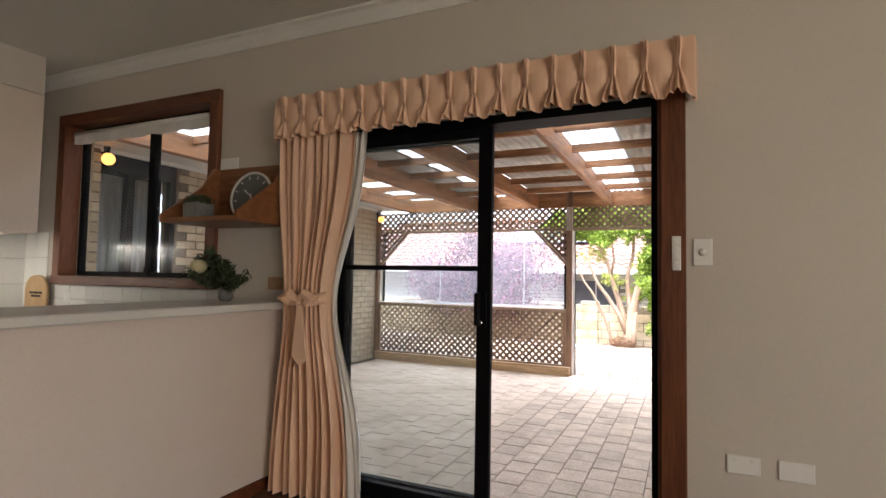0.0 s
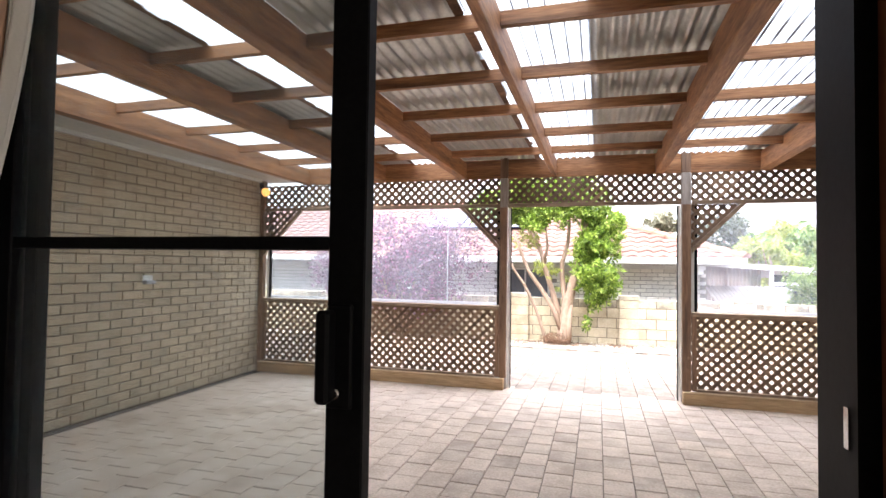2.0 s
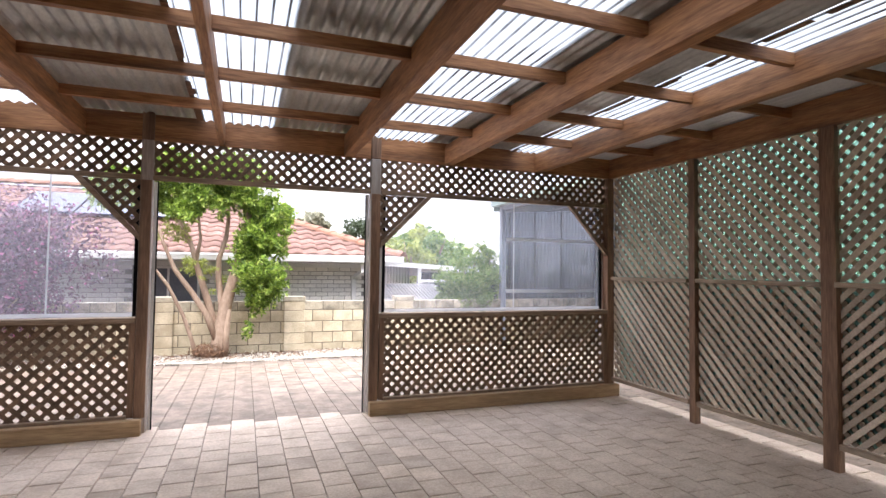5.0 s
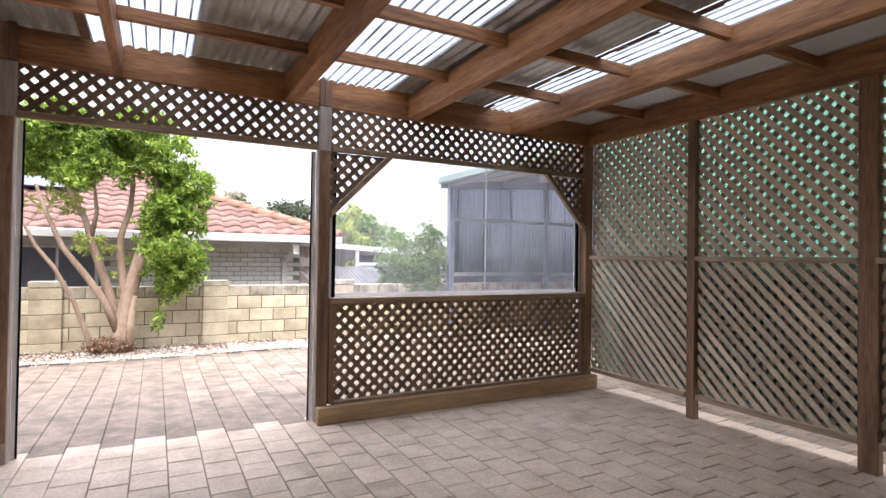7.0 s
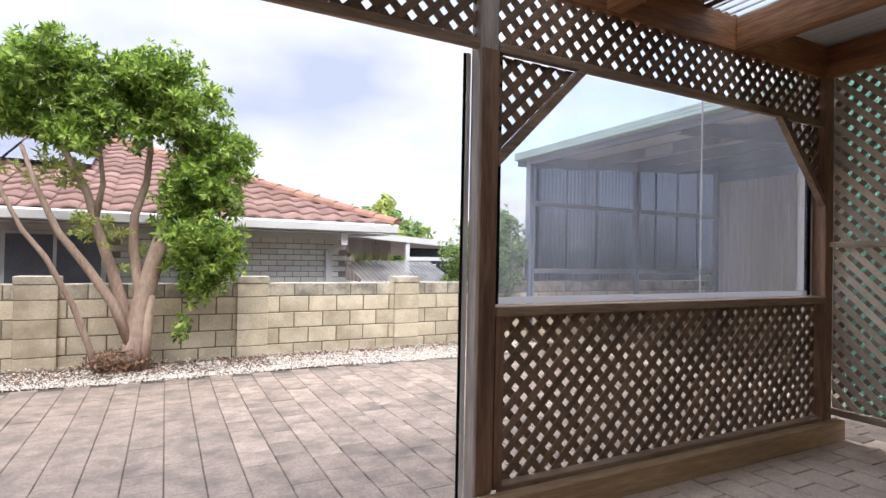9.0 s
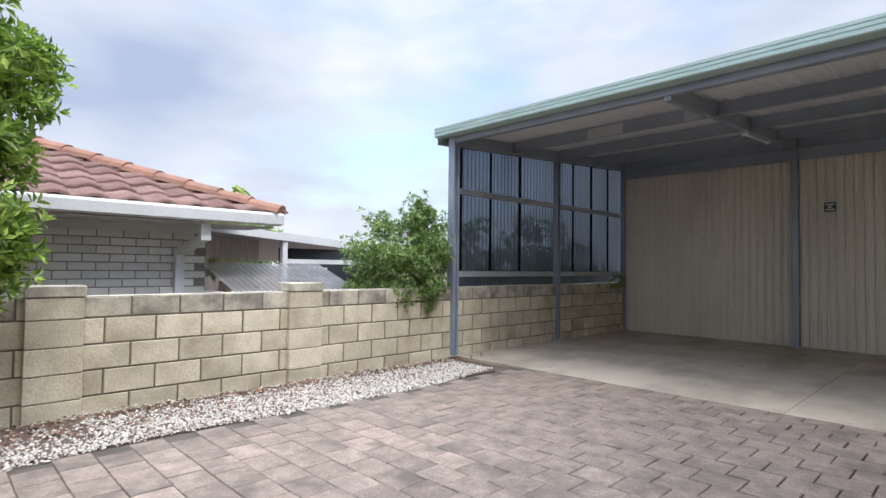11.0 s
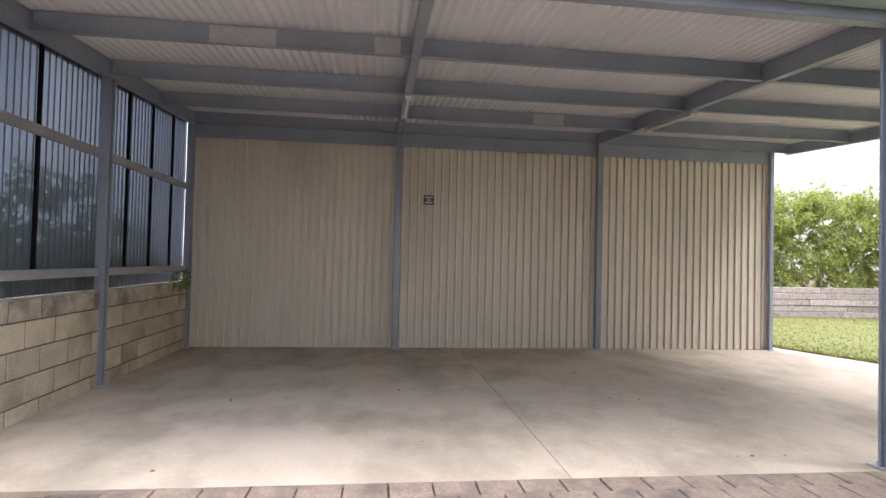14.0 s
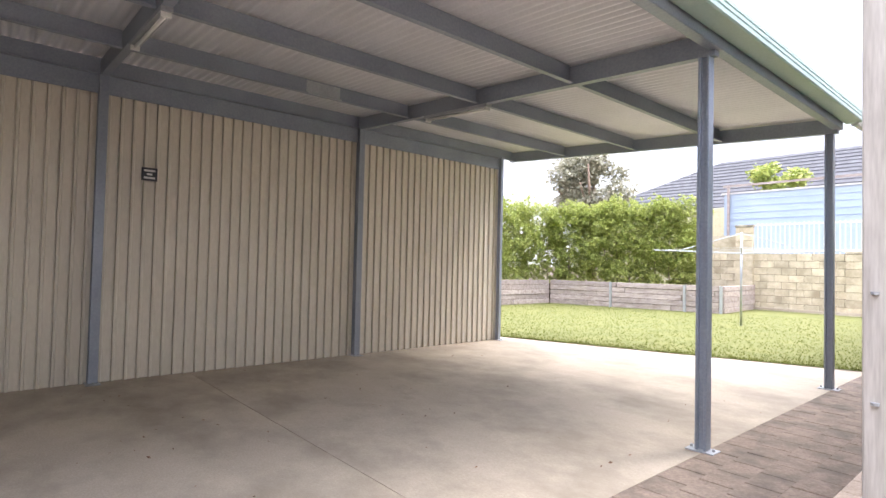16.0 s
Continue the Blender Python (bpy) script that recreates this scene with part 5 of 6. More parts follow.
for i, (a, b) in enumerate(zip(yposts, yposts[1:])):
    a2, b2 = a - 0.042, b + 0.056
    flip = i >= 2
    for z0, z1, rz, lab in ((0.196, 1.271, (PX - 0.04, PX - 0.006, 0.155, 0.195), "lattice panel of lit and shaded lath colours below the mid rail"), (1.311, 2.42, (PX - 0.05, PX - 0.012, 1.272, 1.31), "brown lattice panel above the mid rail")):
        # front laths get the lit colour, those behind the shaded one
        pale = "lath_lit"
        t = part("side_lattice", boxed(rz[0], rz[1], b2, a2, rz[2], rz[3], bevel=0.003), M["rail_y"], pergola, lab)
        lattice(t, [(b2 - 0.02, z0), (a2, z0), (a2, z1), (b2 - 0.02, z1)], lambda u, v, w: (PX - 0.004 + (0.018 - w if flip else w), u, v), M["lath_shaded"] if flip else M[pale], width=0.040, seed=20 + i, other=M[pale] if flip else M["lath_shaded"])
n = int((7.7 - 2.8) / 0.076 * 6)
ys = np.linspace(2.8, 7.7, n + 1)
gs = thing("green_sheet", (PX + 0.08, 5.2, 0.2), "green corrugated plastic sheet behind the side screen", "plastic sheet")
from_np("sheet", [(PX + 0.026 + 0.006 * math.sin(2 * math.pi * y / 0.076), y, z) for z in (0.2, 2.415) for y in ys], [(i, i + 1, n + 2 + i, n + 1 + i) for i in range(n)], M["green_sheet"], gs, smooth=True)
# added panel, out of view, that darkens the gaps of the lower lattice
part("backing", boxed(PX + 0.045, PX + 0.055, 2.8, 7.45, 0.2, 1.285), M["olive_light_stop"], gs, "added dark olive panel that stops light behind the lower half")

# ---- carport ----
CX0, CX1 = 4.20, 8.65
CY = [12.46, 9.785, 6.965, 4.34]
CG = -0.055
CB = lambda x: 2.55 + 0.063 * (x - 4.26)  # noqa: E731
slab = thing("slab", (6.4, 8, CG), "stained concrete carport slab with a sawn joint", "slab", kind="structure")
bm = bmesh.new()
prism(bm, [(4.254, 8.93, CG - 0.08), (4.254, 12.62, CG - 0.08), (8.9, 12.62, CG - 0.08), (8.9, 8.93, CG - 0.08)], (0, 0, 0.08))
part("bay", bm, M["concrete"], slab)
bm = bmesh.new()
prism(bm, [(4.254, 2.52, CG - 0.08), (4.254, 8.925, CG - 0.08), (8.9, 8.925, CG - 0.08), (8.9, 4.1, CG - 0.08)], (0, 0, 0.08))
part("bay", bm, M["concrete"], slab)

carport = thing("carport", (6.4, 8.3, CG), "open blue-grey steel carport with a skillion iron roof", "carport")


def post_steel(x, y, top, w=0.075, web=0.35):
    """A folded steel post: two open channels back to back on a base plate."""
    bm = bmesh.new()
    h = w / 2
    box(bm, x - h + 0.007, x + h - 0.007, y - h * web, y + h * web, CG + 0.001, top - 0.001)
    for s in (-1, 1):
        box(bm, x + s * h * 0.75 - h * 0.25, x + s * h * 0.75 + h * 0.25, y - h, y + h, CG, top, 0.003)
    p = part("post", bm, M["steel_blue"], carport)
    part("base_plate", boxed(x - 0.09, x + 0.09, y - 0.06, y + 0.06, CG, CG + 0.01, bevel=0.002), M["galv"], p, "bolted base plate")
    for a in (-0.07, 0.07):
        part("bolt", lathe(bmesh.new(), (x + a, y, CG + 0.01), [(0.01, 0), (0.01, 0.018)], 6), M["galv"], p)


post_steel(4.21, CY[0], CB(4.19) + 0.1, 0.105)
post_steel(6.47, CY[0], CB(6.45), 0.085)
post_steel(4.27, CY[2], CB(4.27))
post_steel(4.28, 4.02, CB(4.28))
for y, w in zip(CY, (0.08, 0.08, 0.08, 0.055)):
    post_steel(CX1 - 0.06, y, CB(CX1) + 0.03, w, 0.9)
for y in (CY[0], CY[1], CY[2], 4.05):
    bm = bmesh.new()
    prism(bm, [(4.2, y - 0.032, CB(4.2)), (CX1, y - 0.032, CB(CX1)), (CX1, y - 0.032, CB(CX1) + 0.15), (4.2, y - 0.032, CB(4.2) + 0.15)], (0, 0.064, 0))
    part("rafter", bm, M["steel_blue"], carport)
ends = [CY[0], CY[1], CY[2], 4.05]
LAPS = [(5.35, 10.80, 11.26), (5.35, 9.90, 10.09), (7.56, 7.87, 8.24)]
for x in (5.35, 6.45, 7.56, 8.60):
    for a, b in zip(ends, ends[1:]):
        z = CB(x) + 0.012
        bm = bmesh.new()
        sec = [(-0.04, 0), (0.004, 0), (0.004, 0.142), (0.035, 0.142), (0.035, 0.15), (-0.004, 0.15), (-0.004, 0.008), (-0.04, 0.008)]
        prism(bm, [(x + p, b + 0.033, z + q) for p, q in sec], (0, a - b - 0.066, 0))
        part("purlin", bm, M["steel_blue"], carport)
for x, ya, yb in LAPS:
    part("lap_plate", boxed(x - 0.046, x - 0.0415, ya, yb, CB(x) + 0.010, CB(x) + 0.025), M["galv"], carport)
    part("lap_plate", boxed(x - 0.0085, x - 0.0045, ya, yb, CB(x) + 0.026, CB(x) + 0.15), M["galv"], carport, "bare galvanised lap of two purlins")
part("front_beam", boxed(4.17, 4.25, 4.0, 12.50, 2.585, 2.69, bevel=0.006), M["steel_blue"], carport)
n = int((12.62 - 3.93) / 0.076 * 6)
ys = np.linspace(3.93, 12.62, n + 1)
from_np("roof_sheet", [(x, y, CB(x) + 0.178 + 0.0135 * math.sin(2 * math.pi * y / 0.076)) for x in (4.08, 8.85) for y in ys], [(i, i + 1, n + 2 + i, n + 1 + i) for i in range(n)], M["roof_under"], carport, smooth=True, label="pale corrugated iron roof")
bm = bmesh.new()
prof = [(4.165, 2.655), (4.03, 2.655), (4.02, 2.665), (4.02, 2.692), (4.026, 2.696), (4.026, 2.702), (4.02, 2.706), (4.02, 2.728), (4.026, 2.732), (4.026, 2.738), (4.02, 2.742), (4.02, 2.768), (4.036, 2.768), (4.036, 2.675), (4.15, 2.675), (4.15, 2.77), (4.165, 2.77)]
prism(bm, [(x, 3.93, z) for x, z in prof], (0, 8.70, 0))
part("gutter", bm, M["gutter_green"], carport, "pale green quad gutter")
bm = bmesh.new()
tube(bm, [(4.09, 3.93, 2.66), (4.05, 3.80, 2.63), (3.95, 3.70, 2.62), (3.4, 3.35, 2.60)], [0.04] * 4, 10)
part("downpipe", bm, M["white_plastic"], carport, "white overflow pipe")
bm = bmesh.new()
prism(bm, [(4.08, 12.622, CB(4.08) + 0.03), (8.85, 12.622, CB(8.85) + 0.03), (8.85, 12.622, CB(8.85) + 0.2), (4.08, 12.622, CB(4.08) + 0.2)], (0, 0.012, 0))
part("barge", bm, M["gutter_green"], carport)


def ribbed(ya, yb, x, za, zb, material, parent, pitch=0.107, label=""):
    """A wall sheet of flat pans, each ending in an upright rib and a narrow sunk seam, the ribs standing out towards -x."""
    prof, y = [(ya, 0.0)], ya
    shape = ((0.02, 0.0), (0.62, 0.0), (0.68, 0.020), (0.86, 0.020), (0.89, -0.018), (0.96, -0.018), (0.99, 0.0))
    while y < yb:
        prof += [(y + f * pitch, d) for f, d in shape if y + f * pitch < yb]
        y += pitch
    prof.append((yb, 0.0))
    k = len(prof)
    vs = [(x - d, yy, z) for z in (za, zb) for yy, d in prof]
    return from_np("wall_sheet", vs, [(i, i + 1, k + i + 1, k + i) for i in range(k - 1)], material, parent, label=label)


for a, b in ((CY[1], CY[0]), (CY[2], CY[1]), (CY[3], CY[2])):
    ribbed(a + 0.001, b - 0.001, CX1 + 0.0, CG - 0.01, 3.0, M["clad_beige"], carport, label="beige ribbed steel cladding")
part("back_girt", boxed(CX1 - 0.040, CX1 - 0.033, CY[3], CY[0], 2.66, 2.995), M["steel_blue"], carport)
part("flashing", boxed(CX1 - 0.03, CX1 + 0.01, 4.325, 4.338, CG, 2.75), M["steel_blue"], carport)
# smoked end wall
n = int((8.655 - 4.26) / 0.076 * 6)
xs = np.linspace(4.26, 8.655, n + 1)
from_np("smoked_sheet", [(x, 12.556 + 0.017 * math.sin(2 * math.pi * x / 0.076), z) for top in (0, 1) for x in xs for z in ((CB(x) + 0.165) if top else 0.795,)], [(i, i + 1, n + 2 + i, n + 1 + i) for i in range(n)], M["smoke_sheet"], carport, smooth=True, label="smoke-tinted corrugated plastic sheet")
for z in (0.955, 2.0):
    bm = bmesh.new()
    box(bm, 4.23, 8.55, 12.465, 12.477, z - 0.035, z + 0.035)
    box(bm, 4.23, 8.55, 12.477, 12.505, z + 0.027, z + 0.035)
    box(bm, 4.23, 8.55, 12.477, 12.505, z - 0.035, z - 0.027)
    part("girt", bm, M["galv"], carport)
for x in (4.40, 4.98, 5.62, 7.02, 7.58, 8.14):
    part("stud", boxed(x - 0.014, x + 0.014, 12.512, 12.534, 0.92, CB(x) + 0.15), M["black_alu"], carport, "dark stud behind the smoked sheet")
for y in (CY[1], CY[2]):
    t = thing("batten_light", (6.8, y, 2.62), "unlit fluorescent batten under a carport rafter", "lamp", "carport battens")
    z0, z1 = CB(6.3) - 0.002, CB(7.25) - 0.002
    bm = bmesh.new()
    prism(bm, [(6.3, y - 0.035, z0), (7.25, y - 0.035, z1), (7.25, y - 0.035, z1 - 0.03), (6.3, y - 0.035, z0 - 0.03)], (0, 0.07, 0))
    part("housing", bm, M["galv"], t)
    bm = bmesh.new()
    tube(bm, [(6.34, y, z0 - 0.045), (7.21, y, z1 - 0.045)], [0.013, 0.013], 10)
    part("tube", bm, M["white_plastic"], t, smooth=True)
    for x in (6.33, 7.22):
        part("end_cap", boxed(x - 0.012, x + 0.012, y - 0.03, y + 0.03, CB(x) - 0.065, CB(x) - 0.033), M["white_plastic"], t)
sg = thing("wall_sign", (8.61, 9.37, 1.95), "small dark warning sign fixed on the cladding", "sign")
part("plate", boxed(8.606, 8.614, 9.30, 9.44, 1.885, 2.015), M["sign_dark"], sg)
for z, w in ((1.985, 0.10), (1.95, 0.05), (1.915, 0.10)):
    part("lettering", boxed(8.6035, 8.6055, 9.37 - w / 2, 9.37 + w / 2, z - 0.010, z + 0.010), M["laminate"], sg, "pale lettering bar")

leaf_cloud("slab_leaves", [((x, y, CG + 0.006), (0.9, 0.8, 0.004)) for x in (5.0, 6.6, 8.0) for y in (6.0, 7.8, 9.6, 11.3)] + [((8.45, y, CG + 0.006), (0.12, 0.6, 0.004)) for y in (6.0, 8.0, 10.5)], 90, 0.026, M["litter"], slab, 19, flat=3.0, stretch=1.8, shell=0.05)

# ---- boundary wall ----
WY = 12.45
bwall = thing("boundary_wall", (0, WY, -0.1), "cream concrete block boundary wall with capped piers", "block wall", kind="structure")
part("joint_bed", boxed(-11.0, 9.6, WY + 0.008, WY + 0.17, -0.15, 0.782), M["block_joint"], bwall)
tops = [-0.125, 0.055, 0.245, 0.435, 0.632, 0.79]
bl = 0.355
bms = {}
rng = random.Random(11)
piers = [0.17, 2.148, -1.9, -3.9, -5.9, -7.9]
for j in range(5):
    h = tops[j + 1] - tops[j] - 0.009
    for kind in ("block", "block_top"):
        bms[j, kind] = pillow_mesh("block", bl - 0.013, h - 0.003, 0.02, M[kind], 0.005, "y")
    for i in range(int((9.4 + 7.6) / bl)):
        x = -7.504 + i * bl + (bl / 2 if j % 2 else 0) + bl / 2
        kind = "block_top" if j == 4 else "block"
        piece("block", bms[j, kind], (x, WY + rng.uniform(-0.003, 0.003), (tops[j] + tops[j + 1]) / 2), bwall, rx=rng.uniform(-0.006, 0.006))
    joined("far_blocks", bms[j, "block"], [(-7.504 - i * bl + (bl / 2 if j % 2 else 0) - bl / 2, WY, (tops[j] + tops[j + 1]) / 2) for i in range(9)], bwall)
tagged(new("wall_coping", finish(boxed(-11, 9.6, WY + 0.006, WY + 0.175, 0.782, 0.79), "wall_coping", M["block_top"])), "weathered top bed of the block wall", "wall", kind="structure")
for p in piers:
    w = 0.345 if p > -1 else 0.36
    t = thing("wall_pier", (p, WY, -0.1), "cream block pier with a flat cap on the boundary wall", "pier", "boundary wall piers", "structure")
    for j in range(5):
        part("block", boxed(p - w / 2, p + w / 2, WY - 0.055, WY - 0.001, tops[j] + 0.004, tops[j + 1] - 0.004, bevel=0.004), M["block"], t)
    part("joint_bed", boxed(p - w / 2 + 0.006, p + w / 2 - 0.006, WY - 0.048, WY - 0.0015, -0.12, 0.79), M["block_joint"], t)
    part("cap", boxed(p - w / 2 - 0.01, p + w / 2 + 0.01, WY - 0.065, WY + 0.19, 0.792, 0.872, bevel=0.006), M["block_top"], t)

# ---- garden strip ----
strip = thing("gravel_strip", (0, 11.95, -0.06), "white pebble strip along the boundary wall", "gravel", kind="stuff")
rng = np.random.default_rng(5)
n = 34000
gx = rng.uniform(-7.5, 3.95, n)
gy = 12.40 - 1.0 * rng.random(n) ** 0.85
keep = (gy > 11.42 + 0.05 * np.sin(gx * 2.1) + np.where(gx > 3.2, (gx - 3.2) * 0.15, 0)) & ~((gx < 0.3) & (gy > 11.62) & (rng.random(n) < 0.55)) & ~((gy > 12.12) & (rng.random(n) < 0.6))
gx, gy = gx[keep], gy[keep]
n = len(gx)
unit = np.array([(1, 0, 0), (-0.4, 0.9, 0), (-0.5, -0.8, 0), (0.1, 0.1, 0.75), (0, 0, -0.5)])
sc = rng.uniform(0.006, 0.0145, (n, 1, 1)) * rng.uniform(0.7, 1.3, (n, 1, 3))
ang = rng.uniform(0, 6.28, n)
ca, sa = np.cos(ang)[:, None], np.sin(ang)[:, None]
sv = unit[None] * sc
sv = np.stack([sv[..., 0] * ca - sv[..., 1] * sa, sv[..., 0] * sa + sv[..., 1] * ca, sv[..., 2]], -1)
sv = sv + np.stack([gx, gy, rng.uniform(-0.058, -0.040, n)], -1)[:, None]
fk = np.arange(n)[:, None] * 5
ff = np.concatenate([fk + q for q in ([0, 1, 3], [1, 2, 3], [2, 0, 3], [1, 0, 4], [2, 1, 4], [0, 2, 4])])
from_np("pebbles", sv.reshape(-1, 3), ff, M["stone_white"], strip)
part("pebble_bed", prism(bmesh.new(), [(-7.5, 11.46, -0.09), (3.9, 11.50, -0.09), (3.9, 12.3, -0.09), (-7.5, 12.3, -0.09)], (0, 0, 0.037)), M["soil"], strip)
leaf_cloud("leaf_litter", [((x, 12.24, -0.045), (0.55, 0.11, 0.018)) for x in np.arange(-6.5, 4.2, 0.5)] + [((x, 11.95, -0.045), (0.6, 0.30, 0.012)) for x in np.arange(-6.5, 3.8, 0.8)], 3400, 0.04, M["litter"], strip, 13, flat=2.0, stretch=1.8, shell=0.1)


# ---- trees and shrubs ----
def limb(bm, pts, r0, r1, sides=9):
    k = len(pts)
    tube(bm, pts, [r0 + (r1 - r0) * i / (k - 1) for i in range(k)], sides)


tree = thing("garden_tree", (-0.95, 12.08, -0.06), "multi-stemmed small tree with glossy green leaves", "tree")
TX, TY = -1.06, 12.02
bm = bmesh.new()
limb(bm, [(-1.02, TY, -0.1), (-1.02, TY, 0.15), (-0.99, TY - 0.01, 0.42), (-0.93, TY - 0.02, 0.75), (-0.84, TY - 0.04, 1.12), (-0.75, TY - 0.04, 1.46), (-0.66, TY, 1.9), (-0.60, TY, 2.35), (-0.62, TY, 2.8)], 0.135, 0.03)
limb(bm, [(-0.93, TY - 0.06, -0.08), (-0.91, TY - 0.07, 0.30), (-0.89, TY - 0.05, 0.7)], 0.055, 0.05)
limb(bm, [(-0.97, TY + 0.02, 0.55), (-1.00, TY + 0.05, 0.85), (-1.05, TY + 0.06, 1.2), (-1.05, TY + 0.06, 1.5), (-0.95, TY + 0.06, 1.85), (-0.92, TY + 0.06, 2.2), (-0.95, TY + 0.05, 2.6)], 0.06, 0.022)
limb(bm, [(-1.04, TY + 0.02, 0.30), (-1.13, TY + 0.03, 0.58), (-1.22, TY, 0.92), (-1.34, TY - 0.03, 1.3), (-1.45, TY, 1.7), (-1.63, TY, 2.08), (-1.72, TY, 2.5)], 0.07, 0.02)
limb(bm, [(-1.38, TY - 0.02, 1.45), (-1.32, TY - 0.04, 1.8), (-1.36, TY - 0.05, 2.2)], 0.035, 0.015)
limb(bm, [(-1.05, TY - 0.05, 0.22), (-1.20, TY - 0.09, 0.62), (-1.42, TY - 0.12, 0.98), (-1.66, TY - 0.14, 1.32), (-1.82, TY - 0.15, 1.70), (-1.95, TY - 0.15, 2.1)], 0.055, 0.018)
limb(bm, [(-1.34, TY - 0.05, -0.02), (-1.40, TY - 0.06, 0.22), (-1.53, TY - 0.1, 0.62), (-1.75, TY - 0.14, 1.08), (-1.93, TY - 0.15, 1.33), (-2.10, TY - 0.15, 1.70), (-2.20, TY - 0.15, 2.1)], 0.035, 0.015)
limb(bm, [(-0.75, TY, 1.46), (-0.50, TY - 0.06, 1.75), (-0.28, TY - 0.05, 2.1)], 0.035, 0.015)
limb(bm, [(-0.80, TY - 0.02, 1.28), (-0.55, TY - 0.08, 1.42), (-0.25, TY - 0.1, 1.45)], 0.03, 0.012)
part("trunk", bm, M["bark"], tree, smooth=True)
rng = random.Random(21)
blobs, thin = [], []
for cx, cz, w, h, k in ((-0.30, 1.98, 0.28, 0.36, 30), (-0.40, 1.35, 0.24, 0.30, 22), (-0.42, 0.92, 0.16, 0.16, 7), (-0.58, 2.58, 0.28, 0.28, 20), (-0.85, 2.86, 0.36, 0.22, 16), (-1.15, 2.62, 0.45, 0.34, 30), (-1.75, 2.55, 0.42, 0.36, 30), (-2.35, 2.6, 0.35, 0.33, 16), (-1.4, 2.92, 0.7, 0.14, 20), (-0.62, 1.75, 0.12, 0.3, 8)):
    for _ in range(k):
        r = rng.uniform(0.10, 0.20)
        blobs.append(((cx + rng.uniform(-w, w), TY + rng.gauss(0, 0.24), cz + rng.uniform(-h, h)), (r * 1.2, r * 1.1, r * 0.85)))
for cx, cz, w, h, k in ((-1.75, 1.95, 0.35, 0.2, 12), (-1.35, 1.45, 0.22, 0.2, 9), (-1.1, 1.05, 0.25, 0.2, 4)):
    for _ in range(k):
        r = rng.uniform(0.06, 0.12)
        thin.append(((cx + rng.uniform(-w, w), TY + rng.gauss(0, 0.15), cz + rng.uniform(-h, h)), (r * 1.2, r * 1.1, r * 0.7)))
sprigs("crown", blobs, 4500, 0.090, M["leaf_tree"], tree, 22, shell=0.25, loose=0.30)
sprigs("thin_foliage", thin, 170, 0.07, M["leaf_hedge"], tree, 23, leaves=7, shell=0.1)
rng = random.Random(29)
bm = bmesh.new()
for k in range(90):
    a, r = rng.uniform(0, 6.28), rng.uniform(0.02, 0.26)
    x, y = TX - 0.08 + r * math.cos(a), TY - 0.05 + r * math.sin(a) * 0.7
    tube(bm, [(x, y, -0.06), (x + rng.uniform(-0.1, 0.1), y + rng.uniform(-0.08, 0.08), rng.uniform(0.06, 0.19))], [0.004, 0.002], 4)
tw = part("dry_shoots", bm, M["litter"], tree, "dry brown shoots round the foot")
leaf_cloud("dry_leaves", [((TX - 0.08, TY - 0.05, 0.06), (0.27, 0.2, 0.10))], 500, 0.05, M["litter"], tree, 31)
leaf_cloud("low_sprout", [((-0.60, TY - 0.1, 0.36), (0.09, 0.08, 0.15))], 70, 0.08, M["leaf_tree"], tree, 32)


def shrub(name, at, blobs, count, size, material, label, seed, stem=0.03, extra=None):
    t = thing(name, at, label, "shrub")
    bm = bmesh.new()
    rng = random.Random(seed)
    for c, r in blobs[:: max(1, len(blobs) // 9)]:
        mid = [(at[i] + c[i]) / 2 + rng.uniform(-0.08, 0.08) for i in range(3)]
        tube(bm, [at, mid, c], [stem, stem * 0.6, stem * 0.25], 6)
    part("branchwork", bm, M["bark"], t, smooth=True)
    if extra:
        leaf_cloud("crown", blobs, count, size, material, t, seed)
    else:
        sprigs("crown", blobs, count // 8, size * 1.15, material, t, seed, leaves=8, shell=0.4, loose=0.2)
    if extra:
        leaf_cloud("blossom", blobs, extra[0], extra[1], extra[2], t, seed + 1, shell=0.85)
    return t


def scatter(cx, cy, cz, w, d, h, k, r0, r1, seed):
    rng = random.Random(seed)
    out = []
    for _ in range(k):
        while True:
            p = [rng.uniform(-1, 1) for _ in range(3)]
            if sum(q * q for q in p) < 1:
                break
        r = rng.uniform(r0, r1)
        out.append(((cx + p[0] * w, cy + p[1] * d, cz + p[2] * h), (r * 1.2, r * 1.2, r)))
    return out


shrub("flowering_shrub", (-4.2, 11.85, -0.08), scatter(-4.3, 11.85, 1.45, 1.75, 0.42, 0.85, 66, 0.2, 0.42, 41), 16000, 0.075, M["leaf_purple"], "broad dark purple shrub with pink blossom", 42, 0.04, (1700, 0.06, M["leaf_pink"]))
shrub("wall_shrub", (3.5, 12.95, -1.1), scatter(3.62, 12.80, 1.12, 0.60, 0.35, 0.55, 26, 0.12, 0.24, 43) + scatter(3.95, 12.75, 1.62, 0.25, 0.2, 0.28, 8, 0.08, 0.16, 44) + scatter(3.85, 12.42, 0.72, 0.16, 0.08, 0.16, 5, 0.06, 0.1, 45), 15000, 0.058, M["leaf_bush"], "leafy green shrub hanging over the block wall", 46)
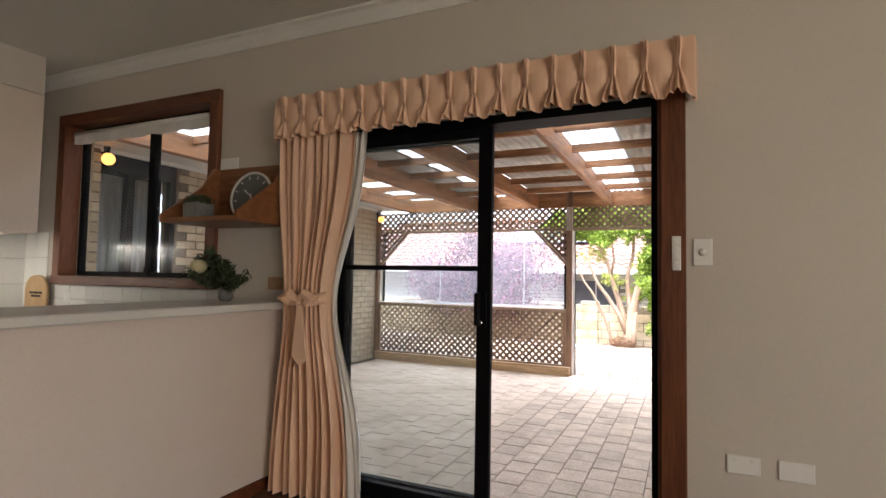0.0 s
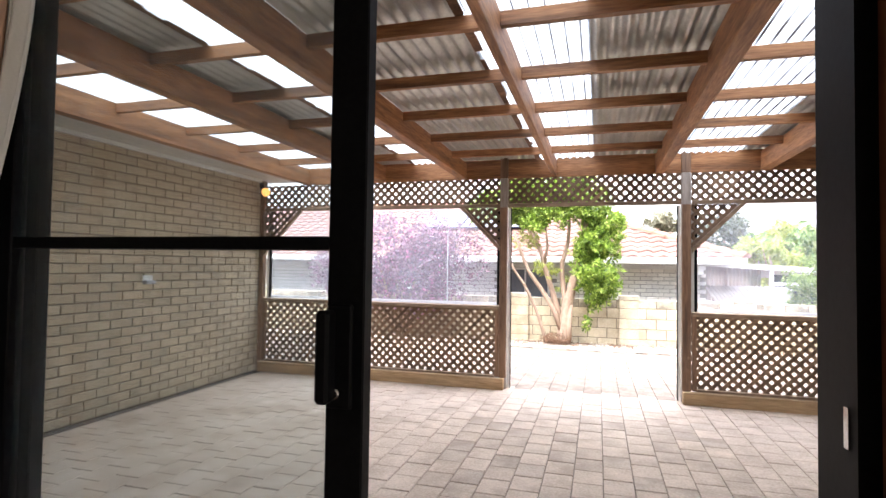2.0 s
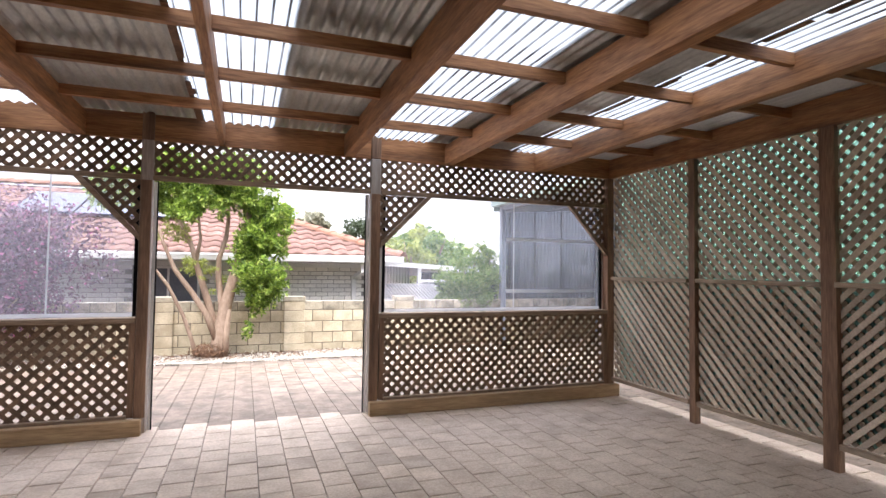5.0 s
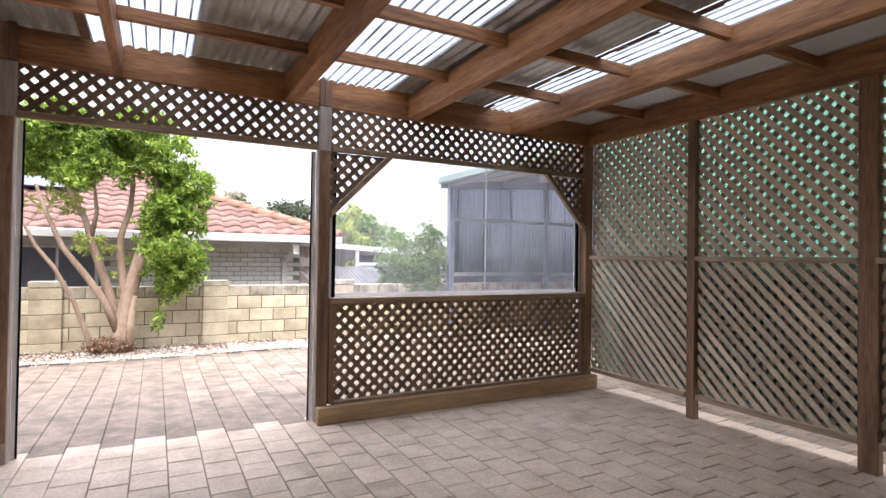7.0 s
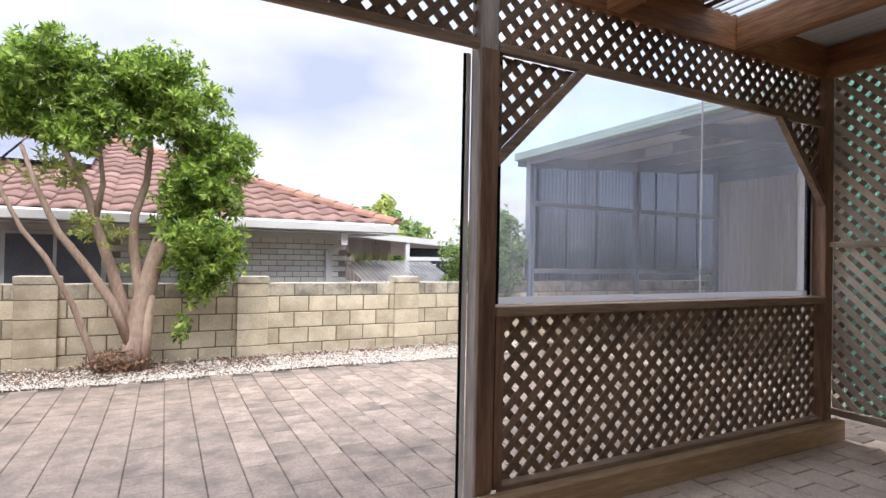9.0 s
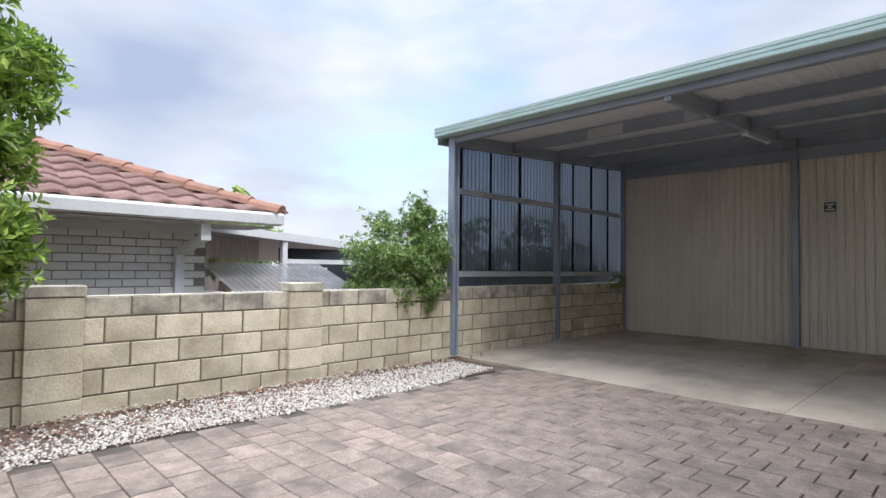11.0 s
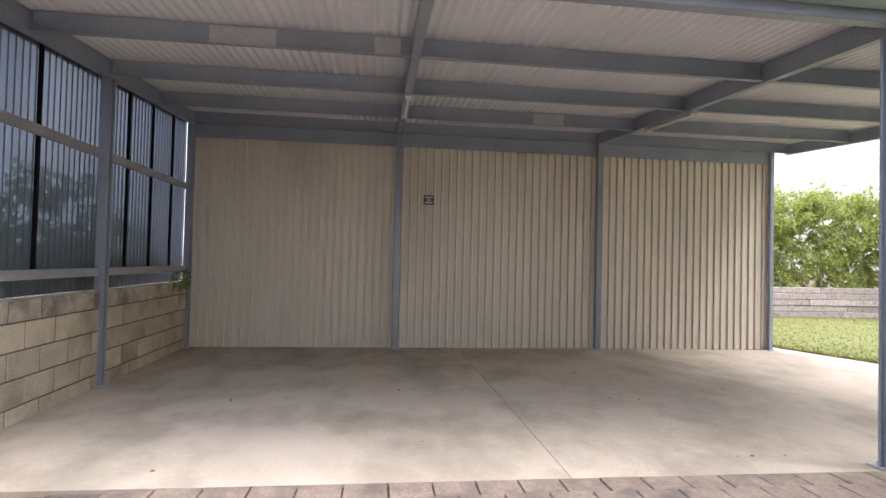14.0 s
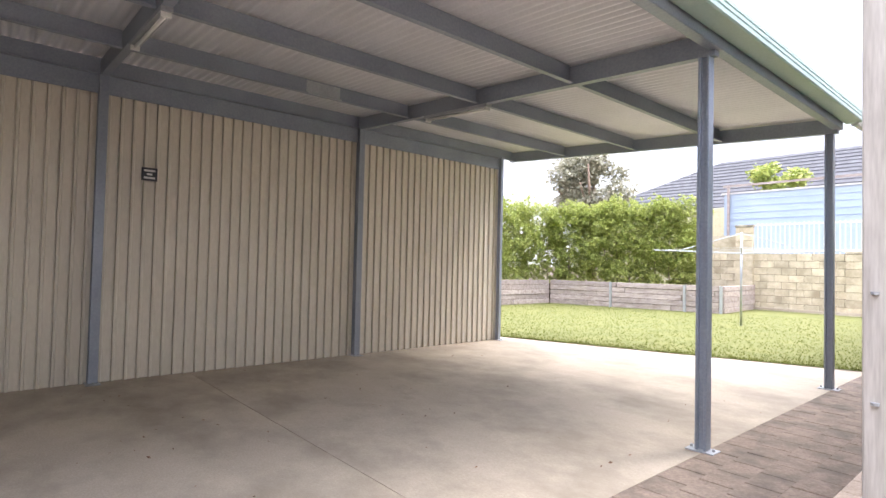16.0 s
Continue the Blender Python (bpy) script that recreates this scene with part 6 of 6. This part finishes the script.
shrub("wall_shrub", (5.6, 13.0, -1.1), scatter(5.5, 13.15, 1.15, 1.1, 0.25, 0.75, 40, 0.12, 0.24, 47) + scatter(7.3, 13.1, 1.2, 1.3, 0.25, 0.75, 40, 0.12, 0.24, 48) + scatter(8.3, 12.44, 0.80, 0.3, 0.05, 0.12, 6, 0.05, 0.1, 49) + scatter(6.4, 12.85, 0.95, 2.2, 0.12, 0.15, 40, 0.1, 0.18, 51), 12000, 0.07, M["leaf_bush"], "leafy shrub growing behind the smoked carport end", 50)


# ---- neighbouring house ----
NW, NF, NE = 14.05, 13.50, 1.62
house = thing("neighbour_house", (-5, 16, -1.1), "low pale brick house with a red tiled hip roof", "house")
part("wall", boxed(-12.0, 1.80, NW + 0.01, NW + 0.2, -1.1, 1.52), M["mortar_grey"], house, "pale grey brick wall")
part("wall", boxed(1.60, 1.80, NW + 0.2, 22.0, -1.1, 1.52), M["brick_white"], house)
part("eave_lining", boxed(-12.3, 2.36, NF + 0.02, NW + 0.2, 1.465, 1.475), M["soffit"], house)
part("frieze", boxed(-12.0, 1.78, NW - 0.02, NW + 0.008, 1.38, 1.463), M["fascia_white"], house, "white board under the eave")
bm = bmesh.new()
prism(bm, [(-12.4, NF, 1.485), (-12.4, NF - 0.09, 1.50), (-12.4, NF - 0.10, 1.60), (-12.4, NF - 0.085, 1.625), (-12.4, NF - 0.07, 1.61), (-12.4, NF, 1.60)], (14.82, 0, 0))
part("gutter", bm, M["fascia_white"], house, "white fascia gutter")
bm = bmesh.new()
box(bm, 1.56, 1.66, NF + 0.04, NF + 0.13, 1.29, 1.464)
prism(bm, [(1.575, NF + 0.05, 1.29), (1.645, NF + 0.05, 1.29), (1.57, NW - 0.09, 1.14), (1.47, NW - 0.09, 1.14)], (0, 0.07, 0.07))
box(bm, 1.455, 1.545, NW - 0.085, NW - 0.01, -1.0, 1.19)
part("downpipe", bm, M["fascia_white"], house, "square white downpipe")
# windows seen past the tree and through the clear blind
for xa, xb in ((-2.55, -1.45), (-6.3, -5.1)):
    w = part("window", boxed(xa, xb, NW - 0.03, NW + 0.009, 0.35, 1.375), M["white_paint"], house, "white framed window")
    part("pane", boxed(xa + 0.05, (xa + xb) / 2 - 0.02, NW - 0.036, NW - 0.031, 0.4, 1.33), M["sky_toned_glass"], w)
    part("pane", boxed((xa + xb) / 2 + 0.02, xb - 0.05, NW - 0.036, NW - 0.031, 0.4, 1.33), M["sky_toned_glass"], w)

# hip roof of wavy tiles: front slope between two hips that meet the ridge
SL = math.tan(radians(21))
RIDGE_Y, HIPX = 17.6, 2.40
rise = (RIDGE_Y - NF) * SL
bm = bmesh.new()
bm.faces.new([bm.verts.new(p) for p in ((-12.4, NF - 0.02, NE - 0.006), (HIPX, NF - 0.02, NE - 0.006), (HIPX - 4.1, RIDGE_Y, NE - 0.006 + rise), (-12.4, RIDGE_Y, NE - 0.006 + rise))])
bm.faces.new([bm.verts.new(p) for p in ((HIPX, NF - 0.02, NE + 0.045), (HIPX, 22, NE + 0.045), (HIPX - 4.1, 21, NE + 0.045 + rise), (HIPX - 4.1, RIDGE_Y, NE + 0.045 + rise))])
roof = part("roof", bm, M["tile_red"], house, "terracotta red concrete tile roof")
gauge, tw_ = 0.32, 0.30
prof = [(0, 0.0), (0.10, 0.004), (0.30, 0.012), (0.48, 0.030), (0.62, 0.040), (0.76, 0.037), (0.9, 0.024), (1.0, 0.016)]
vs, k = [], len(prof)
for d, lift in ((0.0, 0.03), (gauge + 0.03, 0.0)):
    vs += [(u * tw_, d, d * SL + lift + h) for u, h in prof]
vs += [(u * tw_, 0.0, lift_ + h) for (u, h), lift_ in zip(prof, [0.005] * k)]
tile_me = bpy.data.meshes.new("tile")
tile_me.from_pydata(vs, [], [(i, i + 1, k + i + 1, k + i) for i in range(k - 1)] + [(2 * k + i, 2 * k + i + 1, i + 1, i) for i in range(k - 1)])
tile_me.materials.append(M["tile_red"])
tile_me.polygons.foreach_set("use_smooth", [i < k - 1 for i in range(len(tile_me.polygons))])
near, far = [], []
for r in range(13):
    y = NF - 0.04 + r * gauge * math.cos(radians(21))
    lim = HIPX - (y - NF) - 0.16
    x = -12.2
    while x + tw_ < lim + 0.26:
        (near if x > -4.2 else far).append((x, y, NE + (y - NF) * SL))
        x += tw_
rng = random.Random(61)
for p in near[:295]:
    piece("tile", tile_me, (p[0], p[1], p[2] + rng.uniform(-0.004, 0.004)), roof)
far += near[295:]
joined("far_tiles", tile_me, far, roof)
ridge_me = bpy.data.meshes.new("ridge_tile")
rv = [(0.15 * math.cos(a), d, 0.10 * math.sin(a) + (0.02 if d == 0 else 0)) for d in (0, 0.40) for a in np.linspace(0, math.pi, 7)]
ridge_me.from_pydata(rv, [], [(i, i + 1, 8 + i, 7 + i) for i in range(6)] + [tuple(range(6, -1, -1))])
ridge_me.materials.append(M["ridge_red"])
hip_d = Vector((-4.1, RIDGE_Y - NF, rise)).normalized()
turn = hip_d.to_track_quat("Y", "Z").to_euler()
for i in range(16):
    p = Vector((HIPX + 0.02, NF - 0.02, NE - 0.012)) + hip_d * (0.37 * i)
    o = piece("ridge_tile", ridge_me, p, roof)
    o.rotation_euler = turn
for i in range(22):
    o = piece("ridge_tile", ridge_me, (HIPX - 4.0 - 0.37 * i, RIDGE_Y, NE + 0.04 + rise), roof, rz=radians(90))
for i in range(3):
    x, y = -4.9 + 1.06 * i, 15.2
    bm = bmesh.new()
    box(bm, 0, 1.02, 0, 1.55, 0, 0.035, 0.004)
    bm.transform(Matrix.Translation((x, y, NE + (y - NF) * SL + 0.11)) @ Matrix.Rotation(radians(21), 4, "X"))
    part("solar_panel", bm, M["solar"], house, "dark blue solar panel")

# lean-to, awning and further roofs
lean = thing("lean_to", (4, 16, -1.1), "low white-edged lean-to roof beside the neighbouring house", "shed")
bm = bmesh.new()
prism(bm, [(1.85, 14.6, 1.47), (6.4, 15.8, 1.23), (6.4, 15.8, 1.35), (1.85, 14.6, 1.58)], (0, 0.05, 0))
part("fascia", bm, M["fascia_white"], lean)
bm = bmesh.new()
prism(bm, [(1.85, 14.66, 1.55), (6.4, 15.86, 1.31), (6.6, 20, 1.10), (1.85, 20, 1.25)], (0, 0, 0.03))
part("roof", bm, M["galv"], lean)
part("dark_screen", boxed(3.35, 5.5, 15.3, 15.34, -1.0, 1.30), M["cloth_and_unlit_room"], lean, "dark shade cloth wall")
part("post", boxed(3.24, 3.32, 15.0, 15.08, -1.1, 1.40), M["fascia_white"], lean)
n = int(1.45 / 0.076 * 6)
from_np("back_wall", [(1.85 + 1.45 * i / n, 15.9 + 0.012 * math.sin(2 * math.pi * i / 6), z) for z in (-1.0, 1.5) for i in range(n + 1)], [(i, i + 1, n + 2 + i, n + 1 + i) for i in range(n)], M["awning_sheet"], lean, smooth=True, label="pale corrugated plastic wall")
part("rail", boxed(3.3, 5.4, 15.02, 15.07, 1.06, 1.13), M["fascia_white"], lean)
awn = thing("awning", (2.6, 13.6, 0.75), "clear corrugated plastic awning over the fence", "awning")
n = int(1.55 / 0.076 * 6)
vs = []
for j, (y, z) in enumerate(((13.35, 0.74), (14.15, 1.06))):
    vs += [(1.86 + 1.55 * i / n - 0.1 * j, y, z + 0.010 * math.sin(2 * math.pi * i / 6)) for i in range(n + 1)]
from_np("sheet", vs, [(i, i + 1, n + 2 + i, n + 1 + i) for i in range(n)], M["awning_sheet"], awn, smooth=True)
for t in (0.1, 0.5, 0.9):
    part("batten", boxed(1.85, 3.4, 13.35 + 0.8 * t - 0.02, 13.35 + 0.8 * t + 0.02, 0.70 + 0.32 * t, 0.725 + 0.32 * t), M["fascia_white"], awn)
part("frame_rail", boxed(1.80, 1.85, 13.32, 14.2, 0.70, 0.74), M["fascia_white"], awn)
for x in (1.83, 3.38):
    part("leg", boxed(x - 0.02, x + 0.02, 13.36, 13.40, -1.1, 0.71), M["fascia_white"], awn)


def far_tree(at, height, width, label, seed, material="leaf_far", count=2600, size=0.42):
    t = thing("tree", at, label, "tree", "distant trees")
    bm = bmesh.new()
    rng = random.Random(seed)
    top = (at[0], at[1], at[2] + height * 0.72)
    limb(bm, [at, (at[0] + 0.2, at[1], at[2] + height * 0.4), top], width * 0.045, width * 0.015)
    for _ in range(6):
        limb(bm, [(at[0] + 0.1, at[1], at[2] + height * rng.uniform(0.35, 0.5)), (at[0] + rng.uniform(-0.3, 0.3) * width, at[1] + rng.uniform(-0.3, 0.3) * width, at[2] + height * rng.uniform(0.6, 0.85))], width * 0.02, width * 0.007, 6)
    part("trunk", bm, M["bark"], t, smooth=True)
    leaf_cloud("crown", scatter(at[0], at[1], at[2] + height * 0.68, width * 0.42, width * 0.35, height * 0.24, 26, width * 0.07, width * 0.14, seed), count, size, M[material], t, seed + 3, shell=0.3)


far_tree((9.5, 33, -1.5), 5.4, 6.4, "broad green tree beyond the neighbouring roofs", 71, "leaf_bush", 6000, 0.40)
far_tree((11.5, 60, -2), 9.5, 7.0, "tall dark tree far beyond the roofs", 72, "leaf_dark", 2500, 0.5)
far_tree((3.6, 40, -1.5), 7.2, 3.4, "sparse gum tree beyond the red roof", 73)
far_tree((19.6, -14.8, 0), 7.9, 6.0, "grey-green gum tree beyond the hedge", 74, count=9000, size=0.26)
far_tree((10.6, -14.4, 0.4), 5.6, 2.9, "yellow-green shrubby tree beyond the fence", 75, "leaf_hedge", 2600, 0.28)
far_tree((5.0, 21.5, -1.1), 4.3, 2.0, "yellow-green tree behind the lean-to roof", 76, "leaf_hedge", 2200, 0.22)

# ---- back yard ----
lawn = thing("lawn", (8, -1, -0.06), "mown green lawn behind the carport", "lawn", kind="structure")
bm = bmesh.new()
bm.faces.new([bm.verts.new(p) for p in ((3.0, -7.7, -0.045), (14.2, -7.7, -0.045), (14.2, 5.75, -0.045), (8.9, 4.09, -0.045), (4.22, 2.51, -0.045), (3.0, 2.1, -0.045))])
part("turf", bm, M["grass_ground"], lawn)
rng = np.random.default_rng(7)
n = 26000
gx = rng.uniform(3.5, 13.6, n)
edge = 2.50 + (gx - 4.23) * 0.342
gy = edge - 0.01 - 9.0 * rng.random(n) ** 2.2
ln = rng.uniform(0.012, 0.03, n)
a = rng.uniform(0, 6.28, n)
p0 = np.stack([gx, gy, np.full(n, -0.046)], -1)
sd = np.stack([np.cos(a), np.sin(a), 0 * a], -1) * 0.007
tip = p0 + np.stack([rng.normal(0, 0.012, n), rng.normal(0, 0.012, n), ln], -1)
from_np("grass_blades", np.stack([p0 - sd, p0 + sd, tip], 1).reshape(-1, 3), np.arange(3 * n).reshape(-1, 3), M["blade"], tagged(thing("grass", (8, 1, -0.05), "short grass blades on the lawn", "grass"), kind="stuff"))

sl = thing("sleeper_wall", (12, -3, -0.05), "weathered grey timber sleeper retaining wall", "retaining wall")


def sleepers(a, b, seed, rows=5, h=0.15):
    rng = random.Random(seed)
    d = Vector((b[0] - a[0], b[1] - a[1], 0))
    ln = d.length
    ang = math.atan2(d.y, d.x)
    for j in range(rows):
        s = -rng.uniform(0, 1.2)
        while s < ln:
            e = min(ln, s + 2.4)
            s0 = max(0, s)
            if e - s0 > 0.1:
                bm = boxed(0, e - s0 - 0.012, -0.05, 0.05, 0.004, h - 0.006, bevel=0.008)
                bm.transform(Matrix.Translation((a[0] + math.cos(ang) * s0, a[1] + math.sin(ang) * s0, -0.05 + j * h)) @ Matrix.Rotation(ang + rng.uniform(-0.004, 0.004), 4, "Z") @ Matrix.Translation((0, rng.uniform(-0.012, 0.012), 0)))
                part("sleeper", bm, M["sleeper"], sl)
            s = e


sleepers((13.65, 5.5), (13.55, -3.25), 1)
sleepers((13.5, -3.3), (8.78, -4.5), 2)
sleepers((8.72, -4.56), (8.95, -7.4), 3)
for x, y in ((11.6, -3.72), (9.6, -4.22), (8.72, -4.44)):
    part("steel_upright", boxed(x - 0.03, x + 0.03, y - 0.03, y + 0.03, -0.1, 0.70), M["galv"], sl)
tagged(new("raised_bed", finish(prism(bmesh.new(), [(13.7, 6, -0.05), (13.6, -3.3, -0.05), (8.85, -4.55, -0.05), (9.05, -7.5, -0.05), (17, -7.5, -0.05), (17, 6, -0.05)], (0, 0, 0.62)), "raised_bed", M["soil"])), "raised soil bed behind the sleepers", "garden bed", kind="structure")
hedge = thing("hedge", (13, -3.5, 0.57), "dense clipped green hedge above the sleeper wall", "hedge")
rng = random.Random(81)
blobs = []
for (ax, ay), (bx, by), k in (((14.5, 5.8), (14.4, -3.6), 420), ((14.4, -4.0), (9.7, -5.3), 320)):
    for i in range(k):
        t = (i + rng.random()) / k
        r = rng.uniform(0.16, 0.30)
        lift = ((i * 0.618) % 1.0) ** 0.85 * 2.62
        blobs.append(((ax + (bx - ax) * t + rng.uniform(-0.3, 0.3), ay + (by - ay) * t + rng.uniform(-0.3, 0.3), 0.5 + lift + 0.08 * math.sin(9 * t * k / 40)), (r * 1.2, r * 1.2, r)))
sprigs("foliage", blobs, 30000, 0.090, M["leaf_hedge"], hedge, 82, leaves=8, shell=0.5, loose=0.25, rise=0.5)
bm = bmesh.new()
for i in range(26):
    t = i / 25
    x, y = (14.5, 5.8 - 9.4 * t * 2) if t < 0.5 else (14.4 - 4.7 * (t - 0.5) * 2, -4.0 - 1.3 * (t - 0.5) * 2)
    tube(bm, [(x, y, 0.5), (x + 0.05, y, 1.2), (x, y + 0.05, 2.1)], [0.03, 0.02, 0.008], 5)
part("branchwork", bm, M["bark"], hedge)

lw = thing("limestone_wall", (7, -7.75, -0.05), "cream limestone block wall behind the lawn", "block wall", kind="structure")
part("joint_bed", boxed(2.0, 11.2, -7.92, -7.665, -0.05, 1.66), M["block_joint"], lw)
hb = 0.2125
big = pillow_mesh("block", 0.382, hb - 0.01, 0.02, M["block"], 0.006, "y")
for j in range(8):
    for i in range(23):
        x = 11.0 - 0.39 * i - (0.195 if j % 2 else 0)
        o = piece("block", big, (x, -7.655, -0.04 + hb * (j + 0.5)), lw, rz=math.pi)
for xp, hp in ((9.28, 2.5), (6.4, 1.66), (4.2, 1.66)):
    t = thing("wall_pier", (xp, -7.6, -0.05), "cream limestone pier with a flat cap", "pier", "limestone piers", "structure")
    zz, j = -0.05, 0
    while zz < hp - 0.1:
        part("block", boxed(xp - 0.25, xp + 0.25, -7.68, -7.54, zz + 0.004, min(hp, zz + hb) - 0.004, bevel=0.006), M["block"], t)
        zz += hb
    part("cap", boxed(xp - 0.27, xp + 0.27, -7.72, -7.52, hp, hp + 0.07, bevel=0.006), M["block_top"], t)
part("upper_wall", boxed(9.5, 11.2, -7.90, -7.67, 1.662, 2.25), M["block"], lw)
part("kerb", boxed(2.5, 8.9, -7.50, -7.30, -0.05, 0.03), M["concrete"], lw, "pale mowing strip")
fence = thing("picket_fence", (5, -8.1, 1.55), "white tubular fence on top of the limestone wall", "fence")
for i in range(56):
    part("picket", boxed(2.1 + 0.125 * i - 0.012, 2.1 + 0.125 * i + 0.012, -7.82, -7.79, 1.655, 2.62), M["white_paint"], fence)
for z in (1.76, 2.56):
    part("rail", boxed(2.0, 9.05, -7.79, -7.76, z - 0.02, z + 0.02), M["white_paint"], fence)
shed = thing("pool_shed", (5, -11, 0), "pale blue ribbed steel shed beyond the fence", "shed")
part("wall", boxed(-2.0, 11.6, -12.0, -11.9, 0.0, 4.15), M["shed_blue"], shed)
for j in range(5):
    part("rib", boxed(-2.0, 11.6, -11.9, -11.885, 2.9 + 0.25 * j, 2.93 + 0.25 * j), M["shed_blue"], shed)
part("top_edge", boxed(-2.1, 11.7, -12.05, -11.86, 4.15, 4.21), M["fascia_white"], shed)
for xx in (-1.8, 4.8, 11.4):
    part("frame_post", boxed(xx - 0.04, xx + 0.04, -11.82, -11.74, 0, 4.42), M["sleeper"], shed)
part("frame_top", boxed(-2.0, 11.6, -11.8, -11.75, 4.42, 4.5), M["sleeper"], shed)
dk = thing("far_house", (14, -24, 0), "distant house with a long dark tiled roof", "house")
part("wall", boxed(-7, 26, -25.5, -25.3, 0, 4.95), M["block"], dk)
bm = bmesh.new()
prism(bm, [(-8, -24.5, 5.0), (27.5, -24.5, 5.0), (19, -30, 8.9), (-8, -30, 8.9)], (0, 0, 0.06))
rf = part("roof", bm, M["roof_grey"], dk)
for j in range(14):
    t = j / 14
    part("tile_course", boxed(-8, 27.3 - 8.5 * t, -24.5 - 5.5 * t - 0.06, -24.5 - 5.5 * t, 5.07 + 3.9 * t, 5.12 + 3.9 * t), M["roof_grey"], rf)
part("cream_gable", boxed(11.8, 17.0, -13.2, -13.0, 0, 3.75), M["flower_cream"], dk, "cream garden wall")
part("gutter", boxed(-8, 27.5, -24.45, -24.3, 4.9, 5.04), M["fascia_white"], dk)

hoist = thing("clothesline", (7.24, -1.77, -0.05), "old steel rotary clothesline standing in the lawn", "clothesline")
bm = bmesh.new()
tube(bm, [(7.24, -1.77, -0.06), (7.24, -1.77, 1.95)], [0.024, 0.022], 10)
part("mast", bm, M["galv"], hoist, smooth=True)
arm = []
for k in range(4):
    a = radians(20 + 90 * k)
    tipp = (7.24 + 1.75 * math.cos(a), -1.77 + 1.75 * math.sin(a), 1.56)
    arm.append(tipp)
    bm = bmesh.new()
    tube(bm, [(7.24, -1.77, 1.50), tipp], [0.014, 0.012], 8)
    part("arm", bm, M["galv"], hoist)
    bm = bmesh.new()
    tube(bm, [(7.24, -1.77, 1.93), ((7.24 + tipp[0]) / 2 + 0.3 * math.cos(a), (-1.77 + tipp[1]) / 2 + 0.3 * math.sin(a), 1.57)], [0.010, 0.010], 6)
    part("stay", bm, M["galv"], hoist)
for s in (0.5, 0.75, 1.0):
    bm = bmesh.new()
    for k in range(4):
        p, q = arm[k], arm[(k + 1) % 4]
        f = lambda w: (7.24 + (w[0] - 7.24) * s, -1.77 + (w[1] + 1.77) * s, 1.50 + 0.06 * s)  # noqa: E731
        tube(bm, [f(p), f(q)], [0.003, 0.003], 4)
    part("line", bm, M["galv"], hoist)

# ---- brick pieces of the wing wall ----
brick_me = pillow_mesh("brick", 0.23, 0.076, 0.012, M["brick"], 0.004, "x")
rng = random.Random(91)
rest = []
count = 0
for j in range(29):
    z = 0.038 + 0.086 * j
    for i in range(17):
        y = 7.72 - 0.24 * i + (0.12 if j % 2 else 0)
        if y > 7.86 or y < 3.96:
            continue
        p = (BW + rng.uniform(-0.0015, 0.0015), y, z)
        if j < 25 and count < 298:
            count += 1
            piece("brick", brick_me, p, wing)
        else:
            rest.append(p)
joined("upper_bricks", brick_me, rest, wing)

# ---- brick pieces of the neighbouring house ----
nb_me = pillow_mesh("brick_pale", 0.228, 0.074, 0.012, M["brick_white"], 0.004, "y")
near, far = [], []
for j in range(14):
    z = 0.24 + 0.085 * j
    for i in range(58):
        x = 1.68 - 0.238 * i - (0.119 if j % 2 else 0)
        if any(xa - 0.1 < x < xb + 0.1 for xa, xb in ((-2.55, -1.45), (-6.3, -5.1))) and z > 0.3:
            continue
        (near if x > -2.8 else far).append((x, NW, z))
for p in near[:290]:
    piece("brick", nb_me, p, house.children[0])
joined("far_bricks", nb_me, far + near[290:], house.children[0])

# ---- pavers ----
paving = thing("paving", (0, 6.5, 0), "brown-grey concrete pavers in running bond", "paving", kind="structure")
bm = bmesh.new()
cols = np.linspace(2.7, 11.6, 16)
for ya, yb in zip(cols, cols[1:]):
    bm.faces.new([bm.verts.new((x, y, ground_z(0, y) - 0.012)) for x, y in ((-9.5, ya), (3.25, ya), (3.25, yb), (-9.5, yb))])
bm.faces.new([bm.verts.new(p) for p in ((3.25, 2.3, -0.07), (4.24, 2.3, -0.07), (4.24, 11.6, -0.07), (3.25, 11.6, -0.07))])
part("sand_bed", bm, M["sand"], paving)
PW, PL = 0.192, 0.232
pv_in = pillow_mesh("paver", PW - 0.004, PL - 0.009, 0.03, M["paver"], 0.004, "z")
pv_out = pillow_mesh("paver_weathered", PW - 0.004, PL - 0.009, 0.03, M["paver_old"], 0.004, "z")
rng = random.Random(101)
sets = {"near_in": [], "near_out": [], "far_in": [], "far_out": []}
for i in range(-24, 25):
    x = -0.45 + PW * i
    for j in range(40):
        y = 2.86 + PL * j + (PL / 2 if i % 2 else 0)
        if x < BW + 0.1 and y < 9.6:
            continue
        if y > 11.42 or x > 4.17 or (3.30 < x and y < 2.6):
            continue
        z = ground_z(x, y) + rng.uniform(-0.002, 0.002)
        outside = (x > 3.25 and not (x < 3.45 and y < 7.7)) or y > 7.86
        near = (-1.6 < x < 0.6 and 4.2 < y < 7.0) if not outside else (-0.4 < x < 2.2 and 9.0 < y < 11.2)
        sets[("near_" if near else "far_") + ("out" if outside else "in")].append((x, y, z))
for key, me in (("near_in", pv_in), ("near_out", pv_out)):
    for p in sets[key][:149]:
        piece("paver", me, p, paving, rz=rng.uniform(-0.006, 0.006), rx=rng.uniform(-0.006, 0.006))
joined("pavers", pv_in, sets["far_in"] + sets["near_in"][149:], paving)
joined("weathered_pavers", pv_out, sets["far_out"] + sets["near_out"][149:], paving)
